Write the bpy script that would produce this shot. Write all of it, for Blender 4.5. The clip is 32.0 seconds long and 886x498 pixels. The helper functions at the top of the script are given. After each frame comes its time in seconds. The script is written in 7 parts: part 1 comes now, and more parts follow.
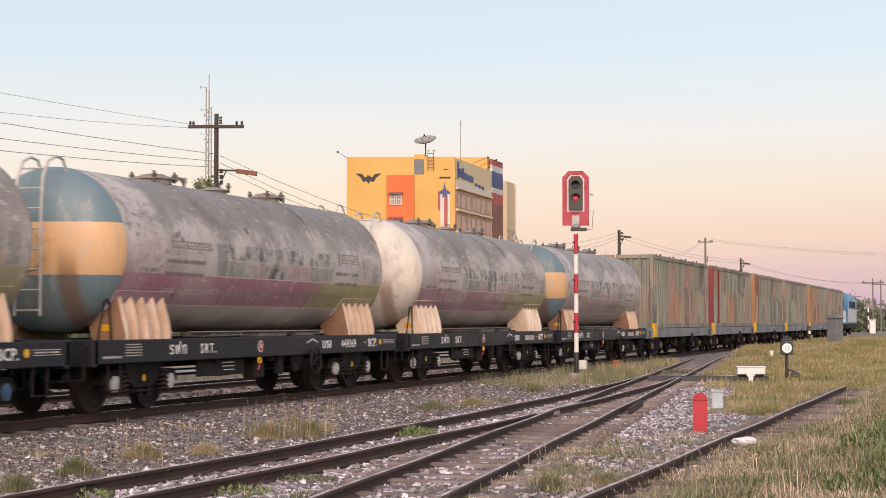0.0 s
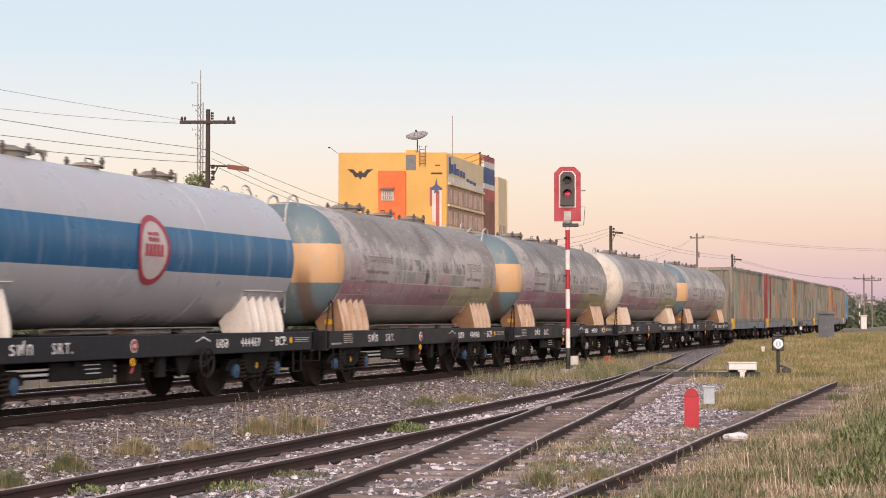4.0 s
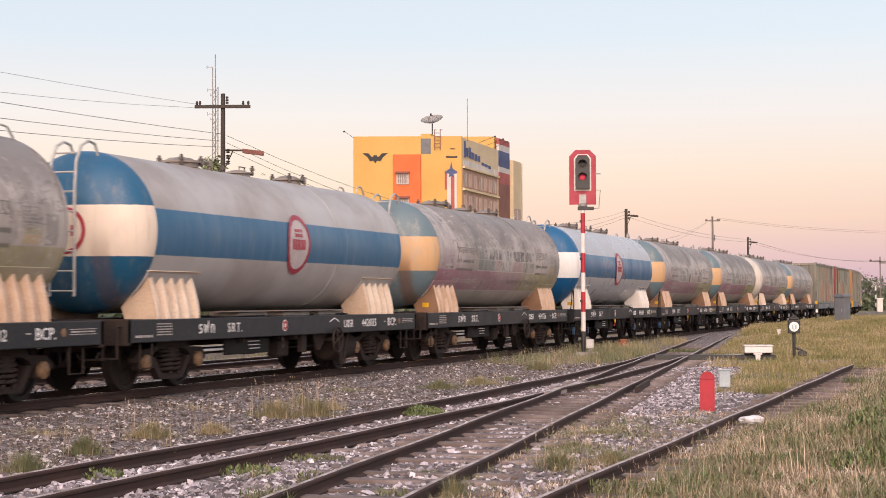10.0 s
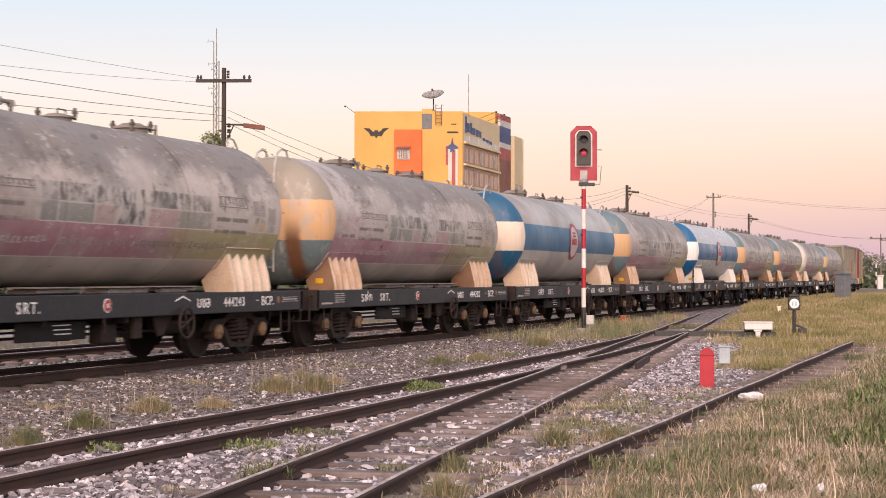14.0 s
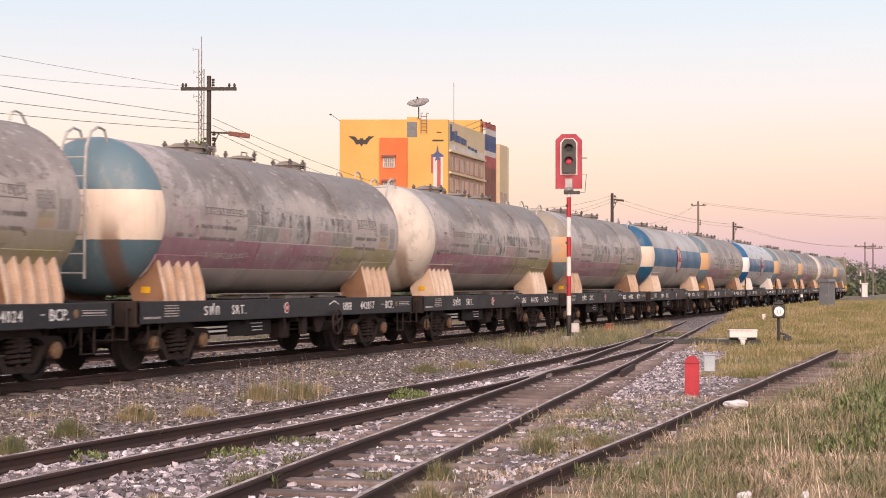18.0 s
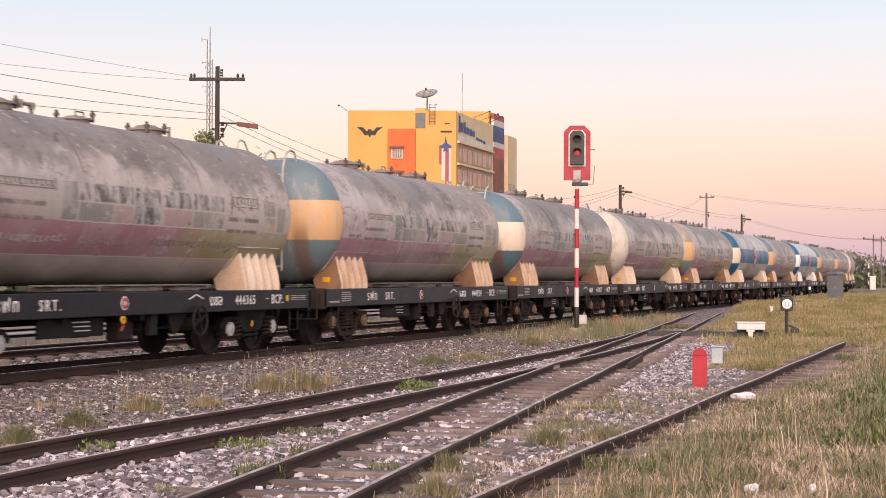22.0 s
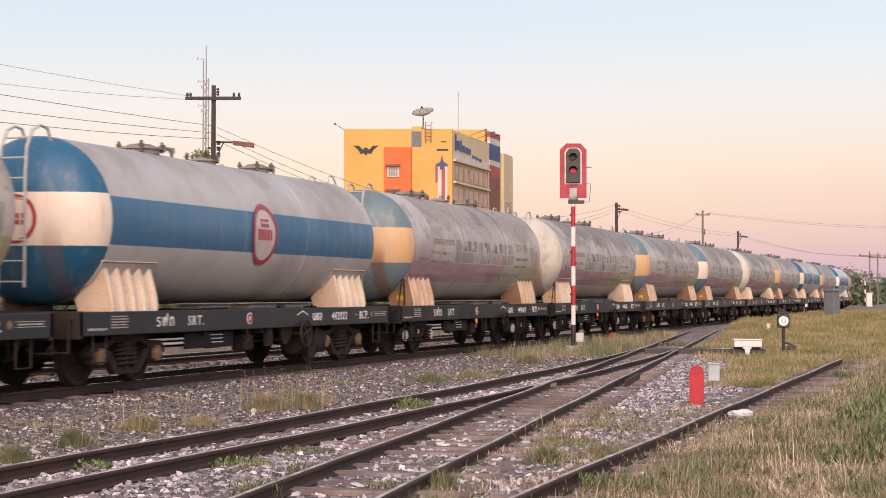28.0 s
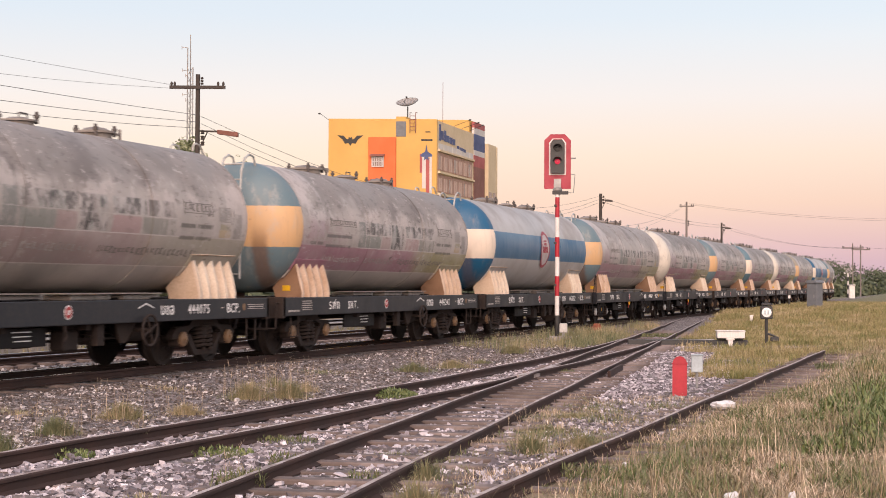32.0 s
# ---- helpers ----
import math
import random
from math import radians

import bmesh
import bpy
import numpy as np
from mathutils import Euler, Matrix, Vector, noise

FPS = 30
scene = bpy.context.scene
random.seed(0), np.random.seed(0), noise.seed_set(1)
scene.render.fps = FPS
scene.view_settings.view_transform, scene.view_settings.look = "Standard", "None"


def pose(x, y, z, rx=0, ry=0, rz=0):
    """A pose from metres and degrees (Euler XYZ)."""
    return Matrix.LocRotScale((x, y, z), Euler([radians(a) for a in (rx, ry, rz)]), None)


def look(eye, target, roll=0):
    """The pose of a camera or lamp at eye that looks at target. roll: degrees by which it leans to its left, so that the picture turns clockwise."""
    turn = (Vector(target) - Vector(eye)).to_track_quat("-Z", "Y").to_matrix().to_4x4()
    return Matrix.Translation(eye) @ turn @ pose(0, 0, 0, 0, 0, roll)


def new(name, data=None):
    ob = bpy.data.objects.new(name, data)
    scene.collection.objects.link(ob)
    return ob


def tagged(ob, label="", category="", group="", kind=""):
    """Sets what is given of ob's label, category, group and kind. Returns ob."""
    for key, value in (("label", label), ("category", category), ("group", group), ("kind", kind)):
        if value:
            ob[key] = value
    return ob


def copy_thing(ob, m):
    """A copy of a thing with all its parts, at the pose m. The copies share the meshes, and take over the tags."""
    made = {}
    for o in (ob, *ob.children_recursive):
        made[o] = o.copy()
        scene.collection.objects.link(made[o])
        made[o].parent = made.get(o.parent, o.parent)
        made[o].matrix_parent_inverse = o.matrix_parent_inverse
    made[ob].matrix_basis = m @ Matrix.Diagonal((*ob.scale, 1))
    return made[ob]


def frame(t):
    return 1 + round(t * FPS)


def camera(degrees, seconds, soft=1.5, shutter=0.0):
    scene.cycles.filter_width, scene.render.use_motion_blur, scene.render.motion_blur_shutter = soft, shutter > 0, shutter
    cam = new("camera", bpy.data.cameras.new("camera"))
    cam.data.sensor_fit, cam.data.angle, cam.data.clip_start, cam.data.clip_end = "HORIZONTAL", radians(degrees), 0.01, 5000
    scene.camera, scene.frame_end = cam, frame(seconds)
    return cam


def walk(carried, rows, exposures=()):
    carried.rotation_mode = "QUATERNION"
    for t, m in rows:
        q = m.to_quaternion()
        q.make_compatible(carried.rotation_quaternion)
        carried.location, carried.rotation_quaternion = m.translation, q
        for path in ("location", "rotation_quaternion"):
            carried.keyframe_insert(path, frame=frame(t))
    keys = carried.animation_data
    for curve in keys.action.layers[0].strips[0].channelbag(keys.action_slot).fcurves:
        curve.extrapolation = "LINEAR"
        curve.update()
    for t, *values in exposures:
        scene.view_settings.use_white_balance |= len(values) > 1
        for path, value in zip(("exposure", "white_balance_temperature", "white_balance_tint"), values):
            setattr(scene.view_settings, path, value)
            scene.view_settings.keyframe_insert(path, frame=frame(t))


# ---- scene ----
EYE = (0.0, 0.0, 1.42)
cam = camera(30.77, 32.0, soft=0.95, shutter=0.5)

# seconds, tilt, heading, roll in degrees; the camera stands and is turned by hand
TURNS = [
    (0.0, 92.578, 18.987, -0.035),
    (0.5, 92.674, 18.884, -0.024),
    (1.0, 92.687, 18.816, -0.012),
    (1.5, 92.649, 18.754, -0.038),
    (2.0, 92.619, 18.703, -0.059),
    (2.5, 92.604, 18.660, -0.089),
    (3.0, 92.557, 18.638, -0.036),
    (3.5, 92.495, 18.645, -0.039),
    (5.5, 92.315, 18.970, -0.055),
    (6.0, 92.338, 18.987, -0.116),
    (6.5, 92.313, 18.927, -0.127),
    (7.0, 92.246, 18.862, -0.150),
    (7.5, 92.121, 18.828, -0.133),
    (8.0, 91.940, 18.873, -0.163),
    (8.5, 91.846, 18.965, -0.251),
    (9.0, 91.910, 19.079, -0.252),
    (9.5, 91.951, 19.167, -0.232),
    (10.0, 91.846, 19.235, -0.164),
    (10.5, 91.684, 19.286, -0.108),
    (11.0, 91.511, 19.333, -0.106),
    (11.5, 91.288, 19.390, -0.143),
    (12.0, 91.072, 19.404, -0.085),
    (12.5, 90.984, 19.358, -0.095),
    (13.0, 90.984, 19.317, 0.014),
    (13.5, 90.982, 19.295, 0.059),
    (14.0, 90.970, 19.258, 0.090),
    (14.5, 91.007, 19.219, 0.073),
    (16.5, 91.279, 18.906, 0.110),
    (17.0, 91.341, 18.783, 0.101),
    (17.5, 91.335, 18.738, 0.125),
    (18.0, 91.260, 18.734, 0.060),
    (18.5, 91.078, 18.749, 0.084),
    (19.0, 90.822, 18.725, 0.093),
    (19.5, 90.673, 18.666, 0.044),
    (20.0, 90.640, 18.648, 0.063),
    (20.5, 90.645, 18.661, 0.056),
    (21.0, 90.715, 18.742, 0.113),
    (21.5, 90.852, 18.854, 0.186),
    (22.0, 90.946, 19.014, 0.262),
    (22.5, 91.027, 19.008, 0.248),
    (23.0, 91.156, 19.026, 0.208),
    (23.5, 91.280, 18.979, 0.220),
    (24.0, 91.423, 18.812, 0.174),
    (24.5, 91.565, 18.690, 0.151),
    (25.0, 91.629, 18.711, 0.175),
    (25.5, 91.562, 18.770, 0.193),
    (27.5, 91.563, 18.810, 0.089),
    (28.0, 91.593, 18.890, 0.076),
    (28.5, 91.685, 18.926, 0.097),
    (29.0, 91.763, 18.922, 0.146),
    (29.5, 91.733, 18.848, 0.141),
    (30.0, 91.654, 18.730, 0.170),
    (30.5, 91.587, 18.589, 0.231),
    (31.0, 91.525, 18.462, 0.271),
    (31.5, 91.408, 18.365, 0.296),
    (32.0, 91.248, 18.322, 0.293),
]
walk(cam, [(t, pose(*EYE, tilt, 0, heading) @ pose(0, 0, 0, 0, 0, roll)) for t, tilt, heading, roll in TURNS],
     exposures=[(0.0, 0.0, 6500, 13), (6.0, 0.0, 6500, 13), (9.0, 0.02, 6580, 15), (13.0, 0.06, 6700, 18), (20.0, 0.08, 6780, 19), (24.0, 0.04, 6680, 18), (28.0, 0.02, 6600, 16), (32.0, 0.04, 6680, 17)])


# ---- daylight: dusk, the sun just down behind the camera, to its left ----
def lin(r, g, b):
    """Linear colour from 0..255 values."""
    return tuple((c / 255 / 12.92) if c / 255 <= 0.04045 else ((c / 255 + 0.055) / 1.055) ** 2.4 for c in (r, g, b))


world = bpy.data.worlds.new("dusk_sky")
scene.world = world
world.use_nodes = True
wn, wl = world.node_tree.nodes, world.node_tree.links
wn.clear()
w_out, w_bg = wn.new("ShaderNodeOutputWorld"), wn.new("ShaderNodeBackground")
w_tc, w_sep, w_ramp = wn.new("ShaderNodeTexCoord"), wn.new("ShaderNodeSeparateXYZ"), wn.new("ShaderNodeValToRGB")
w_sky, w_add, w_mul = wn.new("ShaderNodeTexSky"), wn.new("ShaderNodeMix"), wn.new("ShaderNodeMix")
w_side, w_pink = wn.new("ShaderNodeMapRange"), wn.new("ShaderNodeMix")
w_low = wn.new("ShaderNodeMapRange")
w_and = wn.new("ShaderNodeMath")
wl.new(w_tc.outputs["Generated"], w_sep.inputs[0])
wl.new(w_sep.outputs["Z"], w_ramp.inputs[0])
els = w_ramp.color_ramp.elements
stops = [(0.0, (213, 192, 207)), (0.022, (228, 202, 205)), (0.05, (245, 218, 200)), (0.08, (246, 229, 212)),
         (0.115, (237, 234, 232)), (0.165, (214, 229, 240)), (0.4, (196, 208, 224)), (1.0, (168, 184, 212))]
els[0].position, els[0].color = stops[0][0], (*lin(*stops[0][1]), 1)
els[1].position, els[1].color = stops[-1][0], (*lin(*stops[-1][1]), 1)
for p, c in stops[1:-1]:
    e = els.new(p)
    e.color = (*lin(*c), 1)
w_sky.sky_type, w_sky.sun_disc = "NISHITA", False
w_sky.sun_elevation, w_sky.sun_rotation = radians(3), radians(228)
for m in (w_add, w_pink, w_mul):
    m.data_type = "RGBA"
w_add.blend_type = "ADD"
w_add.inputs[0].default_value = 0.06
# the belt opposite the sunset is rosier
w_side.inputs["From Min"].default_value, w_side.inputs["From Max"].default_value = -0.42, 0.0
w_low.inputs["From Min"].default_value, w_low.inputs["From Max"].default_value = 0.15, 0.0
w_and.operation = "MULTIPLY"
wl.new(w_sep.outputs["X"], w_side.inputs[0])
wl.new(w_sep.outputs["Z"], w_low.inputs[0])
wl.new(w_side.outputs[0], w_and.inputs[0])
wl.new(w_low.outputs[0], w_and.inputs[1])
w_pink.blend_type = "MULTIPLY"
w_pink.inputs[7].default_value = (0.80, 0.755, 0.86, 1)
wl.new(w_and.outputs[0], w_pink.inputs[0])
wl.new(w_ramp.outputs[0], w_pink.inputs[6])
wl.new(w_pink.outputs[2], w_add.inputs[6])
wl.new(w_sky.outputs[0], w_add.inputs[7])
wl.new(w_add.outputs[2], w_bg.inputs[0])
w_bg.inputs[1].default_value = 0.96
wl.new(w_bg.outputs[0], w_out.inputs[0])

sun = new("sun", bpy.data.lights.new("sun", "SUN"))
sun.data.energy, sun.data.angle, sun.data.color = 4.4, radians(60), (1.0, 0.78, 0.64)
sun.matrix_world = look((9, -29, 17.5), (0, 0, 0))


# ---- mesh building ----
class Shape:
    """Collects faces of one mesh."""

    def __init__(self):
        self.v, self.f = [], []

    def add(self, verts, faces):
        k = len(self.v)
        self.v += [tuple(p) for p in verts]
        self.f += [tuple(i + k for i in q) for q in faces]
        return self

    def box(self, x0, x1, y0, y1, z0, z1, c=0.0):
        if c <= 0:
            vs = [(x, y, z) for z in (z0, z1) for y in (y0, y1) for x in (x0, x1)]
            return self.add(vs, [(0, 2, 3, 1), (4, 5, 7, 6), (0, 1, 5, 4), (2, 6, 7, 3), (0, 4, 6, 2), (1, 3, 7, 5)])
        vs = []
        for z, d in ((z0, c), (z0 + c, 0), (z1 - c, 0), (z1, c)):
            a = d + (c if d == 0 else 0)
            vs += [(x0 + a, y0 + d, z), (x1 - a, y0 + d, z), (x1 - d, y0 + a, z), (x1 - d, y1 - a, z),
                   (x1 - a, y1 - d, z), (x0 + a, y1 - d, z), (x0 + d, y1 - a, z), (x0 + d, y0 + a, z)]
        fs = [tuple(range(7, -1, -1)), tuple(range(24, 32))]
        for r in range(3):
            for i in range(8):
                j = (i + 1) % 8
                fs.append((r * 8 + i, r * 8 + j, r * 8 + 8 + j, r * 8 + 8 + i))
        return self.add(vs, fs)

    def tube(self, pts, r, n=8, closed=False, caps=True):
        """A round bar along a path; r is one radius or one for each point."""
        pts = [Vector(p) for p in pts]
        rs = r if isinstance(r, (list, tuple)) else [r] * len(pts)
        vs, fs, up = [], [], None
        for i, p in enumerate(pts):
            a = pts[i - 1] if (i > 0 or closed) else p
            b = pts[(i + 1) % len(pts)] if (i < len(pts) - 1 or closed) else p
            d = (b - a).normalized()
            if up is None:
                up = Vector((0, 0, 1)) if abs(d.z) < 0.9 else Vector((1, 0, 0))
            side = d.cross(up).normalized()
            up = side.cross(d).normalized()
            for k in range(n):
                w = 2 * math.pi * k / n
                vs.append(p + rs[i] * (math.cos(w) * side + math.sin(w) * up))
        m = len(pts)
        for i in range(m if closed else m - 1):
            for k in range(n):
                j, q = (i + 1) % m, (k + 1) % n
                fs.append((i * n + k, i * n + q, j * n + q, j * n + k))
        if caps and not closed:
            fs += [tuple(range(n - 1, -1, -1)), tuple((m - 1) * n + k for k in range(n))]
        return self.add(vs, fs)

    def prism(self, profile, axis, a, b):
        """A flat outline pushed along an axis from a to b. Outline in the two other axes, in order."""
        n, vs = len(profile), []
        for w in (a, b):
            for p, q in profile:
                vs.append({"x": (w, p, q), "y": (p, w, q), "z": (p, q, w)}[axis])
        fs = [tuple(range(n)), tuple(range(2 * n - 1, n - 1, -1))]
        fs += [(i, n + i, n + (i + 1) % n, (i + 1) % n) for i in range(n)]
        return self.add(vs, fs)

    def lathe(self, profile, axis="y", centre=(0, 0, 0), n=32):
        """Turns (along, radius) pairs round an axis."""
        vs, fs = [], []
        for u, r in profile:
            for k in range(n):
                w = 2 * math.pi * k / n
                p, q = r * math.cos(w), r * math.sin(w)
                o = {"y": (p, u, q), "x": (u, p, q), "z": (p, q, u)}[axis]
                vs.append((o[0] + centre[0], o[1] + centre[1], o[2] + centre[2]))
        for i in range(len(profile) - 1):
            for k in range(n):
                j = (k + 1) % n
                fs.append((i * n + k, i * n + j, (i + 1) * n + j, (i + 1) * n + k))
        m = len(profile) - 1
        fs += [tuple(range(n)), tuple(m * n + k for k in range(n))]
        return self.add(vs, fs)

    def mesh(self, name, material, smooth=True, angle=35):
        me = bpy.data.meshes.new(name)
        me.from_pydata(self.v, [], self.f)
        bm = bmesh.new()
        bm.from_mesh(me)
        bmesh.ops.recalc_face_normals(bm, faces=bm.faces)
        if smooth:
            lim = radians(angle)
            for e in bm.edges:
                e.smooth = len(e.link_faces) == 2 and e.calc_face_angle(0) < lim
        for f in bm.faces:
            f.smooth = smooth
        bm.to_mesh(me)
        bm.free()
        me.materials.append(material)
        return me


def part(name, shape, material, parent, label="", smooth=True, angle=35):
    """One mesh object under a thing or a part."""
    ob = new(name, shape.mesh(name, material, smooth, angle))
    ob.parent = parent
    if label:
        ob["label"] = label
    return ob


def piece(name, mesh, parent, m=None):
    """An object of its own on a shared mesh."""
    ob = new(name, mesh)
    ob.parent = parent
    if m is not None:
        ob.matrix_basis = m
    return ob


def thing(name, label, category, group="", kind="", m=None):
    ob = new(name)
    ob.empty_display_size = 0.2
    tagged(ob, label, category, group, kind)
    if m is not None:
        ob.matrix_basis = m
    return ob


def lettering(name, text, size, material, parent, m, label="", stretch=1.0, spread=1.0):
    """Raised or painted letters, as a mesh in the local xy plane of m."""
    cu = bpy.data.curves.new(name, "FONT")
    cu.body, cu.size, cu.extrude, cu.resolution_u, cu.offset = text, size, 0.002, 2, size * 0.008
    cu.space_character = spread
    tmp = new("lettering_curve", cu)
    me = bpy.data.meshes.new_from_object(tmp)
    bpy.data.objects.remove(tmp)
    bpy.data.curves.remove(cu)
    me.name = name
    me.materials.clear()
    me.materials.append(material)
    ob = new(name, me)
    ob.parent = parent
    ob.matrix_basis = m @ Matrix.Diagonal((stretch, 1, 1, 1))
    if label:
        ob["label"] = label
    return ob


# ---- materials ----
class Nodes:
    """A small hand for writing node materials."""

    def __init__(self, name):
        self.mat = bpy.data.materials.new(name)
        self.mat.use_nodes = True
        self.t = self.mat.node_tree
        self.b = self.t.nodes["Principled BSDF"]
        self.co = self.t.nodes.new("ShaderNodeTexCoord").outputs["Object"]

    def put(self, socket, value):
        if hasattr(value, "is_output"):
            self.t.links.new(value, socket)
        elif isinstance(value, (tuple, list)) and len(value) == 3 and socket.type == "RGBA":
            socket.default_value = (*value, 1)
        else:
            socket.default_value = value

    def noise(self, scale, detail=4, rough=0.55, stretch=None, shift=None):
        n = self.t.nodes.new("ShaderNodeTexNoise")
        n.inputs["Scale"].default_value, n.inputs["Detail"].default_value, n.inputs["Roughness"].default_value = scale, detail, rough
        co = self.co
        if stretch or shift is not None:
            mp = self.t.nodes.new("ShaderNodeMapping")
            self.put(mp.inputs[0], co)
            if stretch:
                mp.inputs["Scale"].default_value = stretch
            if shift is not None:
                self.put(mp.inputs["Location"], shift)
            co = mp.outputs[0]
        self.put(n.inputs["Vector"], co)
        return n.outputs["Fac"]

    def random(self):
        return self.t.nodes.new("ShaderNodeObjectInfo").outputs["Random"]

    def math(self, op, a, b=0.0, c=0.0):
        n = self.t.nodes.new("ShaderNodeMath")
        n.operation = op
        for s, v in zip(n.inputs, (a, b, c)):
            self.put(s, v)
        return n.outputs[0]

    def step(self, v, lo, hi, to0=0.0, to1=1.0):
        n = self.t.nodes.new("ShaderNodeMapRange")
        n.interpolation_type = "SMOOTHSTEP"
        for s, x in zip(n.inputs, (v, lo, hi, to0, to1)):
            self.put(s, x)
        return n.outputs[0]

    def mix(self, f, a, b, kind="MIX"):
        n = self.t.nodes.new("ShaderNodeMix")
        n.data_type, n.blend_type = "RGBA", kind
        for i, v in ((0, f), (6, a), (7, b)):
            self.put(n.inputs[i], v)
        return n.outputs[2]

    def xyz(self):
        n = self.t.nodes.new("ShaderNodeSeparateXYZ")
        self.put(n.inputs[0], self.co)
        return n.outputs

    def rect(self, u, v, u0, u1, v0, v1, soft=0.012):
        """1 inside a rectangle of two coordinates, 0 outside."""
        a = self.math("MULTIPLY", self.step(u, u0 - soft, u0 + soft), self.step(u, u1 + soft, u1 - soft))
        b = self.math("MULTIPLY", self.step(v, v0 - soft, v0 + soft), self.step(v, v1 + soft, v1 - soft))
        return self.math("MULTIPLY", a, b)

    def bump(self, height, strength=0.3, distance=0.02):
        n = self.t.nodes.new("ShaderNodeBump")
        n.inputs["Strength"].default_value, n.inputs["Distance"].default_value = strength, distance
        self.put(n.inputs["Height"], height)
        self.put(self.b.inputs["Normal"], n.outputs[0])

    def done(self, colour, rough=0.6, metal=0.0):
        self.put(self.b.inputs["Base Color"], colour)
        self.put(self.b.inputs["Roughness"], rough)
        self.put(self.b.inputs["Metallic"], metal)
        return self.mat


def surface(name, base, other=None, rough=0.6, metal=0.0, scale=2.5, fine=30.0, dirt=None, dirty=0.35, bump=0.15, distance=0.01, rnd=0.0):
    """A worn surface: broad blotches, fine grain, dirt in patches, small relief."""
    n = Nodes(name)
    other = other or tuple(c * 0.72 for c in base)
    dirt = dirt or tuple(c * 0.35 for c in base)
    broad, grain = n.noise(scale, 5), n.noise(fine, 3)
    c = n.mix(n.step(broad, 0.35, 0.68), base, other)
    c = n.mix(n.math("MULTIPLY", n.step(n.noise(scale * 2.7, 6, 0.7), 0.55, 0.75), dirty), c, dirt)
    c = n.mix(n.step(grain, 0.3, 0.75, 0.0, 0.22), c, dirt)
    if rnd:
        c = n.mix(n.math("MULTIPLY", n.random(), rnd), c, dirt)
    n.bump(n.math("ADD", grain, broad), bump, distance)
    r = n.step(broad, 0.2, 0.8, max(rough - 0.12, 0.03), min(rough + 0.12, 1))
    return n.done(c, r, metal)


def tank_paint(name, livery):
    """Side of a tank: paint bands by height, worn and streaked by rain."""
    n = Nodes(name)
    x, y, z = n.xyz()
    off = n.math("MULTIPLY", n.random(), 40.0)
    comb = n.t.nodes.new("ShaderNodeCombineXYZ")
    n.put(comb.inputs[0], off)
    sh = comb.outputs[0]
    broad = n.noise(0.7, 5, 0.6, shift=sh)
    fine = n.noise(9.0, 6, 0.65, shift=sh)
    streak = n.noise(1.0, 5, 0.6, stretch=(2.0, 5.5, 0.55), shift=sh)
    zz = n.math("ADD", z, n.math("MULTIPLY", n.math("SUBTRACT", fine, 0.5), 0.03))
    if livery == "blue":
        silver, blue = (0.42, 0.425, 0.45), lin(26, 92, 134)
        c = n.mix(n.step(broad, 0.35, 0.7), silver, (0.43, 0.42, 0.43))
        band = n.math("MULTIPLY", n.step(z, 2.045, 2.05), n.step(z, 2.735, 2.73))
        c = n.mix(band, c, blue)
        c = n.mix(n.step(streak, 0.52, 0.72, 0, 0.18), c, (0.62, 0.60, 0.57))
        c = n.mix(n.step(z, 3.0, 3.65, 0, 0.35), c, (0.36, 0.33, 0.31))
        n.bump(fine, 0.03, 0.01)
        return n.done(c, n.step(broad, 0.3, 0.7, 0.24, 0.42), 0.0)
    if livery == "old_blue":
        silver, blue = (0.455, 0.435, 0.42), lin(38, 98, 134)
        c = n.mix(n.step(broad, 0.35, 0.7), silver, (0.345, 0.31, 0.285))
        band = n.math("MULTIPLY", n.step(zz, 2.03, 2.045), n.step(zz, 2.74, 2.725))
        c = n.mix(n.math("MULTIPLY", band, n.step(streak, 0.2, 0.75, 1.0, 0.9)), c, blue)
        c = n.mix(n.step(streak, 0.57, 0.78, 0, 0.2), c, (0.50, 0.46, 0.43))
        c = n.mix(n.step(n.math("ADD", z, n.math("MULTIPLY", broad, 0.6)), 3.2, 3.9, 0, 0.5), c, (0.22, 0.19, 0.17))
        n.bump(fine, 0.06, 0.01)
        return n.done(c, n.step(broad, 0.3, 0.7, 0.34, 0.55), 0.0)
    grey, warm = (0.375, 0.340, 0.312), (0.475, 0.420, 0.388)
    purple, olive = lin(150, 92, 112), lin(146, 138, 84)
    if livery == "plain":
        purple, olive = lin(150, 122, 120), lin(150, 144, 124)
    lot = n.random()
    runs = n.noise(1.0, 6, 0.7, stretch=(3.0, 9.0, 0.8), shift=sh)
    spots = n.noise(3.2, 6, 0.72, shift=sh)
    huge = n.noise(0.42, 4, 0.55, stretch=(1, 1, 1.6), shift=sh)
    cloud = n.noise(0.9, 4, 0.5, stretch=(1, 0.8, 1.3), shift=sh)
    yy = n.math("ADD", y, n.math("MULTIPLY", n.math("SUBTRACT", fine, 0.5), 0.06))
    c = n.mix(n.step(broad, 0.36, 0.64), grey, warm)
    c = n.mix(n.step(huge, 0.50, 0.66, 0, 0.6), c, (0.50, 0.435, 0.40))
    c = n.mix(n.step(huge, 0.47, 0.34, 0, 0.6), c, (0.235, 0.205, 0.182))
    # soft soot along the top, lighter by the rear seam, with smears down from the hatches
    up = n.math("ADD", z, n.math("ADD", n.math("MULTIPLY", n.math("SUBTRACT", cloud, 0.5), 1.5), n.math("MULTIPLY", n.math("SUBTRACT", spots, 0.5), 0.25)))
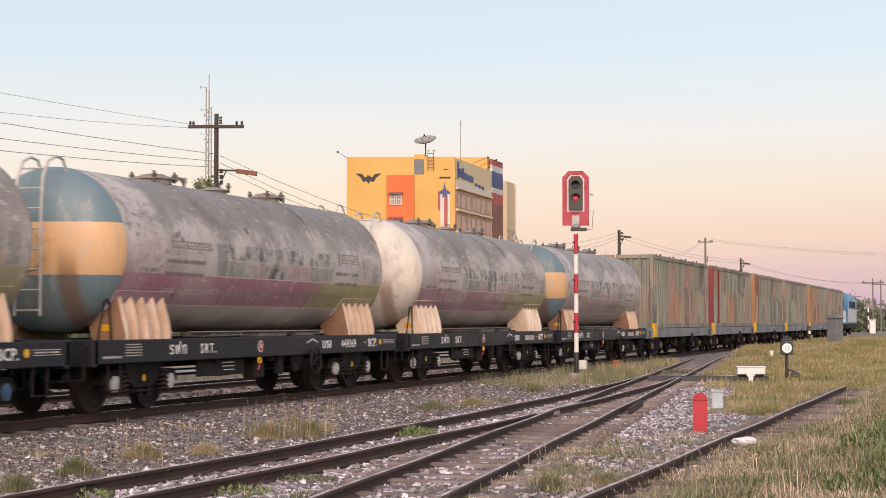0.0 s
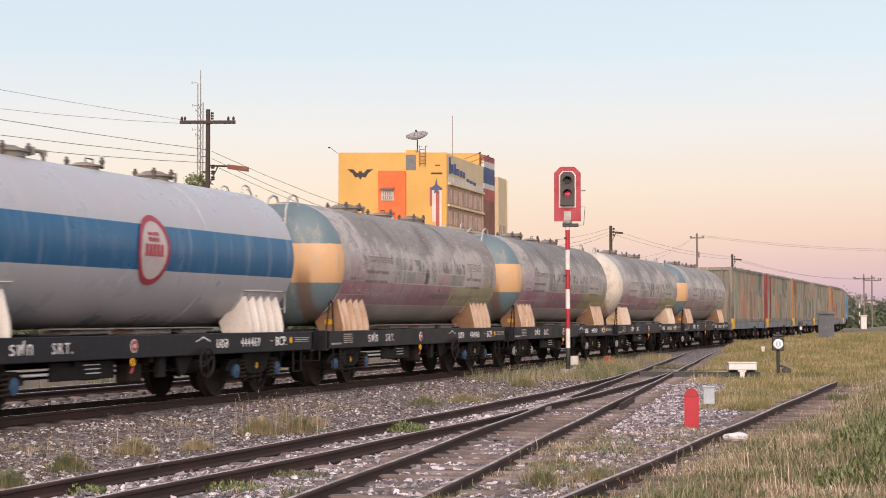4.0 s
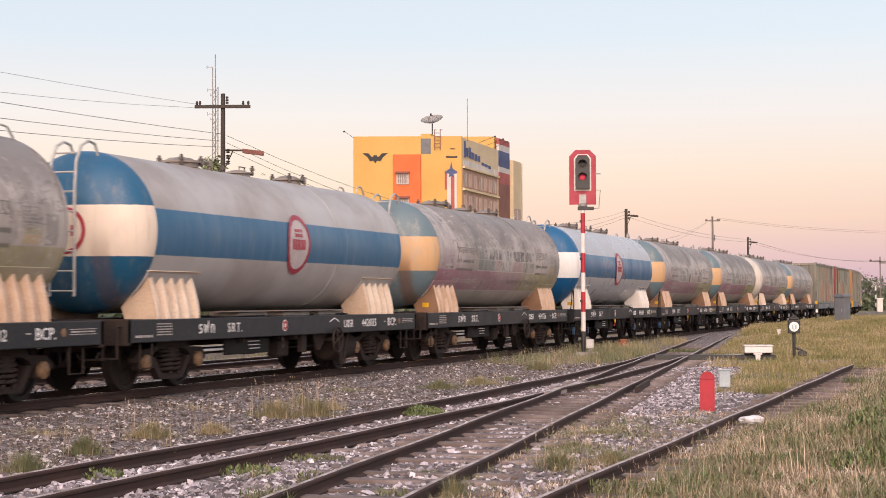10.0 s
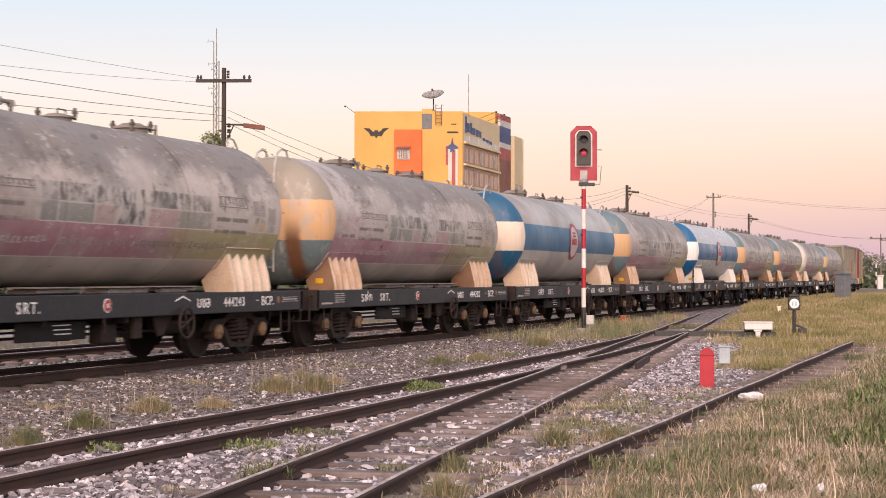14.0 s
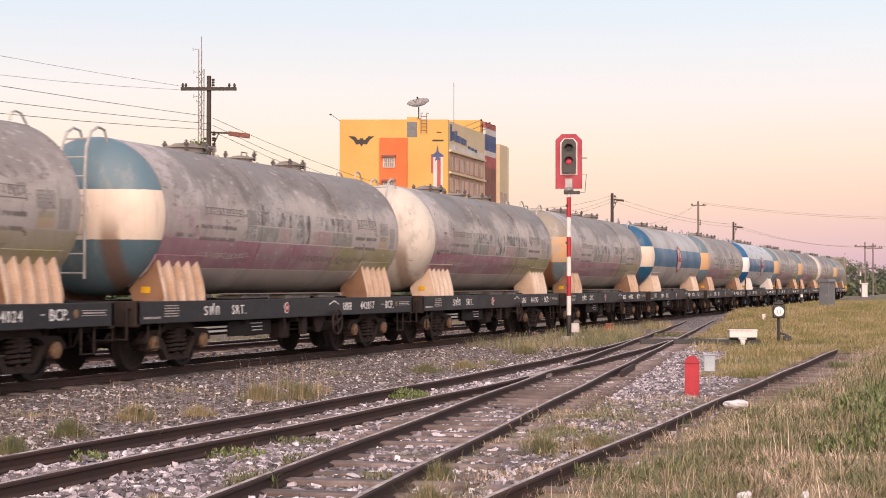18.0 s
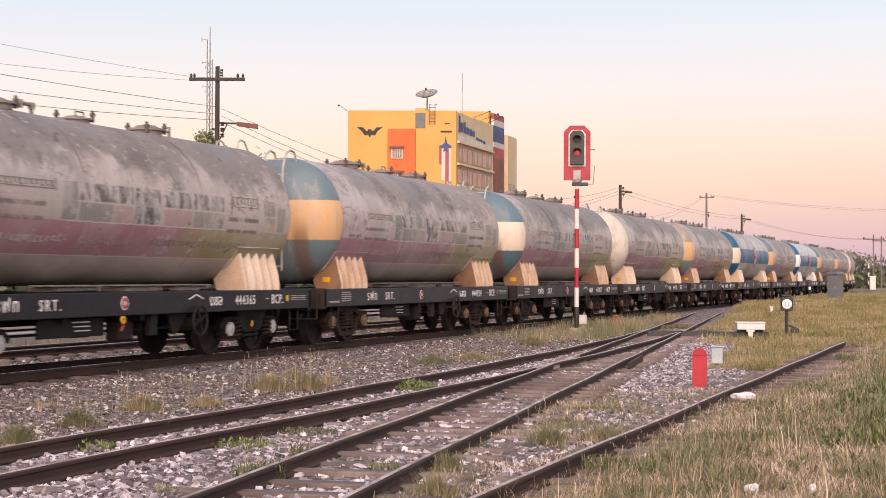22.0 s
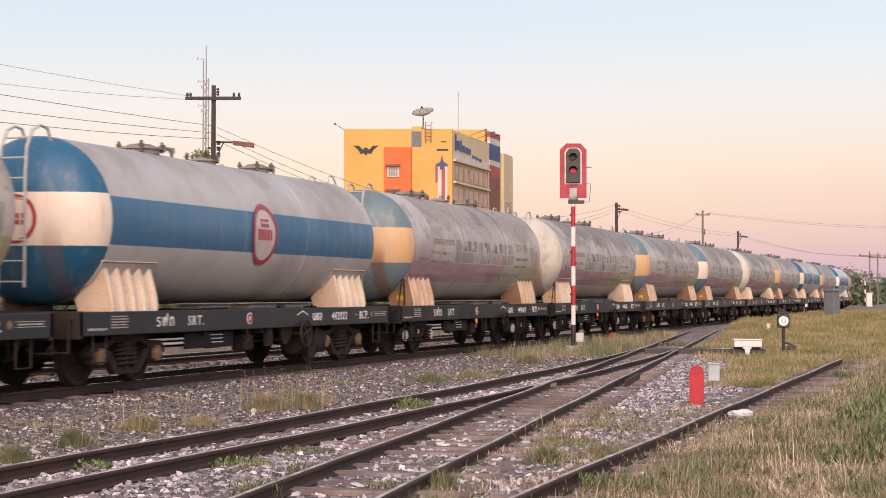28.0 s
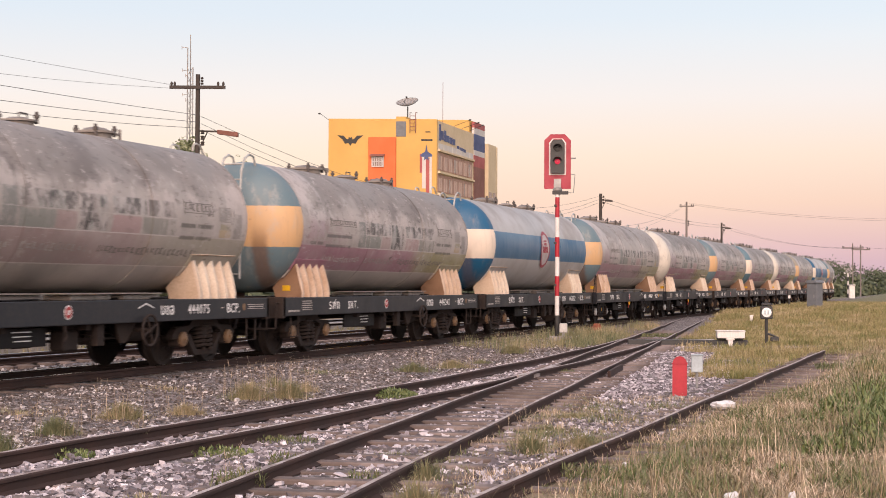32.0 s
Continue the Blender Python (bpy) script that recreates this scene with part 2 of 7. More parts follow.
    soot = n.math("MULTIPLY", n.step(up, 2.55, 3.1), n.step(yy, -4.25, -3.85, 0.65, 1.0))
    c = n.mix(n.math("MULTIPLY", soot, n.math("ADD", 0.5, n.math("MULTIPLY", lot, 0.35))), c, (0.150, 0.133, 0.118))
    for y0, lean, wide in ((-2.2, 0.55, 0.42), (0.15, -0.4, 0.5), (1.7, 0.3, 0.45)):
        at = n.math("ABSOLUTE", n.math("ADD", n.math("SUBTRACT", y, y0), n.math("ADD", n.math("MULTIPLY", n.math("SUBTRACT", z, 3.0), lean), n.math("MULTIPLY", n.math("SUBTRACT", cloud, 0.5), 1.6))))
        smear = n.math("MULTIPLY", n.step(at, wide, 0.02), n.math("MULTIPLY", n.step(z, 2.45, 2.95), n.step(cloud, 0.40, 0.56)))
        c = n.mix(n.math("MULTIPLY", smear, 0.62), c, (0.125, 0.106, 0.097))
    # chalky flaking between the pictures and the soot, and by the rear seam
    chalk = n.noise(1.5, 9, 0.72, stretch=(1.2, 1.3, 1.1), shift=sh)
    c = n.mix(n.math("MULTIPLY", n.step(chalk, 0.51, 0.55), n.math("MULTIPLY", n.step(z, 2.5, 2.62, 0.2, 0.5), n.step(up, 3.1, 2.75))), c, (0.55, 0.490, 0.462))
    bloom = n.math("MULTIPLY", n.math("MULTIPLY", n.step(yy, -3.9, -4.15), n.step(z, 2.2, 2.7)), n.step(chalk, 0.44, 0.52))
    c = n.mix(n.math("MULTIPLY", bloom, 0.5), c, (0.57, 0.515, 0.495))
    # faded band low on the side: purple, turning olive towards the front
    tint = n.step(n.math("ADD", y, n.math("MULTIPLY", n.math("SUBTRACT", broad, 0.5), 2.6)), 0.9, 2.3)
    dye = n.mix(tint, purple, olive)
    wear = n.step(n.math("ADD", n.math("MULTIPLY", spots, 0.5), n.math("MULTIPLY", streak, 0.5)), 0.48, 0.72, 0.95, 0.35)
    band = n.math("MULTIPLY", n.step(zz, 1.585, 1.605), n.step(zz, 2.075, 2.055))
    c = n.mix(n.math("MULTIPLY", n.math("MULTIPLY", band, wear), n.math("MULTIPLY", n.step(cloud, 0.32, 0.62, 0.6, 1.0), n.math("ADD", 0.6, n.math("MULTIPLY", lot, 0.35)))), c, dye)
    stray = n.math("MULTIPLY", n.math("MULTIPLY", n.step(y, -2.4, -4.2), n.step(z, 2.85, 2.05)), n.step(spots, 0.40, 0.62, 0.1, 0.75))
    c = n.mix(n.math("MULTIPLY", stray, 0.6), c, purple)
    # worn pictures: streaked photographs above, flat panels below, dark strips between
    flake = n.step(chalk, 0.58, 0.53, 0.4, 1.0)
    tall = n.noise(1.0, 6, 0.68, stretch=(0.5, 4.2, 2.4), shift=sh)
    photo = n.mix(n.step(tall, 0.42, 0.58), (0.06, 0.057, 0.053), (0.46, 0.425, 0.40))
    photo = n.mix(n.step(n.noise(2.6, 3, shift=sh), 0.52, 0.62, 0, 0.45), photo, (0.20, 0.225, 0.205))
    for y0, y1, z0, z1, kind, much in ((-2.32, -1.95, 2.07, 2.60, (0.165, 0.18, 0.165), 0.75), (-1.9, -0.45, 2.35, 2.60, "photo", 0.85), (-1.9, -1.02, 2.075, 2.325, (0.225, 0.235, 0.21), 0.85),
                                       (-0.98, -0.45, 2.075, 2.325, (0.36, 0.245, 0.235), 0.6), (-0.38, 0.36, 2.075, 2.60, "photo", 0.95), (0.52, 1.52, 2.35, 2.60, "photo", 0.85),
                                       (1.58, 2.44, 2.35, 2.60, "photo", 0.7), (0.52, 1.38, 2.075, 2.325, (0.38, 0.24, 0.235), 0.7), (1.42, 2.44, 2.075, 2.325, (0.235, 0.235, 0.205), 0.75),
                                       (-4.80, -4.5, 2.2, 2.55, (0.40, 0.30, 0.32), 0.5), (-4.44, -4.16, 2.22, 2.55, (0.39, 0.29, 0.32), 0.5), (-4.80, -4.5, 2.08, 2.14, (0.12, 0.105, 0.10), 0.7),
                                       (-4.44, -4.16, 2.08, 2.14, (0.12, 0.105, 0.10), 0.7), (-4.0, -2.72, 2.235, 2.295, (0.115, 0.105, 0.10), 0.8), (-4.0, -2.72, 2.045, 2.10, (0.13, 0.115, 0.11), 0.75),
                                       (2.62, 3.12, 2.215, 2.28, (0.12, 0.115, 0.10), 0.85), (3.18, 3.74, 2.215, 2.28, (0.12, 0.115, 0.10), 0.85), (2.62, 3.12, 2.03, 2.085, (0.13, 0.12, 0.10), 0.8), (3.18, 3.74, 2.03, 2.085, (0.13, 0.12, 0.10), 0.8),
                                       (3.95, 4.37, 2.35, 2.59, (0.27, 0.25, 0.23), 0.7), (3.98, 4.42, 2.09, 2.22, (0.44, 0.31, 0.14), 0.6), (4.0, 4.4, 2.22, 2.31, (0.30, 0.27, 0.17), 0.7), (4.5, 4.8, 2.08, 2.5, (0.19, 0.18, 0.165), 0.55),
                                       (-4.0, 2.5, 2.335, 2.347, (0.52, 0.48, 0.45), 0.35), (-2.35, 2.6, 2.06, 2.072, (0.62, 0.57, 0.54), 0.75)):
        box = n.rect(yy, zz, y0, y1, z0, z1, 0.006 if z1 - z0 < 0.02 else 0.014)
        c = n.mix(n.math("MULTIPLY", n.math("MULTIPLY", box, flake), much), c, photo if kind == "photo" else kind)
    # flaking runs over the pictures, dark drips, scrapes
    c = n.mix(n.math("MULTIPLY", n.math("MULTIPLY", n.step(runs, 0.57, 0.60), n.step(z, 1.9, 2.4, 0.05, 0.2)), n.step(z, 3.0, 2.7, 0.3, 1.0)), c, (0.53, 0.475, 0.445))
    c = n.mix(n.step(streak, 0.55, 0.75, 0, 0.18), c, (0.185, 0.16, 0.142))
    c = n.mix(n.math("MULTIPLY", n.step(runs, 0.42, 0.34), 0.12), c, (0.17, 0.145, 0.13))
    fleck = n.noise(6.5, 5, 0.62, stretch=(1, 0.7, 1.5), shift=sh)
    c = n.mix(n.math("MULTIPLY", n.step(fleck, 0.575, 0.61), n.math("MULTIPLY", n.step(cloud, 0.40, 0.55, 0.1, 0.55), n.step(z, 2.0, 2.5, 0.3, 1.0))), c, (0.125, 0.108, 0.097))
    c = n.mix(n.math("MULTIPLY", n.step(fleck, 0.40, 0.37), n.step(broad, 0.42, 0.56, 0.05, 0.5)), c, (0.55, 0.50, 0.465))
    drip = n.noise(1.0, 7, 0.7, stretch=(3.0, 11.0, 1.5), shift=sh)
    c = n.mix(n.math("MULTIPLY", n.math("MULTIPLY", n.step(drip, 0.605, 0.635), n.step(broad, 0.40, 0.58, 0.0, 0.8)), n.math("MULTIPLY", n.step(z, 2.1, 2.3), n.step(z, 3.1, 2.6))), c, (0.10, 0.088, 0.08))
    gouge = n.noise(2.4, 3, 0.5, stretch=(1, 0.9, 1.6), shift=sh)
    c = n.mix(n.math("MULTIPLY", n.step(gouge, 0.30, 0.275), 0.75), c, (0.09, 0.075, 0.066))
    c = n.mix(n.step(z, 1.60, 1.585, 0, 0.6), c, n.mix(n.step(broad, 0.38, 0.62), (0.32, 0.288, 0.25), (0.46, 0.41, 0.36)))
    c = n.mix(n.rect(yy, zz, -4.3, 4.4, 1.592, 1.604, 0.006), c, (0.55, 0.50, 0.46))
    n.bump(n.math("ADD", cloud, broad), 0.10, 0.02)
    return n.done(c, n.step(broad, 0.3, 0.7, 0.46, 0.66), 0.0)


def end_paint(name, top, mid, low, worn=0.4, rust=0.5, soft=0.005):
    """End of a tank in three painted bands."""
    n = Nodes(name)
    x, y, z = n.xyz()
    fine, broad = n.noise(8.0, 6, 0.65), n.noise(1.1, 5)
    zz = n.math("ADD", z, n.math("MULTIPLY", n.math("SUBTRACT", fine, 0.5), 0.02 + 0.03 * worn))
    c = n.mix(n.step(zz, 2.01 - soft, 2.01 + soft), low, mid)
    c = n.mix(n.step(zz, 2.767 - soft, 2.767 + soft), c, top)
    c = n.mix(n.step(broad, 0.45, 0.75, 0, worn), c, (0.34, 0.31, 0.27))
    c = n.mix(n.step(n.noise(3.5, 6, 0.75), 0.62, 0.72, 0, 0.55 * worn), c, (0.50, 0.42, 0.33))
    stain = n.noise(2.0, 7, 0.72, stretch=(1.6, 1.6, 0.8))
    c = n.mix(n.step(stain, 0.53, 0.66, 0, min(1.0, 1.5 * worn)), c, (0.42, 0.375, 0.325))
    c = n.mix(n.step(stain, 0.42, 0.33, 0, min(0.8, 0.9 * worn)), c, (0.26, 0.225, 0.185))
    c = n.mix(n.math("MULTIPLY", n.step(n.noise(5.0, 7, 0.75), 0.635, 0.65), min(1.0, 1.6 * worn)), c, (0.16, 0.12, 0.09))
    # rust run below the hatch
    run = n.math("MULTIPLY", n.step(n.math("ABSOLUTE", n.math("ADD", n.math("SUBTRACT", x, 0.66), n.math("MULTIPLY", fine, 0.12))), 0.20, 0.07), n.step(z, 2.5, 1.95))
    run = n.math("MULTIPLY", run, n.step(n.noise(2.0, 5, 0.6, stretch=(5, 5, 0.6)), 0.1, 0.42))
    c = n.mix(n.math("MULTIPLY", run, rust), c, (0.155, 0.068, 0.032))
    c = n.mix(n.step(n.noise(1.0, 5, 0.6, stretch=(7, 7, 0.7)), 0.55, 0.75, 0, 0.35), c, (0.25, 0.2, 0.15))
    n.bump(fine, 0.05, 0.01)
    return n.done(c, n.step(broad, 0.3, 0.7, 0.36, 0.6))


TEAL, ORANGE = lin(98, 118, 125), lin(204, 164, 120)
BLUE, WHITE = lin(30, 94, 136), (0.80, 0.78, 0.75)
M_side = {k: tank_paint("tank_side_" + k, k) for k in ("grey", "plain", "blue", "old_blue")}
M_end = {
    "teal": end_paint("end_teal_orange", TEAL, ORANGE, TEAL, 0.22, 0.65),
    "faded": end_paint("end_faded_orange", lin(146, 138, 124), lin(204, 164, 122), lin(98, 116, 120), 0.55, 1.0),
    "cream": end_paint("end_cream", lin(198, 192, 180), lin(208, 198, 184), lin(184, 176, 164), 0.55, 0.6, 0.3),
    "white": end_paint("end_teal_white", lin(92, 118, 128), lin(222, 205, 186), lin(80, 106, 116), 0.12, 0.7),
    "blue": end_paint("end_blue_white", BLUE, WHITE, lin(4, 80, 126), 0.05, 0.0),
    "old_blue": end_paint("end_blue_cream", lin(33, 87, 120), lin(218, 202, 184), lin(18, 80, 112), 0.08, 0.35),
}
M_saddle = {
    "grey": surface("saddle_peach", (0.66, 0.50, 0.38), (0.53, 0.36, 0.245), 0.6, scale=1.8, dirt=(0.22, 0.125, 0.07), dirty=0.65),
    "pale": surface("saddle_cream", (0.76, 0.65, 0.53), (0.68, 0.54, 0.42), 0.6, scale=1.6, dirt=(0.28, 0.18, 0.1), dirty=0.3),
    "white": surface("saddle_white", (0.78, 0.74, 0.69), (0.72, 0.67, 0.61), 0.5, scale=1.6, dirt=(0.35, 0.28, 0.22), dirty=0.15),
}
M_gusset = {
    "grey": surface("gusset_orange", (0.26, 0.147, 0.084), (0.20, 0.108, 0.06), 0.6, scale=2, dirt=(0.18, 0.09, 0.05), dirty=0.4),
    "pale": surface("gusset_tan", (0.64, 0.49, 0.36), (0.55, 0.40, 0.28), 0.6, scale=2, dirt=(0.2, 0.11, 0.06), dirty=0.35),
    "white": M_saddle["white"],
}
M_sill = surface("black_sill_paint", (0.012, 0.014, 0.019), (0.019, 0.020, 0.025), 0.5, scale=1.2, fine=18, dirt=(0.06, 0.052, 0.05), dirty=0.3, bump=0.05)
M_sill_slate = surface("faded_slate_sill_paint", (0.022, 0.026, 0.032), (0.031, 0.034, 0.039), 0.5, scale=1.2, fine=18, dirt=(0.08, 0.066, 0.056), dirty=0.4, bump=0.05)
M_sill_blue = surface("slate_sill_paint", (0.16, 0.18, 0.20), (0.13, 0.145, 0.16), 0.5, scale=1.2, fine=18, dirt=(0.07, 0.06, 0.05), dirty=0.5, bump=0.05)
M_iron = surface("dark_running_gear", (0.0075, 0.0075, 0.0085), (0.013, 0.012, 0.012), 0.7, scale=3, fine=25, dirt=(0.035, 0.028, 0.025), dirty=0.35, rnd=0.2)
M_rusty = surface("rusty_running_gear", (0.024, 0.0185, 0.017), (0.036, 0.026, 0.022), 0.8, scale=3, fine=25, dirt=(0.065, 0.044, 0.034), dirty=0.45)
M_wheel = surface("wheel_steel", (0.016, 0.014, 0.014), (0.027, 0.021, 0.019), 0.65, metal=0.1, scale=2, fine=20, dirt=(0.075, 0.05, 0.036), dirty=0.4)
for dull in (M_sill, M_sill_slate, M_iron, M_rusty, M_wheel):
    dull.node_tree.nodes["Principled BSDF"].inputs["Specular IOR Level"].default_value = 0.2
M_mark = surface("white_marking_paint", (0.80, 0.79, 0.77), (0.70, 0.69, 0.67), 0.6, scale=6, dirt=(0.3, 0.28, 0.25), dirty=0.3, bump=0.0)
M_yellow = surface("yellow_paint", lin(222, 172, 20), lin(205, 152, 20), 0.5, scale=4, dirty=0.2)
M_capw = surface("white_axle_cap", (0.55, 0.55, 0.54), (0.42, 0.41, 0.4), 0.5, scale=6, dirt=(0.12, 0.1, 0.08), dirty=0.5)
M_capb = surface("blue_axle_cap", lin(62, 96, 128), lin(50, 76, 104), 0.5, scale=6, dirty=0.5)
M_capy = surface("ochre_axle_cap", lin(138, 108, 78), lin(108, 82, 60), 0.6, scale=6, dirty=0.5)
M_redp = surface("red_badge_paint", lin(176, 52, 50), lin(150, 46, 44), 0.5, scale=5, dirty=0.25)
M_label = {k: surface("faded_label_" + k, a, b, 0.6, scale=4, fine=22, dirt=(0.24, 0.22, 0.2), dirty=0.5, bump=0.02)
           for k, (a, b) in {"pale": ((0.50, 0.46, 0.43), (0.37, 0.335, 0.305)), "dark": ((0.17, 0.15, 0.135), (0.25, 0.22, 0.20)),
                             "ochre": ((0.34, 0.26, 0.16), (0.28, 0.24, 0.17)), "rose": ((0.32, 0.17, 0.19), (0.27, 0.15, 0.16)),
                             "smoke": ((0.30, 0.27, 0.25), (0.43, 0.385, 0.355))}.items()}
M_logo_red = surface("badge_red", lin(172, 52, 70), lin(158, 50, 66), 0.45, scale=4, dirty=0.15)
M_logo_white = surface("badge_white", (0.58, 0.50, 0.49), (0.50, 0.43, 0.42), 0.45, scale=4, dirty=0.15)
M_galv = surface("galvanised_bar", (0.50, 0.48, 0.45), (0.40, 0.38, 0.35), 0.5, metal=0.2, scale=5, dirty=0.3)
M_top = surface("sooty_fittings", (0.27, 0.24, 0.215), (0.2, 0.175, 0.155), 0.65, scale=4, dirt=(0.09, 0.08, 0.07), dirty=0.5)

M_clamp = surface("dark_clamp_iron", (0.09, 0.075, 0.068), (0.065, 0.055, 0.05), 0.6, scale=6, dirty=0.4)

# ---- the main line: straight, then bending left far off ----
LINE_X, LINE_Z, BEND_AT, BEND_R = -13.1, 0.08, 135.0, 250.0


def on_line(s):
    """Pose on the main line, s metres along it."""
    if s <= BEND_AT:
        return pose(LINE_X, s, LINE_Z)
    a = (s - BEND_AT) / BEND_R
    return pose(LINE_X - BEND_R * (1 - math.cos(a)), BEND_AT + BEND_R * math.sin(a), LINE_Z, 0, 0, math.degrees(a))


def run(t):
    """How far the train has come, in metres, at t seconds."""
    return 58.29 + t * (5.4994 + t * (-0.052148 + t * (0.00164775 + t * (-1.86159e-5 + t * 5.174e-8))))


WAGON = 12.64


# ---- wagons; +y is the way the train goes, +x faces the camera ----
def arc_patch(s, y0, y1, z0, z1, r=1.236, cz=2.39, steps=5, thick=0.004):
    """A thin painted patch that lies on the near side of the tank."""
    ws = [math.asin(max(-1, min(1, (z0 + (z1 - z0) * i / steps - cz) / 1.23))) for i in range(steps + 1)]
    vs, n = [], steps + 1
    for rr in (r, r + thick):
        for y in (y0, y1):
            vs += [(rr * math.cos(w), y, cz + rr * math.sin(w)) for w in ws]
    fs = []
    for i in range(steps):
        fs += [(2 * n + i, 2 * n + i + 1, 3 * n + i + 1, 3 * n + i), (i, n + i, n + i + 1, i + 1),
               (i, i + 1, 2 * n + i + 1, 2 * n + i), (n + i, 3 * n + i, 3 * n + i + 1, n + i + 1)]
    fs += [(0, 2 * n, 3 * n, n), (steps, n + steps, 3 * n + steps, 2 * n + steps)]
    return s.add(vs, fs)


def round_badge(s, y, z, r_in, r_out, lift=1.238, cz=2.39, n=40, cut=0.0):
    """A ring (or disc, r_in 0) painted on the tank's near side."""
    def on(rr, w, l):
        yy, zz = y + rr * math.cos(w), z + rr * math.sin(w) * 1.12
        a = (zz - cz) / 1.23
        return (l * math.cos(a), yy, cz + l * math.sin(a))
    vs, fs = [], []
    radii = [r_in, r_out] if r_in > 0 else [0.001, r_out * 0.5, r_out]
    for rr in radii:
        vs += [on(rr, 2 * math.pi * k / n, lift) for k in range(n)]
    for i in range(len(radii) - 1):
        fs += [(i * n + k, i * n + (k + 1) % n, (i + 1) * n + (k + 1) % n, (i + 1) * n + k) for k in range(n)]
    return s.add(vs, fs)


def make_bogie(parent, y, gear, cap, plated):
    b = part("bogie", Shape().box(-0.95, 0.95, y - 0.16, y + 0.16, 0.42, 0.66, 0.02).box(-0.3, 0.3, y - 0.3, y + 0.3, 0.6, 0.82, 0.02)
             .box(-0.75, 0.75, y - 0.62, y - 0.56, 0.40, 0.5).box(-0.75, 0.75, y + 0.56, y + 0.62, 0.40, 0.5), gear, parent)
    for side in (-1, 1):
        s = Shape()
        x0, x1 = sorted((side * 0.80, side * 0.92))
        # arched side frame with two windows
        s.prism([(y - 1.12, 0.50), (y - 0.98, 0.62), (y - 0.55, 0.64), (y - 0.42, 0.74), (y + 0.42, 0.74), (y + 0.55, 0.64), (y + 0.98, 0.62),
                 (y + 1.12, 0.50), (y + 1.10, 0.43), (y + 0.62, 0.47), (y + 0.56, 0.56), (y + 0.36, 0.62), (y - 0.36, 0.62), (y - 0.56, 0.56),
                 (y - 0.62, 0.47), (y - 1.10, 0.43)], "x", x0, x1)
        if not plated:
            s.prism([(y - 0.66, 0.50), (y - 0.36, 0.155), (y + 0.36, 0.155), (y + 0.66, 0.50), (y + 0.50, 0.50), (y + 0.29, 0.245), (y - 0.29, 0.245),
                     (y - 0.50, 0.50)], "x", x0, x1)
        part("side_frame", s, gear, b)
        sp = Shape()
        for yy in (y - 0.125, y + 0.125):
            pts = [(side * 0.86 + 0.105 * math.cos(w), yy + 0.105 * math.sin(w), 0.25 + 0.34 * w / (2 * math.pi * 5))
                   for w in [2 * math.pi * 5 * i / 60 for i in range(61)]]
            sp.tube(pts, 0.028, 6)
        part("coil_spring", sp, gear, b)
        for e in (-1, 1):
            ax = Shape().box(*sorted((side * 0.72, side * 0.94)), y + e * 0.82 - 0.12, y + e * 0.82 + 0.12, 0.31, 0.56, 0.03)
            a = part("axle_box", ax, gear, b)
            cp = Shape().lathe([(side * 0.93, 0.125), (side * 0.975, 0.12), (side * 0.99, 0.09)], "x", (0, y + e * 0.82, 0.43), 10)
            cp.lathe([(side * 0.985, 0.03), (side * 1.01, 0.03)], "x", (0, y + e * 0.82, 0.43), 10)
            c = part("axle_cap", cp, cap, b, "painted axle bearing cap")
            # outer springs of the plated bogies
            if plated:
                pts = [(side * 0.95 + 0.075 * math.cos(w), y + e * 0.60 + 0.075 * math.sin(w), 0.27 + 0.34 * w / (2 * math.pi * 5))
                       for w in [2 * math.pi * 5 * i / 50 for i in range(51)]]
                part("side_spring", Shape().tube(pts, 0.019, 6), M_rusty, b)
        if plated:
            x0, x1 = sorted((side * 0.935, side * 0.955))
            part("bogie_plate", Shape().prism([(y - 0.70, 0.82), (y + 0.70, 0.82), (y + 0.48, 0.60), (y + 0.40, 0.44), (y + 0.3, 0.39), (y - 0.3, 0.39), (y - 0.40, 0.44), (y - 0.48, 0.60)],
                                              "x", x0, x1), gear, b)
            part("yellow_dot", Shape().lathe([(side * 0.955, 0.055), (side * 0.962, 0.055)], "x", (0, y, 0.5), 16), M_yellow, b, "yellow painted dot")
    sets = []
    for e in (-1, 1):
        s = Shape()
        for side in (-1, 1):
            s.lathe([(side * 0.455, 0.16), (side * 0.455, 0.455), (side * 0.485, 0.455), (side * 0.50, 0.432), (side * 0.585, 0.424),
                     (side * 0.585, 0.36), (side * 0.55, 0.345), (side * 0.545, 0.2), (side * 0.575, 0.15), (side * 0.6, 0.13)], "x", (0, 0, 0), 36)
        s.lathe([(-0.8, 0.07), (-0.6, 0.085), (0.6, 0.085), (0.8, 0.07)], "x", (0, 0, 0), 12)
        # balance lugs on the wheel discs
        for side in (-1, 1):
            x0, x1 = sorted((side * 0.54, side * 0.56))
            for k in range(3):
                w = k * 2.094
                s.box(x0, x1, 0.26 * math.cos(w) - 0.03, 0.26 * math.cos(w) + 0.03, 0.26 * math.sin(w) - 0.03, 0.26 * math.sin(w) + 0.03, 0.006)
        ws = part("wheelset", s, M_wheel, b)
        ws.matrix_basis = pose(0, y + e * 0.82, 0.43)
        sets.append(ws)
    return b


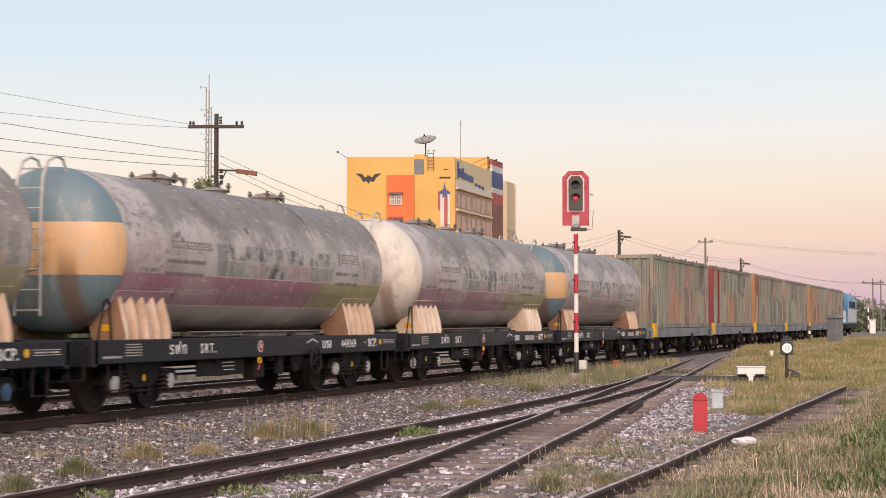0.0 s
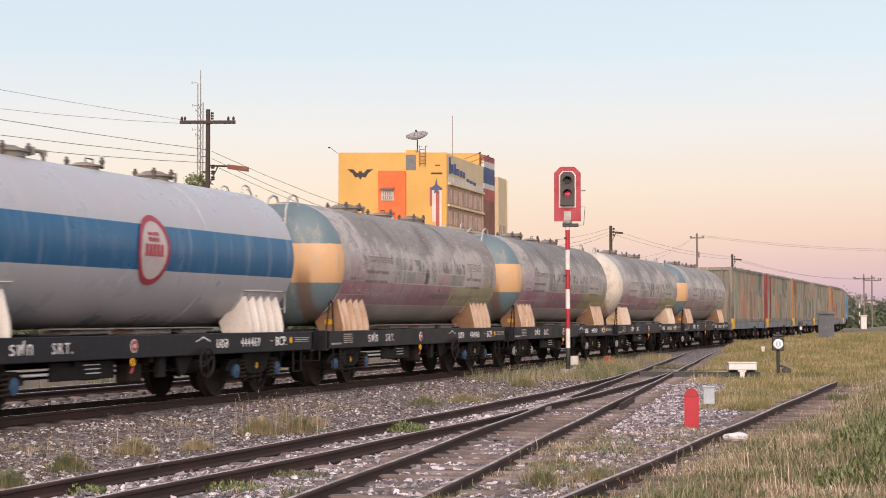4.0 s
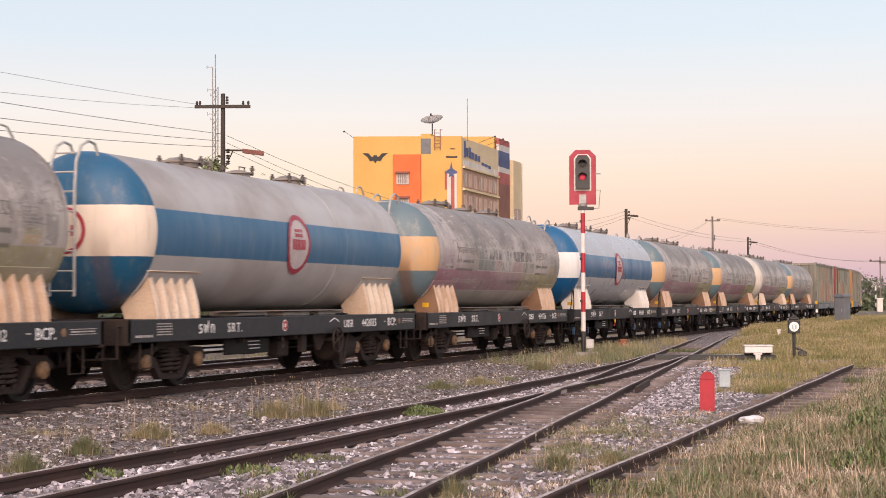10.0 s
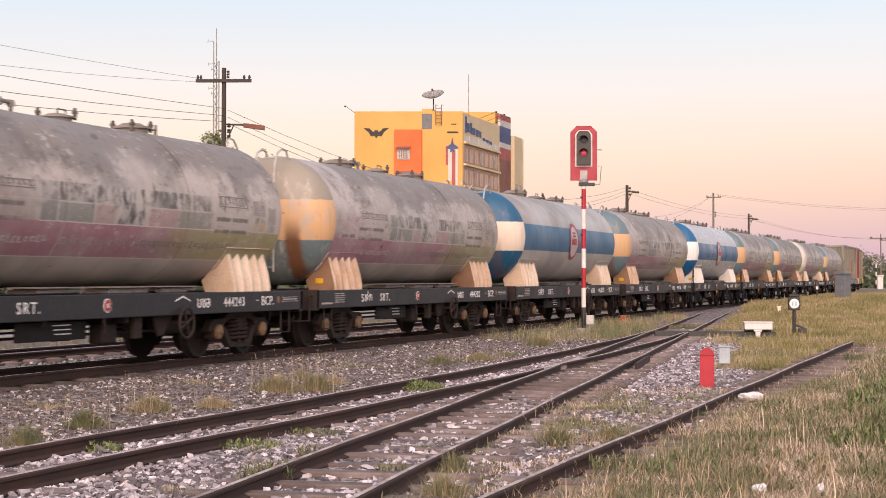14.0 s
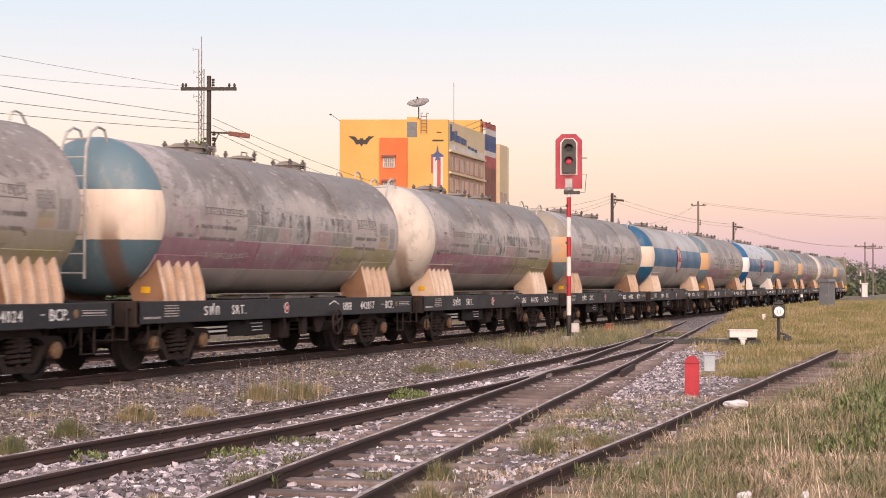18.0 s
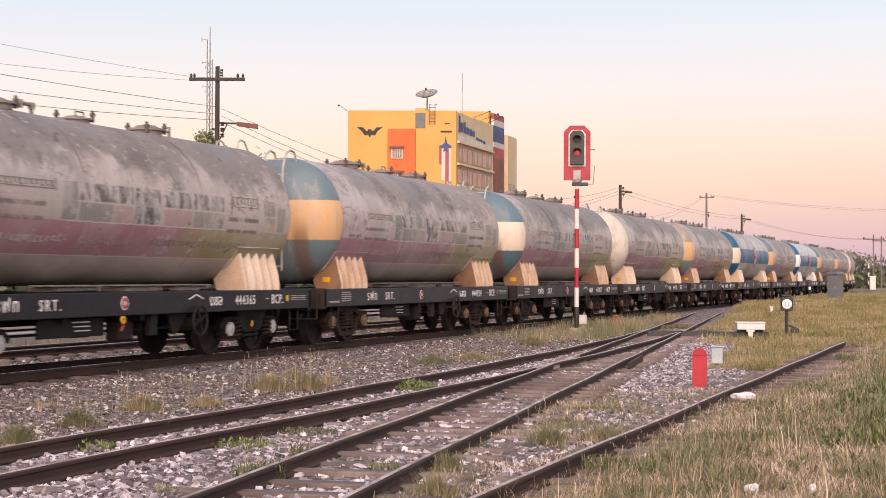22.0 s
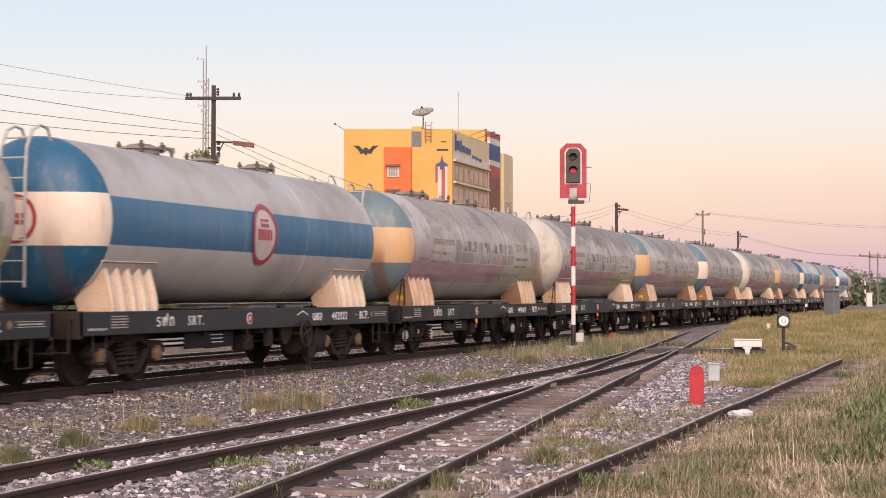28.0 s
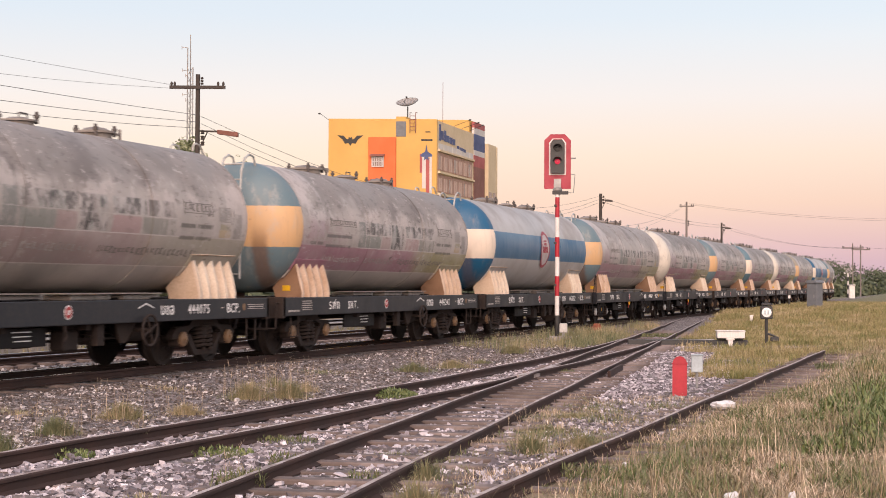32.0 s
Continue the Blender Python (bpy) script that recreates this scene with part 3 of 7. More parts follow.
def make_frame(w, sill_mat, gear, dark=True):
    """Deck, sills, couplers, brake gear of a flat wagon."""
    for side in (-1, 1):
        x0, x1 = sorted((side * 1.12, side * 1.2))
        s = Shape().box(x0, x1, -6.0, 6.0, 0.74, 1.08, 0.012)
        part("side_sill", s, sill_mat, w, "long side sill with white painted marks")
    d = Shape().box(-1.12, 1.12, -5.98, 5.98, 1.02, 1.06)
    part("deck", d, M_iron if dark else sill_mat, w)
    bat = Shape().box(-1.19, 1.19, -0.04, 0.04, 1.062, 1.078).mesh("deck_batten", M_iron if dark else sill_mat)
    for k in range(15):
        piece("deck_batten", bat, w, pose(0, -5.76 + k * 0.8, 0))
    part("centre_sill", Shape().box(-0.2, 0.2, -5.9, 5.9, 0.60, 1.0, 0.015), gear, w)
    for e in (-1, 1):
        y0, y1 = sorted((e * 5.9, e * 6.02))
        part("headstock", Shape().box(-1.2, 1.2, y0, y1, 0.70, 1.09, 0.015), M_rusty if gear is M_rusty else sill_mat, w)
        c = Shape().box(-0.09, 0.09, *sorted((e * 6.0, e * 6.22)), 0.74, 0.9, 0.02)
        c.box(-0.13, 0.13, *sorted((e * 6.2, e * 6.36)), 0.68, 0.96, 0.04)
        part("coupler", c, gear, w)
        part("brake_hose", Shape().tube([(0.35, e * 6.02, 0.75), (0.35, e * 6.15, 0.72), (0.34, e * 6.22, 0.55), (0.3, e * 6.28, 0.42), (0.2, e * 6.32, 0.40)], 0.022, 8), gear, w)
        for side in (-1, 1):
            st = Shape().tube([(side * 1.14, e * 5.2, 0.74), (side * 1.14, e * 5.2, 0.36), (side * 1.14, e * 5.55, 0.36), (side * 1.14, e * 5.55, 0.74)], 0.016, 6)
            part("step", st, gear, w)
            gr = Shape().tube([(side * 1.1, e * 6.03, 0.98), (side * 1.1, e * 6.12, 0.98), (side * 1.1, e * 6.12, 0.52), (side * 0.75, e * 6.12, 0.52), (side * 0.75, e * 6.03, 0.6)], 0.02, 6)
            part("shunting_bar", gr, gear, w)
    # brake gear hung under the middle
    br = Shape().lathe([(-0.35, 0.16), (-0.3, 0.2), (0.3, 0.2), (0.35, 0.16)], "y", (0.55, 2.25, 0.62), 20)
    part("air_reservoir", br, gear, w)
    part("brake_cylinder", Shape().lathe([(-0.25, 0.12), (-0.22, 0.16), (0.2, 0.16), (0.24, 0.1), (0.5, 0.03)], "y", (0.6, -0.9, 0.58), 18), gear, w)
    part("valve_box", Shape().box(0.7, 0.95, -0.35, 0.05, 0.36, 0.66, 0.03).box(0.75, 0.9, -0.3, 0.0, 0.66, 0.74), M_rusty, w)
    part("brake_rod", Shape().tube([(0.65, -3.2, 0.50), (0.65, 3.2, 0.50)], 0.022, 6).tube([(0.35, -3.2, 0.56), (0.35, 3.2, 0.56)], 0.018, 6), gear, w)
    for y in (-2.05, 0.05, 2.0):
        part("cross_member", Shape().box(-1.1, 1.1, y - 0.05, y + 0.05, 0.66, 1.0), gear, w)
    part("hanger_bracket", Shape().box(1.0, 1.1, 0.3, 0.5, 0.42, 0.76, 0.01), gear, w)
    part("gusset_plate", Shape().prism([(0.9, 0.74), (1.5, 0.74), (1.2, 0.44), (1.05, 0.44)], "x", 1.02, 1.06), gear, w)
    # hand brake wheel on the near side
    hw = Shape()
    ring = [(1.27, 1.55 + 0.23 * math.cos(a), 0.62 + 0.23 * math.sin(a)) for a in [2 * math.pi * i / 24 for i in range(24)]]
    hw.tube(ring, 0.022, 6, closed=True)
    for k in range(4):
        a = k * math.pi / 2 + 0.4
        hw.tube([(1.27, 1.55, 0.62), (1.27, 1.55 + 0.22 * math.cos(a), 0.62 + 0.22 * math.sin(a))], 0.016, 6)
    hw.tube([(1.0, 1.55, 0.62), (1.30, 1.55, 0.62)], 0.03, 8)
    part("hand_wheel", hw, gear, w, "spoked hand brake wheel")


def bar_marks(w):
    """Small writing too small to read, as bars."""
    s = Shape()
    for i in range(5):
        y = -5.15
        while y < -4.7:
            d = 0.035 + 0.05 * ((i * 7 + int(-y * 100)) % 5) / 5
            s.box(1.2, 1.203, y, min(y + d, -4.68), 1.0 - i * 0.04, 1.018 - i * 0.04)
            y += d + 0.018
    for k in range(9):
        s.box(1.2, 1.203, -5.78 + k * 0.058, -5.742 + k * 0.058, 0.815, 0.85)
    tagged(part("data_lines", s, M_label["pale"], w, "pale rows of small marks"), kind="stuff")
    part("data_plate", Shape().box(1.2, 1.206, 5.12, 5.78, 0.965, 0.975).box(1.2, 1.206, 5.12, 5.78, 0.895, 0.905).box(1.2, 1.206, 5.16, 5.74, 0.925, 0.945), M_label["pale"], w)


TURN_TEXT = Matrix(((0, 0, 1, 0), (1, 0, 0, 0), (0, 1, 0, 0), (0, 0, 0, 1)))


def sill_text(w, text, y, size, label="", stretch=1.0, spread=1.0):
    return lettering("lettering", text, size, M_mark, w, Matrix.Translation((1.203, y, 0.845)) @ TURN_TEXT, label, stretch, spread)


def make_tank_wagon(livery, end, saddle, gear, cap, plated, label):
    w = thing("tank_wagon", label, "tank wagon", "wagons of the freight train")
    make_frame(w, M_sill if plated else M_sill_slate, gear)
    for y in (-4.2, 4.05):
        make_bogie(w, y, gear, cap, plated)
    bar_marks(w)
    sill_text(w, "SRT.", -2.85, 0.215, stretch=1.08, spread=1.28)
    sill_text(w, "รฟท", -3.85, 0.255, stretch=1.05, spread=1.3)
    sill_text(w, "BCP.", 4.3, 0.225, stretch=1.1)
    sill_text(w, "บชล", 2.0, 0.25, stretch=1.05)
    part("yellow_spot", Shape().lathe([(1.2, 0.06), (1.206, 0.06)], "x", (0, 4.97, 0.93), 18), M_yellow if plated else M_capy, w, "yellow painted spot")
    part("round_badge", Shape().lathe([(1.2, 0.1), (1.206, 0.1)], "x", (0, -0.65, 0.92), 24), M_mark, w)
    part("badge_ring", Shape().lathe([(1.205, 0.085), (1.209, 0.085)], "x", (0, -0.65, 0.92), 24), M_redp, w, "small red round badge")
    part("badge_heart", Shape().box(1.208, 1.212, -0.675, -0.625, 0.89, 0.95), M_mark, w)
    for sgn in (-1, 1):
        part("chevron_mark", Shape().prism([(1.55, 1.035), (1.55 + sgn * 0.24, 0.965), (1.55 + sgn * 0.24, 0.945), (1.55, 1.012)], "x", 1.2, 1.204), M_mark, w)
    part("dash_mark", Shape().box(1.2, 1.204, 4.1, 4.2, 0.92, 0.94), M_label["pale"], w)
    for k in range(3):
        part("board_line", Shape().box(1.02, 1.024, -1.75 + 0.03 * k, -1.3, 0.66 - k * 0.06, 0.675 - k * 0.06), M_mark, w)
    part("lower_board", Shape().box(0.98, 1.018, -2.6, -0.9, 0.46, 0.72, 0.01), M_iron, w)
    if plated:
        part("yellow_ring", Shape().tube([(1.2, -0.69 + 0.05 * math.cos(a), 0.68 + 0.05 * math.sin(a)) for a in [k * 0.628 for k in range(10)]], 0.014, 6, closed=True), M_yellow, w, "small yellow ring")
    part("hook_chain", Shape().tube([(1.16, -0.67, 0.74), (1.18, -0.69, 0.66), (1.18, -0.65, 0.6), (1.17, -0.69, 0.52)], 0.016, 6), M_redp if plated else gear, w)
    if plated:
        part("deck_hoop", Shape().tube([(1.02, -5.62, 1.08), (1.04, -5.50, 1.62), (1.04, -5.42, 1.66), (1.04, -5.36, 1.62), (1.02, -5.26, 1.08)], 0.016, 6), M_iron, w, "thin black hoop on the deck")
    if livery == "old_blue":
        # a large air tank hung in a strap behind the hand wheel
        part("side_reservoir", Shape().lathe([(2.12, 0.1), (2.16, 0.24), (2.24, 0.27), (3.16, 0.27), (3.24, 0.24), (3.28, 0.1)], "y", (0.72, 0, 0.47), 24), gear, w, "large dark air tank")
        part("tank_strap", Shape().prism([(2.0, 0.74), (2.1, 0.74), (2.28, 0.2), (2.5, 0.74), (2.6, 0.74), (2.34, 0.14), (2.22, 0.14)], "x", 1.02, 1.07), gear, w)
    part("deck_chain", Shape().tube([(1.08, -3.2, 1.1), (1.1, -2.6, 1.09), (1.08, -1.2, 1.1)], 0.012, 5), M_iron, w)
    part("deck_bar", Shape().tube([(0.9, 0.9, 1.1), (1.1, 2.4, 1.1)], 0.014, 5), M_iron, w)
    # the barrel, lapped in three rings
    cz, R = 2.39, 1.23
    rings = [(-5.2, R), (-5.17, R), (-1.75, R), (-1.745, R - 0.006), (1.7, R - 0.006), (1.705, R), (4.97, R), (5.0, R)]
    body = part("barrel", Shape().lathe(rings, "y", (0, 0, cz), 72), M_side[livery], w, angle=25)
    for e, name in ((-1, "rear_end"), (1, "front_end")):
        y0, deep = (-5.2, 0.66) if e < 0 else (5.0, 0.36)
        prof = [(y0 + e * deep * math.sin(a), max(R * math.cos(a) ** 0.8, 0.004)) for a in [math.pi / 2 * i / 14 for i in range(15)]]
        part(name, Shape().lathe(prof, "y", (0, 0, cz), 64), M_end[end] if e < 0 else M_side[livery], w, "domed end painted in bands" if e < 0 else "", angle=50)
    h = Shape().lathe([(-5.78, 0.33), (-5.868, 0.33), (-5.88, 0.31), (-5.88, 0.25), (-5.866, 0.235), (-5.866, 0.05)], "y", (0.0, 0, cz), 28)
    for k in range(10):
        a = k * 0.628
        h.lathe([(-5.87, 0.018), (-5.905, 0.018), (-5.906, 0.004)], "y", (0.28 * math.cos(a), 0, cz + 0.28 * math.sin(a)), 6)
    if livery in ("grey", "plain"):
        part("end_hatch", h, M_end[end], w)
    # ladder on the rear end, hooked over the top
    for x in (-0.09, 0.33):
        pts = [(x, -6.03, 1.42), (x, -6.03, 3.0), (x, -5.99, 3.40), (x, -5.85, 3.64), (x, -5.66, 3.72), (x, -5.48, 3.69), (x, -5.38, 3.50)]
        part("ladder_rail", Shape().tube(pts, 0.022, 8), M_galv, w)
    rg = Mesh_rung()
    for k in range(8):
        z = 1.50 + k * 0.29
        y = -6.03 if z < 3.05 else -6.03 + (z - 3.05) * 0.30
        piece("rung", rg, w, pose(0.12, y, z))
    # saddles: ribbed brackets at both ends, both sides
    for yc in (-4.33, 4.13):
        for side in (-1, 1):
            y0, y1 = yc - 0.74, yc + 0.52
            web = Shape().prism([(side * 0.62, 1.075), (side * 1.10, 1.075), (side * 1.05, 1.33), (side * 0.98, 1.60), (side * 0.86, 1.5), (side * 0.6, 1.33)], "y", y0, y1)
            sd = part("saddle", web, M_saddle[saddle], w, "ribbed tank saddle")
            for k in range(5):
                yy = y0 + k * (y1 - y0) / 4
                rib = Shape()
                vs, n = [], 8
                prof = [(0.66, 1.08), (1.185, 1.08), (1.19, 1.17), (1.155, 1.36), (1.085, 1.60), (1.03, 1.77), (0.95, 1.64), (0.72, 1.40)]
                for dy, grow in ((-0.075, 0.0), (-0.03, 1.0), (0.03, 1.0), (0.075, 0.0)):
                    vs += [(side * (p if (grow or j in (0, 7)) else p - 0.15), yy + dy, q) for j, (p, q) in enumerate(prof)]
                fs = [tuple(range(8)), tuple(range(24, 32))]
                for r in range(3):
                    fs += [(r * 8 + j, r * 8 + (j + 1) % 8, r * 8 + 8 + (j + 1) % 8, r * 8 + 8 + j) for j in range(8)]
                rib.add(vs, fs)
                part("rib", rib, M_saddle[saddle], sd, angle=60)
            gy = y0 - 0.082
            part("gusset", Shape().prism([(side * 0.66, 1.08), (side * 1.18, 1.08), (side * 1.185, 1.16), (side * 1.035, 1.765), (side * 0.74, 1.42), (side * 0.60, 1.26)],
                                         "y", gy - 0.014, gy), M_gusset[saddle], sd)
            if yc < 0 and side > 0 and livery != "old_blue":
                part("tag_plate", Shape().box(0.80, 0.96, gy - 0.024, gy - 0.016, 1.2, 1.3, 0.004), M_yellow, sd, "small yellow plate")
            if side > 0:
                part("saddle_pad", arc_patch(Shape(), y0 - 0.16, y1 + 0.16, 1.46, 1.80, 1.232, steps=4, thick=0.022), M_side[livery], sd, "worn plate between saddle and tank")
            if saddle != "grey":
                part("pad_edge", arc_patch(Shape(), y0 - 0.18, y1 + 0.18, 1.795, 1.812, 1.236, steps=1, thick=0.024), M_saddle[saddle], sd)
    for y in (-1.6, 0.2, 1.7):
        part("deck_block", Shape().box(0.55, 1.05, y - 0.55, y + 0.55, 1.08, 1.16, 0.015).box(0.7, 1.12, y - 0.75, y + 0.5, 1.17, 1.185), M_top, w)
    # hatches and pipes along the top
    for y, r, tall in ((-2.25, 0.31, 1.0), (2.05, 0.26, 1.0), (-0.1, 0.23, 0.7)):
        hz = cz + R - 0.03
        m = Shape().lathe([(0, r), (0.08 * tall, r), (0.08 * tall, r + 0.045), (0.115 * tall, r + 0.045), (0.12 * tall, r * 0.9), (0.165 * tall, r * 0.6), (0.18 * tall, 0.05)], "z", (0, y, hz), 28)
        part("manhole", m, M_top, w, "domed hatch with clamps")
        for k in range(4 if tall == 1.0 else 2):
            a = 0.55 + k * (math.pi / 2 if tall == 1.0 else math.pi)
            part("clamp", Shape().lathe([(0.0, 0.03), (0.09, 0.03), (0.09, 0.045), (0.13, 0.045), (0.14, 0.026), (0.175, 0.026), (0.18, 0.01)], "z",
                                        ((r + 0.035) * math.cos(a), y + (r + 0.035) * math.sin(a), hz + 0.03), 8), M_clamp, w, "dark upright clamp bolt")
    hz = cz + R
    part("hatch_handle", Shape().tube([(0.08, -0.2, hz + 0.05), (0.08, -0.2, hz + 0.15), (0.08, 0.02, hz + 0.15), (0.08, 0.02, hz + 0.05)], 0.012, 6), M_clamp, w)
    pipe = Shape().tube([(0.12, -1.98, hz + 0.09), (0.12, -1.7, hz + 0.12), (0.12, -1.48, hz + 0.12), (0.12, -1.42, hz + 0.08), (0.12, -1.42, hz - 0.04)], 0.03, 10)
    pipe.lathe([(0.0, 0.05), (0.05, 0.055), (0.09, 0.045)], "z", (0.12, -1.42, hz + 0.06), 10).box(0.07, 0.17, -1.75, -1.70, hz + 0.05, hz + 0.17, 0.008)
    part("vent_pipe", pipe, M_top, w)
    part("valve_lever", Shape().tube([(0.1, 2.25, 3.68), (0.12, 2.62, 3.70)], 0.022, 6).tube([(0.12, 2.6, 3.60), (0.12, 2.6, 3.78)], 0.025, 6), M_top, w)
    for x in (0.02, 0.44):
        part("top_hoop", Shape().tube([(x, 4.5, 3.58), (x, 4.52, 3.68), (x, 4.62, 3.72), (x, 4.76, 3.70), (x, 4.9, 3.56)], 0.017, 8), M_galv, w)
    if livery in ("grey", "plain"):
        faded_art(w, livery)
    else:
        part("blue_badge_field", round_badge(Shape(), -0.12, 2.35, 0, 0.42), M_logo_white, w, "white inside of a round badge")
        part("blue_badge_ring", round_badge(Shape(), -0.12, 2.35, 0.40, 0.485, 1.242), M_logo_red, w, "red ring painted on the tank")
        for i, (z0, hh) in enumerate(((2.26, 0.18), (2.48, 0.06), (2.57, 0.05))):
            for k in range(5 if i == 0 else 3):
                y0 = -0.40 + k * 0.115 + (0.1 if i else 0)
                part("badge_mark", arc_patch(Shape(), y0, y0 + 0.08, z0, z0 + hh, 1.242, steps=2), M_logo_red, w)
        def on_dome(x, z, lift=0.008):
            q = min(1.0, math.hypot(x, z) / R)
            return (x, -5.2 - 0.66 * math.sqrt(1 - q ** 2.5) - lift, cz + z)
        vs = [on_dome(0.05 + r * math.cos(k * math.pi / 20), r * math.sin(k * math.pi / 20)) for r in (0.29, 0.35) for k in range(40)]
        part("end_badge", Shape().add(vs, [(k, (k + 1) % 40, 40 + (k + 1) % 40, 40 + k) for k in range(40)]), M_logo_red, w, "red ring on the tank end")
        for k in range(4):
            x0 = -0.14 + k * 0.1
            part("end_badge_mark", Shape().add([on_dome(x0, -0.08), on_dome(x0 + 0.065, -0.08), on_dome(x0 + 0.065, 0.08), on_dome(x0, 0.08)], [(0, 1, 2, 3)]), M_logo_red, w)
    return w


def Mesh_rung():
    if "rung" in bpy.data.meshes:
        return bpy.data.meshes["rung"]
    return Shape().tube([(-0.21, 0, 0), (0.21, 0, 0)], 0.016, 6).mesh("rung", M_galv)


def faded_art(w, livery):
    """Old advertising, too worn to read: script, frame and rows of small print as bars."""
    rnd = random.Random(7 if livery == "grey" else 8)

    def bars(s, y0, y1, z0, z1, gap, wide, lift=1.2335):
        y = y0
        while y < y1:
            d = rnd.uniform(0.5, 1.2) * wide
            lo, hi = rnd.uniform(0, 0.35) * (z1 - z0), rnd.uniform(0.7, 1.0) * (z1 - z0)
            arc_patch(s, y, min(y + d * 0.45, y1), z0 + lo, z0 + hi, lift, steps=1, thick=0.0015)
            arc_patch(s, y, min(y + d, y1), z0 + lo, z0 + lo + 0.018, lift, steps=1, thick=0.0015)
            if rnd.random() < 0.6:
                arc_patch(s, y, min(y + d, y1), z0 + hi - 0.018, z0 + hi, lift, steps=1, thick=0.0015)
            y += d + gap * rnd.uniform(0.7, 1.5)
        return s

    def script(y0, y1, z0, z1):
        s = bars(Shape(), y0 + 0.04, y1 - 0.04, z0 + 0.05, z1 - 0.03, 0.05, 0.09)
        for z in (z0 + 0.03, z1 - 0.05):
            arc_patch(s, y0, y1, z, z + 0.012, 1.2335, steps=1, thick=0.0015)
        for y in (y0, y1):
            arc_patch(s, y - 0.01, y + 0.01, z0, z1, 1.2335, steps=2, thick=0.0015)
        tagged(part("worn_script", s, M_label["dark"], w, "worn dark lettering of a sign"), kind="stuff")

    script(-3.85, -2.5, 2.44, 2.62)
    script(2.72, 3.71, 2.42, 2.66)
    fr = Shape()
    for q in ((3.93, 4.39, 2.345, 2.36), (3.93, 4.39, 2.58, 2.595), (3.93, 3.945, 2.36, 2.58), (4.375, 4.39, 2.36, 2.58)):
        arc_patch(fr, *q, 1.2335, steps=2, thick=0.0015)
    for k in range(4):
        arc_patch(fr, 3.98, 4.34, 2.39 + k * 0.045, 2.403 + k * 0.045, 1.2335, steps=1, thick=0.0015)
    part("framed_sign", fr, M_label["smoke"], w, "outline of a worn away sign")
    for y0, y1, m in ((-3.95, -2.0, "pale"), (-1.7, 0.0, "smoke"), (0.3, 3.4, "dark")):
        tagged(part("small_print", bars(Shape(), y0, y1, 1.76, 1.885, 0.04, 0.1), M_label[m], w, "row of worn small letters"), kind="stuff")
    for y in (-5.17, -1.745, 1.7, 4.96):
        part("weld_seam", arc_patch(Shape(), y - 0.012, y + 0.012, 1.3, 3.55, steps=14), M_side[livery], w)


# ---- ground ----
def smooth(a, b, v):
    t = min(1.0, max(0.0, (v - a) / (b - a)))
    return t * t * (3 - 2 * t)


def ground_z(x, y):
    """Height of the ground: low yard, the main line on its bank, a grassy rise far off by the cabinet."""
    z = -0.135
    bank = smooth(-10.4, -11.6, x) * (1 - smooth(-14.8, -16.2, x))
    z += bank * 0.07
    z -= 0.10 * smooth(-16.2, -17.0, x)
    z += 0.10 * smooth(-1.6, -0.2, x) * (1 - smooth(60, 200, y))
    d = 0.42 * smooth(19, 23, y)
    z += 0.15 * smooth(-2.8 + d, -2.35 + d * 0.8, x) * (1 - smooth(38, 44, y)) * (1 - smooth(0.5, 3.0, x))
    rise = smooth(44, 85, y) * smooth(-12.0 - 0.02 * y, -6.5 - 0.02 * y, x)
    z += 0.42 * rise * (1 - smooth(250, 600, y))
    z += 0.035 * noise.noise((x * 0.35, y * 0.35, 0)) + 0.012 * noise.noise((x * 2.1, y * 2.1, 3)) if abs(y) < 200 and abs(x) < 120 else 0
    return z


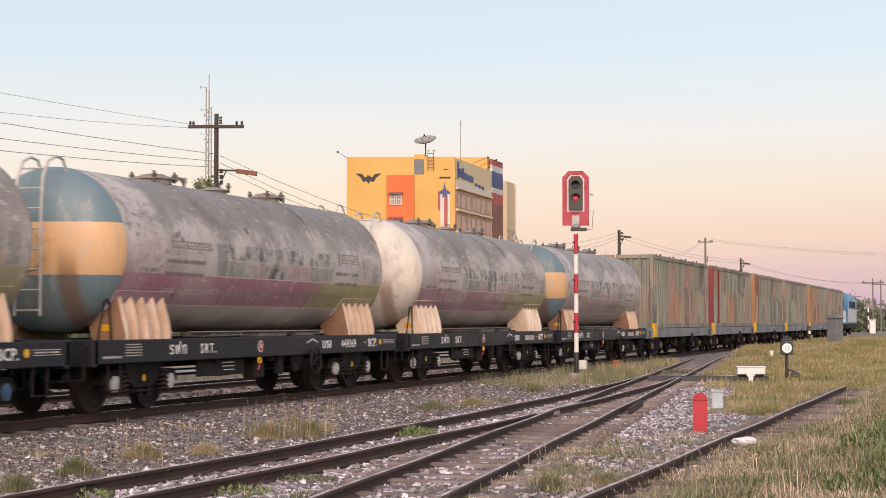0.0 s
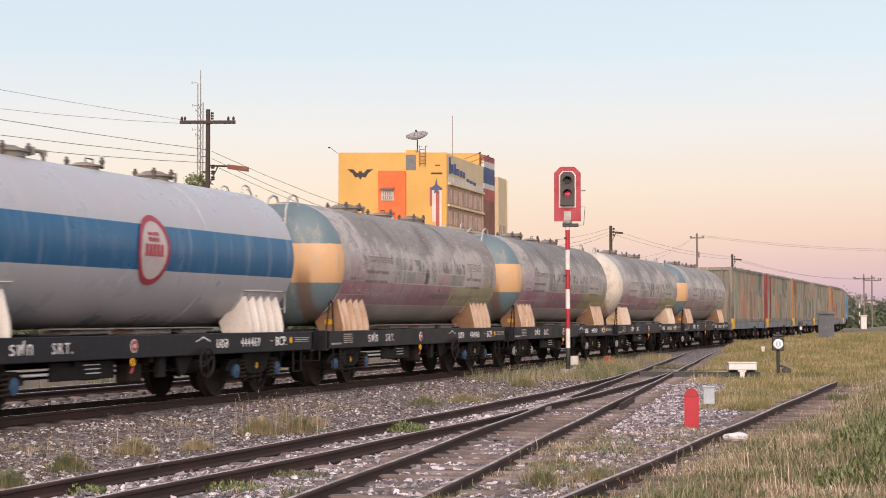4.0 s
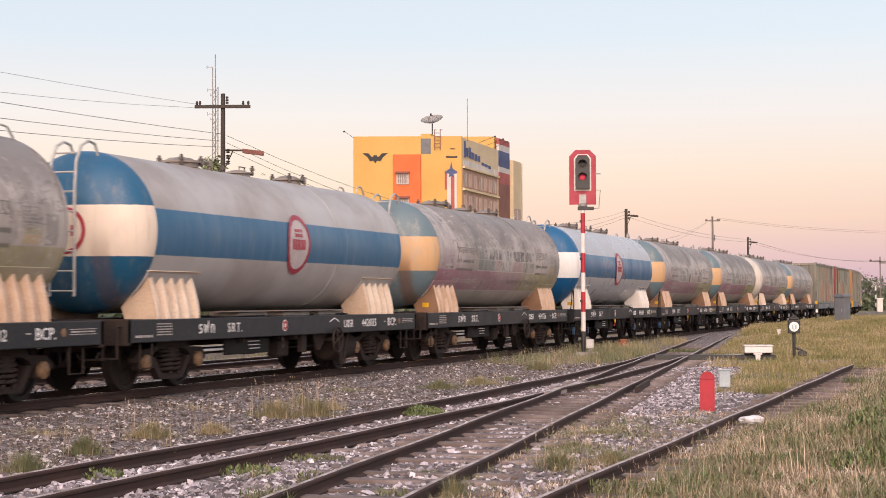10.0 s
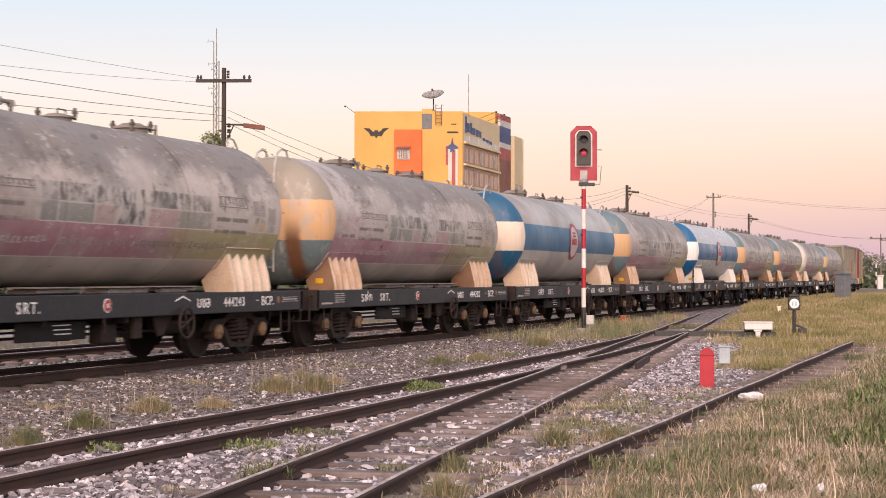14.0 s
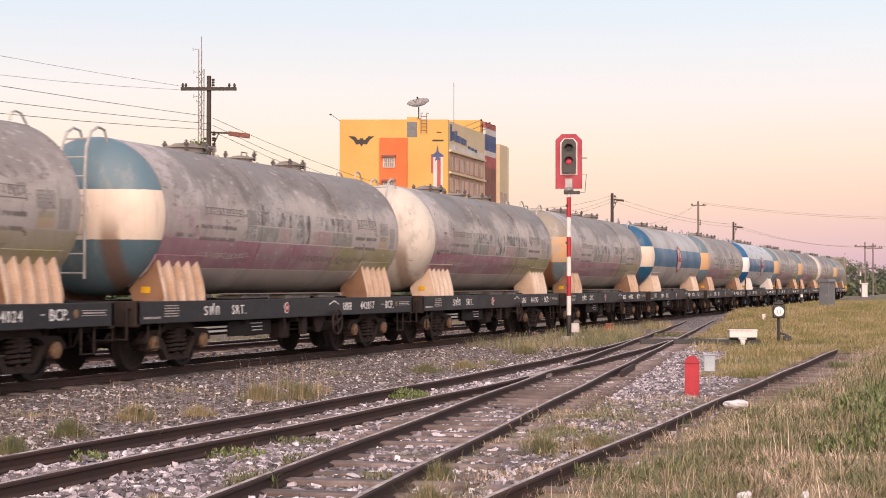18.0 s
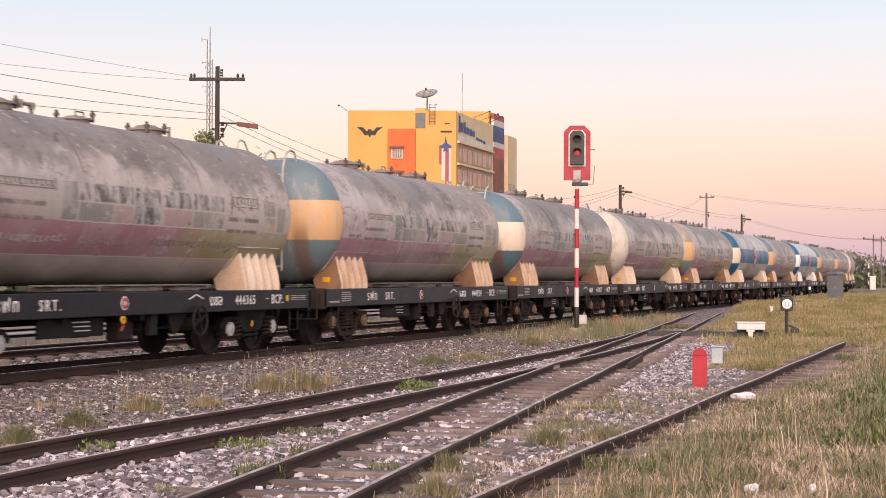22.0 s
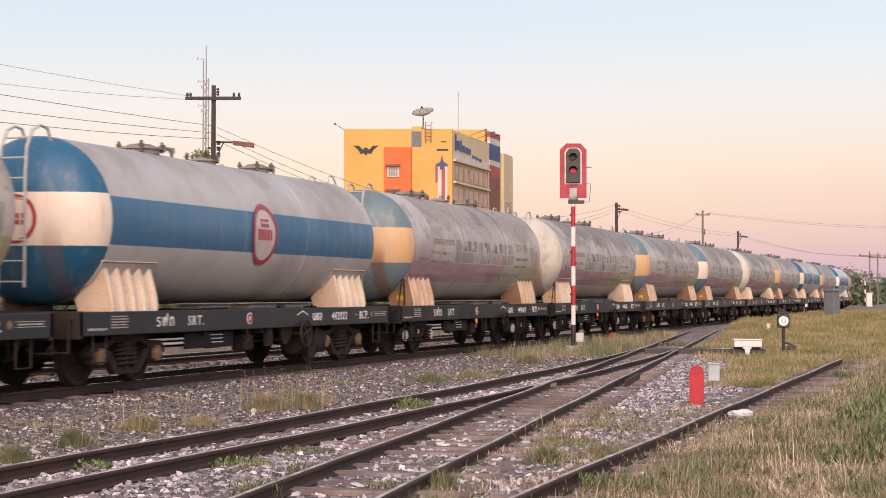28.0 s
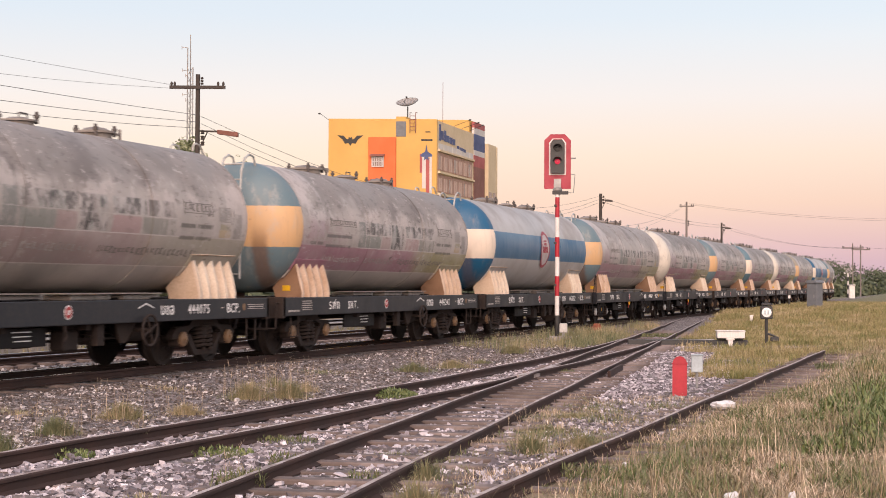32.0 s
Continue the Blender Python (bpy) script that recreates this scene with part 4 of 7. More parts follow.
def ground_sheet():
    xs = sorted({-1500, -900, -500, -300, -200, -140, -100, -70, -50, -40, -30, -24, 6, 9, 14, 20, 30, 50, 80, 120, 200, 400, 900, 1500}
                | {round(-20 + 0.4 * i, 2) for i in range(61)})
    ys = sorted({-600, -300, -120, -60, -30, -15, -8, 130, 150, 170, 200, 240, 300, 400, 600, 900, 1400, 2200, 3200}
                | {round(-4 + 0.6 * i, 2) for i in range(115)} | {66 + 4 * i for i in range(16)})
    n = len(xs)
    vs = [(x, y, ground_z(x, y)) for y in ys for x in xs]
    fs = [(j * n + i, j * n + i + 1, (j + 1) * n + i + 1, (j + 1) * n + i) for j in range(len(ys) - 1) for i in range(n - 1)]
    n = Nodes("yard_ground")
    x, y, z = n.xyz()
    broad, mid, fine = n.noise(0.35, 5, 0.6), n.noise(2.2, 5, 0.65), n.noise(22, 5, 0.7)
    vo = n.t.nodes.new("ShaderNodeTexVoronoi")
    vo.inputs["Scale"].default_value = 19.0
    n.put(vo.inputs["Vector"], n.co)
    sep = n.t.nodes.new("ShaderNodeSeparateColor")
    n.put(sep.inputs[0], vo.outputs["Color"])
    gravel = n.mix(n.step(sep.outputs[0], 0.2, 0.95), (0.08, 0.065, 0.062), (0.38, 0.335, 0.335))
    gravel = n.mix(n.step(vo.outputs["Distance"], 0.35, 0.75, 0, 0.6), gravel, (0.035, 0.027, 0.022))
    gravel = n.mix(n.step(mid, 0.5, 0.7, 0, 0.6), gravel, (0.24, 0.175, 0.115))
    soil = n.mix(n.step(mid, 0.35, 0.7), (0.17, 0.125, 0.08), (0.33, 0.25, 0.165))
    soil = n.mix(n.step(broad, 0.45, 0.65, 0, 0.7), soil, (0.13, 0.13, 0.055))
    soil = n.mix(n.step(y, 80, 110, 0, 0.8), soil, (0.15, 0.145, 0.07))
    edge = n.math("ADD", x, n.math("MULTIPLY", n.math("SUBTRACT", mid, 0.5), 2.2))
    edge = n.math("ADD", edge, n.step(y, 21, 16, 0, 0.75))
    grassy = n.step(edge, -3.6, -2.4)
    far = n.math("MULTIPLY", n.step(y, 40, 60), n.step(n.math("ADD", edge, n.math("MULTIPLY", y, 0.03)), -7.0, -5.0))
    behind = n.step(edge, -16.5, -17.5)
    g = n.math("MAXIMUM", n.math("MAXIMUM", grassy, far), behind)
    n.bump(n.math("ADD", n.math("MULTIPLY", vo.outputs["Distance"], -1.0), fine), 0.7, 0.03)
    ground = tagged(new("ground", Shape().add(vs, fs).mesh("ground", n.done(n.mix(g, gravel, soil), 0.92))),
                    "gravelly railway yard ground with dry grass", "ground", kind="structure")
    return ground


ground_sheet()

# ---- tracks ----
M_rail = surface("rusty_rail", (0.034, 0.018, 0.015), (0.056, 0.028, 0.022), 1.0, scale=1.2, fine=22, dirt=(0.03, 0.02, 0.017), dirty=0.4)
M_head = surface("worn_rail_head", (0.52, 0.44, 0.41), (0.24, 0.18, 0.16), 0.55, metal=0.1, scale=2.5, fine=20, dirt=(0.09, 0.056, 0.045), dirty=0.4)
M_bright = surface("polished_rail_head", (0.62, 0.60, 0.58), (0.5, 0.48, 0.46), 0.22, metal=1.0, scale=1.0, dirty=0.05, bump=0.02)
M_wood = surface("old_sleeper_wood", (0.135, 0.10, 0.088), (0.30, 0.24, 0.22), 0.85, scale=2.5, fine=20, dirt=(0.05, 0.035, 0.028), dirty=0.5, bump=0.5, distance=0.02, rnd=0.5)
M_conc = surface("stained_concrete", (0.36, 0.34, 0.32), (0.28, 0.26, 0.245), 0.85, scale=1.2, fine=25, dirt=(0.12, 0.1, 0.085), dirty=0.4, bump=0.3)


def rail(parent, centre, offset, y0, y1, step, z, head, name="rail"):
    """A rail beside a track's centre line, web and head as two meshes."""
    def sweep(profile, material, label):
        vs, fs, n = [], [], len(profile)
        ys = [y0 + (y1 - y0) * i / max(1, round((y1 - y0) / step)) for i in range(max(1, round((y1 - y0) / step)) + 1)]
        for y in ys:
            c, d = centre(y), (centre(y + 0.1) - centre(y - 0.1)) / 0.2
            nx, ny = 1 / math.hypot(1, d), -d / math.hypot(1, d)
            wob = 0.006 * math.sin(y * 0.9 + offset * 7)
            vs += [(c + nx * (offset + u), y + ny * (offset + u), z + w + wob) for u, w in profile]
        for i in range(len(ys) - 1):
            fs += [(i * n + k, i * n + (k + 1) % n, (i + 1) * n + (k + 1) % n, (i + 1) * n + k) for k in range(n)]
        fs += [tuple(range(n)), tuple((len(ys) - 1) * n + k for k in range(n))]
        return Shape().add(vs, fs), material
    s, m = sweep([(-0.06, -0.13), (0.06, -0.13), (0.06, -0.118), (0.012, -0.10), (0.012, -0.045), (0.031, -0.034), (0.031, -0.014), (0.019, -0.003),
                  (-0.019, -0.003), (-0.031, -0.014), (-0.031, -0.034), (-0.012, -0.045), (-0.012, -0.10), (-0.06, -0.118)], M_rail, "")
    r = part(name, s, m, parent)
    s, m = sweep([(-0.019, -0.003), (0.019, -0.003), (0.014, 0.001), (-0.014, 0.001)], head, "")
    part("rail_head", s, m, r)
    return r


def track(label, centre, y0, y1, z, head, sleep0, sleep1, half=0.5, step=1.0, spacing=0.68, length=1.9, sink=0.145):
    t = thing("railway_track", label, "railway track", "yard tracks", "structure")
    for side in (-1, 1):
        rail(t, centre, side * half, y0, y1, step, z, head)
    mesh = Shape().box(-length / 2, length / 2, -0.085, 0.085, -0.08, 0.02, 0.012).mesh("sleeper", M_wood)
    y, rnd = sleep0, random.Random(int(sleep1 * 10))
    while y < sleep1:
        d = (centre(y + 0.1) - centre(y - 0.1)) / 0.2
        piece("sleeper", mesh, t, pose(centre(y) + rnd.uniform(-0.05, 0.05), y, z - sink + rnd.uniform(-0.01, 0.008), 0, 0,
                                       math.degrees(math.atan(-d)) + rnd.uniform(-1.5, 1.5)))
        y += spacing * rnd.uniform(0.93, 1.07)
    return t


def line_2(y):
    c = -4.45 - 0.118 * (y - 9.4)
    return max(c, -13.1 + max(0, 0.0004 * (92 - y) ** 2)) if y > 62 else c


def line_1(y):
    return -7.2 if y < 16 else -7.2 - 0.0017 * (y - 16) ** 2


def line_3(y):
    return -2.7


def line_0(y):
    return LINE_X if y < BEND_AT else LINE_X - BEND_R * (1 - math.cos((y - BEND_AT) / BEND_R))


track("main line with polished heads on a ballast bank", line_0, -40, 260, LINE_Z, M_bright, 12, 70, step=4, sink=0.158)
track("rusty siding joining the turnout", line_1, -12, 44, 0.0, M_head, 6, 27)
track("siding with old wooden sleepers in pale ballast", line_2, -12, 88, 0.0, M_head, 5.5, 60, spacing=0.6, sink=0.118)
track("disused siding overgrown with dry grass", line_3, -12, 36.6, 0.0, M_head, 7, 40, sink=0.125)
# check rails and the crossing of the turnout
x_pt = thing("turnout_crossing", "worn steel crossing of the turnout", "rail crossing", kind="structure")
part("wing_rail", Shape().prism([(-6.83, 24.2), (-6.75, 24.2), (-6.90, 26.6), (-7.05, 28.0), (-7.1, 28.0), (-6.97, 26.4)], "z", -0.1, 0.004), M_head, x_pt)
part("check_rail", Shape().prism([(-5.75, 26.0), (-5.70, 26.0), (-6.02, 28.5), (-6.07, 28.5)], "z", -0.1, 0.004), M_rail, x_pt)
part("fish_plate", Shape().box(-7.78, -7.735, 10.6, 11.3, -0.1, -0.03).box(-6.74, -6.70, 13.2, 13.9, -0.1, -0.03), M_rail, x_pt)

# second line behind the train, its kerb and road
track("far running line with polished heads", lambda y: -17.6, 10, 130, 0.0, M_bright, 20, 60, step=8)
kerb = thing("platform_kerb", "low grey concrete edging beside the far line", "kerb", kind="structure")
for k in range(24):
    part("kerb_stone", Shape().box(-20.2, -19.9, 22 + k * 3.0, 24.96 + k * 3.0, -0.3, 0.14, 0.02), M_conc, kerb)
road = tagged(new("road", Shape().box(-27, -20.6, -30, 160, -0.4, -0.17).mesh("road", surface("grey_road", (0.16, 0.155, 0.15), (0.12, 0.115, 0.11), 0.9, scale=0.6))),
              "grey service road behind the railway", "road", kind="structure")


# ---- the train ----
def box_paint():
    n = Nodes("patched_container_paint")
    x, y, z = n.xyz()
    r = n.random()
    cell = n.t.nodes.new("ShaderNodeTexWhiteNoise")
    cell.noise_dimensions = "3D"
    comb = n.t.nodes.new("ShaderNodeCombineXYZ")
    n.put(comb.inputs[0], n.math("FLOOR", n.math("MULTIPLY", n.math("ADD", y, n.math("MULTIPLY", n.noise(0.8, 2), 1.5)), 0.9)))
    n.put(comb.inputs[1], n.math("FLOOR", n.math("MULTIPLY", n.math("ADD", z, n.math("MULTIPLY", n.noise(0.9, 2), 1.2)), 0.62)))
    n.put(comb.inputs[2], n.math("FLOOR", n.math("MULTIPLY", r, 97.0)))
    n.put(cell.inputs["Vector"], comb.outputs[0])
    ramp = n.t.nodes.new("ShaderNodeValToRGB")
    ramp.color_ramp.interpolation = "CONSTANT"
    cols = [lin(128, 132, 114), lin(140, 128, 112), lin(112, 114, 104), lin(152, 112, 90), lin(88, 86, 80), lin(134, 137, 118), lin(116, 80, 72)]
    ramp.color_ramp.elements[0].color = (*cols[0], 1)
    ramp.color_ramp.elements[1].position, ramp.color_ramp.elements[1].color = 0.92, (*cols[-1], 1)
    for i, c in enumerate(cols[1:-1]):
        ramp.color_ramp.elements.new((i + 1) * 0.155).color = (*c, 1)
    n.put(ramp.inputs[0], cell.outputs["Value"])
    c = n.mix(n.step(n.noise(0.8, 5, 0.6), 0.4, 0.6, 0, 0.75), ramp.outputs[0], (0.215, 0.215, 0.175))
    c = n.mix(n.step(n.noise(3, 5, 0.6, stretch=(3, 3, 0.4)), 0.5, 0.72, 0, 0.6), c, (0.12, 0.095, 0.08))
    c = n.mix(n.step(n.noise(1.0, 5, 0.65, stretch=(5, 5, 0.25)), 0.52, 0.62, 0, 0.55), c, (0.10, 0.085, 0.075))
    c = n.mix(n.step(n.noise(1.0, 4, 0.6, stretch=(4, 4, 0.3), shift=(7, 3, 1)), 0.56, 0.66, 0, 0.5), c, (0.42, 0.36, 0.31))
    n.bump(n.noise(12, 4), 0.1, 0.01)
    return n.done(c, 0.7)


M_cont = box_paint()
M_maroon = surface("maroon_container_paint", lin(142, 62, 62), lin(120, 56, 54), 0.6, scale=1.5, dirty=0.4)
M_ochre = surface("ochre_container_paint", lin(176, 128, 84), lin(150, 112, 80), 0.6, scale=1.5, dirty=0.4)


def make_container_wagon():
    w = thing("container_wagon", "flat wagon loaded with a patched corrugated container", "container wagon", "wagons of the freight train")
    make_frame(w, M_sill_blue, M_iron, False)
    for y in (-4.2, 4.2):
        make_bogie(w, y, M_iron, M_capy, False)
    z0, z1, L, X = 1.1, 3.78, 5.95, 1.2
    def pleats(lo, hi, pitch, depth):
        pts, u, r2 = [], lo, random.Random(6)
        while u < hi - pitch * 0.5:
            p = pitch * r2.uniform(0.8, 1.25)
            pts += [(u, -depth), (u + p * 0.55, -depth), (u + p * 0.62, 0.0), (u + p * 0.93, 0.0)]
            u += p
        return pts

    for side in (-1, 1):
        s, pts = Shape(), pleats(-L + 0.18, L - 0.25, 0.40, 0.12)
        vs, m = [], len(pts)
        for z in (z0 + 0.15, z1 - 0.12):
            vs += [(side * (X - 0.012 + o), yy, z) for yy, o in pts]
        s.add(vs, [(i, i + 1, m + i + 1, m + i) for i in range(m - 1)])
        part("container_side", s, M_cont, w, "corrugated side painted in worn patches", smooth=False)
    for end in (-1, 1):
        e, pts = Shape(), pleats(-X + 0.12, X - 0.2, 0.3, 0.05)
        m, vs = len(pts), []
        for z in (z0 + 0.15, z1 - 0.12):
            vs += [(xx, end * (L - 0.03 + o), z) for xx, o in pts]
        e.add(vs, [(i, i + 1, m + i + 1, m + i) for i in range(m - 1)])
        part("container_end", e, M_cont, w, "corrugated end wall", smooth=False)
    f = Shape()
    for side in (-1, 1):
        for end in (-1, 1):
            f.box(*sorted((side * X, side * (X - 0.14))), *sorted((end * L, end * (L - 0.17))), z0, z1, 0.01)
        f.box(*sorted((side * X, side * (X - 0.08))), -L + 0.17, L - 0.17, z1 - 0.12, z1 - 0.002).box(*sorted((side * X, side * (X - 0.1))), -L + 0.17, L - 0.17, z0, z0 + 0.16)
    for end in (-1, 1):
        f.box(-X + 0.14, X - 0.14, *sorted((end * L, end * (L - 0.1))), z1 - 0.12, z1 - 0.002).box(-X + 0.14, X - 0.14, *sorted((end * L, end * (L - 0.1))), z0, z0 + 0.16)
    part("container_frame", f, M_cont, w)
    part("container_roof", Shape().box(-X + 0.05, X - 0.05, -L + 0.05, L - 0.05, z1 - 0.05, z1 + 0.02), M_cont, w)
    for k in range(14):
        y = -5.6 + k * 0.86
        part("roof_lashing", Shape().tube([(1.0, y, z1 + 0.02), (1.02, y + 0.3, z1 + 0.05 + 0.03 * (k % 3)), (0.95, y + 0.6, z1 + 0.02)], 0.018, 5), M_iron, w)
    for y in (-5.7,):
        part("corner_bracket", Shape().box(1.14, 1.26, y - 0.3, y + 0.26, 0.76, 1.26, 0.015), M_yellow, w, "yellow corner bracket")
    return w


def make_locomotive():
    w = thing("locomotive", "blue and pale grey diesel locomotive at the head of the train", "locomotive")
    blue, pale = surface("loco_blue", lin(72, 128, 168), lin(60, 110, 150), 0.45, scale=1), surface("loco_grey", (0.55, 0.56, 0.56), (0.48, 0.48, 0.48), 0.5, scale=1)
    part("underframe", Shape().box(-1.3, 1.3, -7.5, 7.5, 0.75, 1.15, 0.03), M_iron, w)
    prof = [(-1.38, 1.15), (1.38, 1.15), (1.38, 3.2), (1.05, 3.68), (-1.05, 3.68), (-1.38, 3.2)]
    part("car_body", Shape().prism(prof, "y", -7.3, 7.3), blue, w, "blue body")
    part("body_band", Shape().box(1.381, 1.39, -6.9, 6.9, 1.25, 2.35).box(-1.39, -1.381, -6.4, 6.4, 1.25, 2.2).box(-1.2, 1.2, -7.32, -7.302, 1.25, 2.2), pale, w, "pale grey lower band")
    glass = surface("dark_glass", (0.02, 0.025, 0.03), (0.03, 0.035, 0.04), 0.12, dirty=0.05)
    for x in (-0.65, 0.65):
        part("rear_window", Shape().box(x - 0.4, x + 0.4, -7.33, -7.305, 2.45, 3.1, 0.01), glass, w)
    for k in range(6):
        part("side_louvre", Shape().box(1.382, 1.40, -4.8 + k * 1.7, -3.6 + k * 1.7, 2.45, 3.05, 0.01), M_iron, w)
    part("roof_fan", Shape().box(-0.7, 0.7, -3, 3, 3.66, 3.85, 0.04), pale, w)
    for y in (-4.6, 4.6):
        make_bogie(w, y, M_iron, M_capy, False)
    return w


TEMPLATE = {}


def template(livery, end, saddle, gear, cap, plated, label):
    key = (livery, end, saddle, gear.name, cap.name, plated)
    if key not in TEMPLATE:
        TEMPLATE[key] = make_tank_wagon(livery, end, saddle, gear, cap, plated, label)
        return TEMPLATE[key]
    return tagged(copy_thing(TEMPLATE[key], Matrix()), label)


G_TEAL = "grey weathered tank wagon, teal and orange banded end"
TANKS = [  # livery, end, saddle, gear, axle caps, plated bogies, label, number
    ("plain", "teal", "grey", M_iron, M_capw, True, G_TEAL + ", pale side", ""),
    ("grey", "cream", "pale", M_iron, M_capw, True, "grey weathered tank wagon with a dirty cream end", ""),
    ("grey", "teal", "grey", M_iron, M_capw, True, G_TEAL, "444369"),
    ("grey", "teal", "grey", M_iron, M_capb, True, G_TEAL + ", blue axle caps", "444466"),
    ("blue", "blue", "white", M_iron, M_capb, True, "glossy silver tank wagon, blue band, blue and white end", "444469"),
    ("grey", "teal", "grey", M_rusty, M_capy, False, G_TEAL + ", olive lower side", "444126"),
    ("old_blue", "old_blue", "pale", M_rusty, M_capy, False, "dusty silver tank wagon with blue band and red badge", "442035"),
    ("grey", "faded", "grey", M_rusty, M_capy, False, "grey weathered tank wagon, faded orange banded end", "444202"),
    ("grey", "cream", "pale", M_rusty, M_capy, False, "grey stained tank wagon with a dirty cream end", "444243"),
    ("grey", "white", "grey", M_rusty, M_capy, False, "grey weathered tank wagon, teal and white banded end", "442017"),
    ("grey", "teal", "grey", M_rusty, M_capy, False, G_TEAL + ", dark bogies", "444024"),
    ("grey", "cream", "pale", M_iron, M_capw, True, "grey weathered tank wagon with a scratched cream end", "444365"),
    ("grey", "teal", "grey", M_iron, M_capw, True, G_TEAL + ", dull side", "444409"),
    ("old_blue", "old_blue", "pale", M_rusty, M_capy, False, "dusty silver tank wagon, blue band, badge on its end", "442022"),
    ("grey", "teal", "grey", M_rusty, M_capy, False, G_TEAL + ", rusty bogies", "444242"),
    ("plain", "cream", "pale", M_rusty, M_capy, False, "plain grey stained tank wagon", "444075"),
]
TRAIN = []  # wagon, metres of its middle ahead of the train's mark
built = [template(*row[:7]) for row in TANKS]
for k, (w, row) in enumerate(zip(built, TANKS)):
    if row[7]:
        sill_text(w, row[7], 2.92, 0.215, stretch=1.0, spread=1.2)
    else:
        part("number_bars", Shape().box(1.2, 1.204, 3.0, 3.85, 0.84, 0.97), M_label["pale"], w, "worn white number")
    TRAIN.append((w, 5.3 - (k + 1) * WAGON))
first = make_container_wagon()
for k in range(6):
    w = first if k == 0 else copy_thing(first, Matrix())
    TRAIN.append((w, 5.6 - WAGON + 12.95 * (k + 1)))
    if k in (1, 2, 4):
        post = M_maroon if k == 1 else M_ochre
        part("corner_post", Shape().box(1.19, 1.225, -5.97, -5.72, 1.12, 3.76, 0.008).box(0.95, 1.19, -5.985, -5.955, 1.12, 3.76), post, w, "maroon corner post" if k == 1 else "ochre corner post")
        part("door_bar", Shape().tube([(1.215, -4.3, 1.25), (1.215, -4.3, 3.65)], 0.035, 6), post, w)
TRAIN.append((make_locomotive(), 5.3 - WAGON + 12.95 * 6 + 14.6))


# ---- signal ----
M_sigred = surface("signal_red", lin(166, 44, 62), lin(152, 40, 56), 0.5, scale=3, dirty=0.15)
M_postred = surface("post_red", lin(178, 36, 50), lin(156, 34, 46), 0.5, scale=4, dirty=0.2)
M_white = surface("white_post_paint", (0.74, 0.70, 0.67), (0.66, 0.62, 0.58), 0.55, scale=4, dirt=(0.3, 0.26, 0.22), dirty=0.25)
M_paleblue = surface("pale_blue_grey_paint", lin(176, 186, 190), lin(160, 170, 175), 0.55, scale=5, dirty=0.2)
M_black = surface("black_paint", (0.028, 0.027, 0.026), (0.045, 0.042, 0.04), 0.5, scale=4)
M_grey = surface("grey_cabinet_paint", (0.16, 0.168, 0.18), (0.13, 0.136, 0.145), 0.6, scale=2)
M_steel = surface("weathered_steel", (0.36, 0.35, 0.34), (0.27, 0.26, 0.25), 0.5, metal=0.4, scale=3)


def glow(name, colour, strength):
    n = Nodes(name)
    n.put(n.b.inputs["Emission Color"], colour)
    n.b.inputs["Emission Strength"].default_value = strength
    return n.done(colour, 0.3)


M_redlight = glow("red_signal_light", (0.55, 0.02, 0.06), 0.3)


def facing(x, y, z, deg):
    return pose(x, y, z, 0, 0, deg)


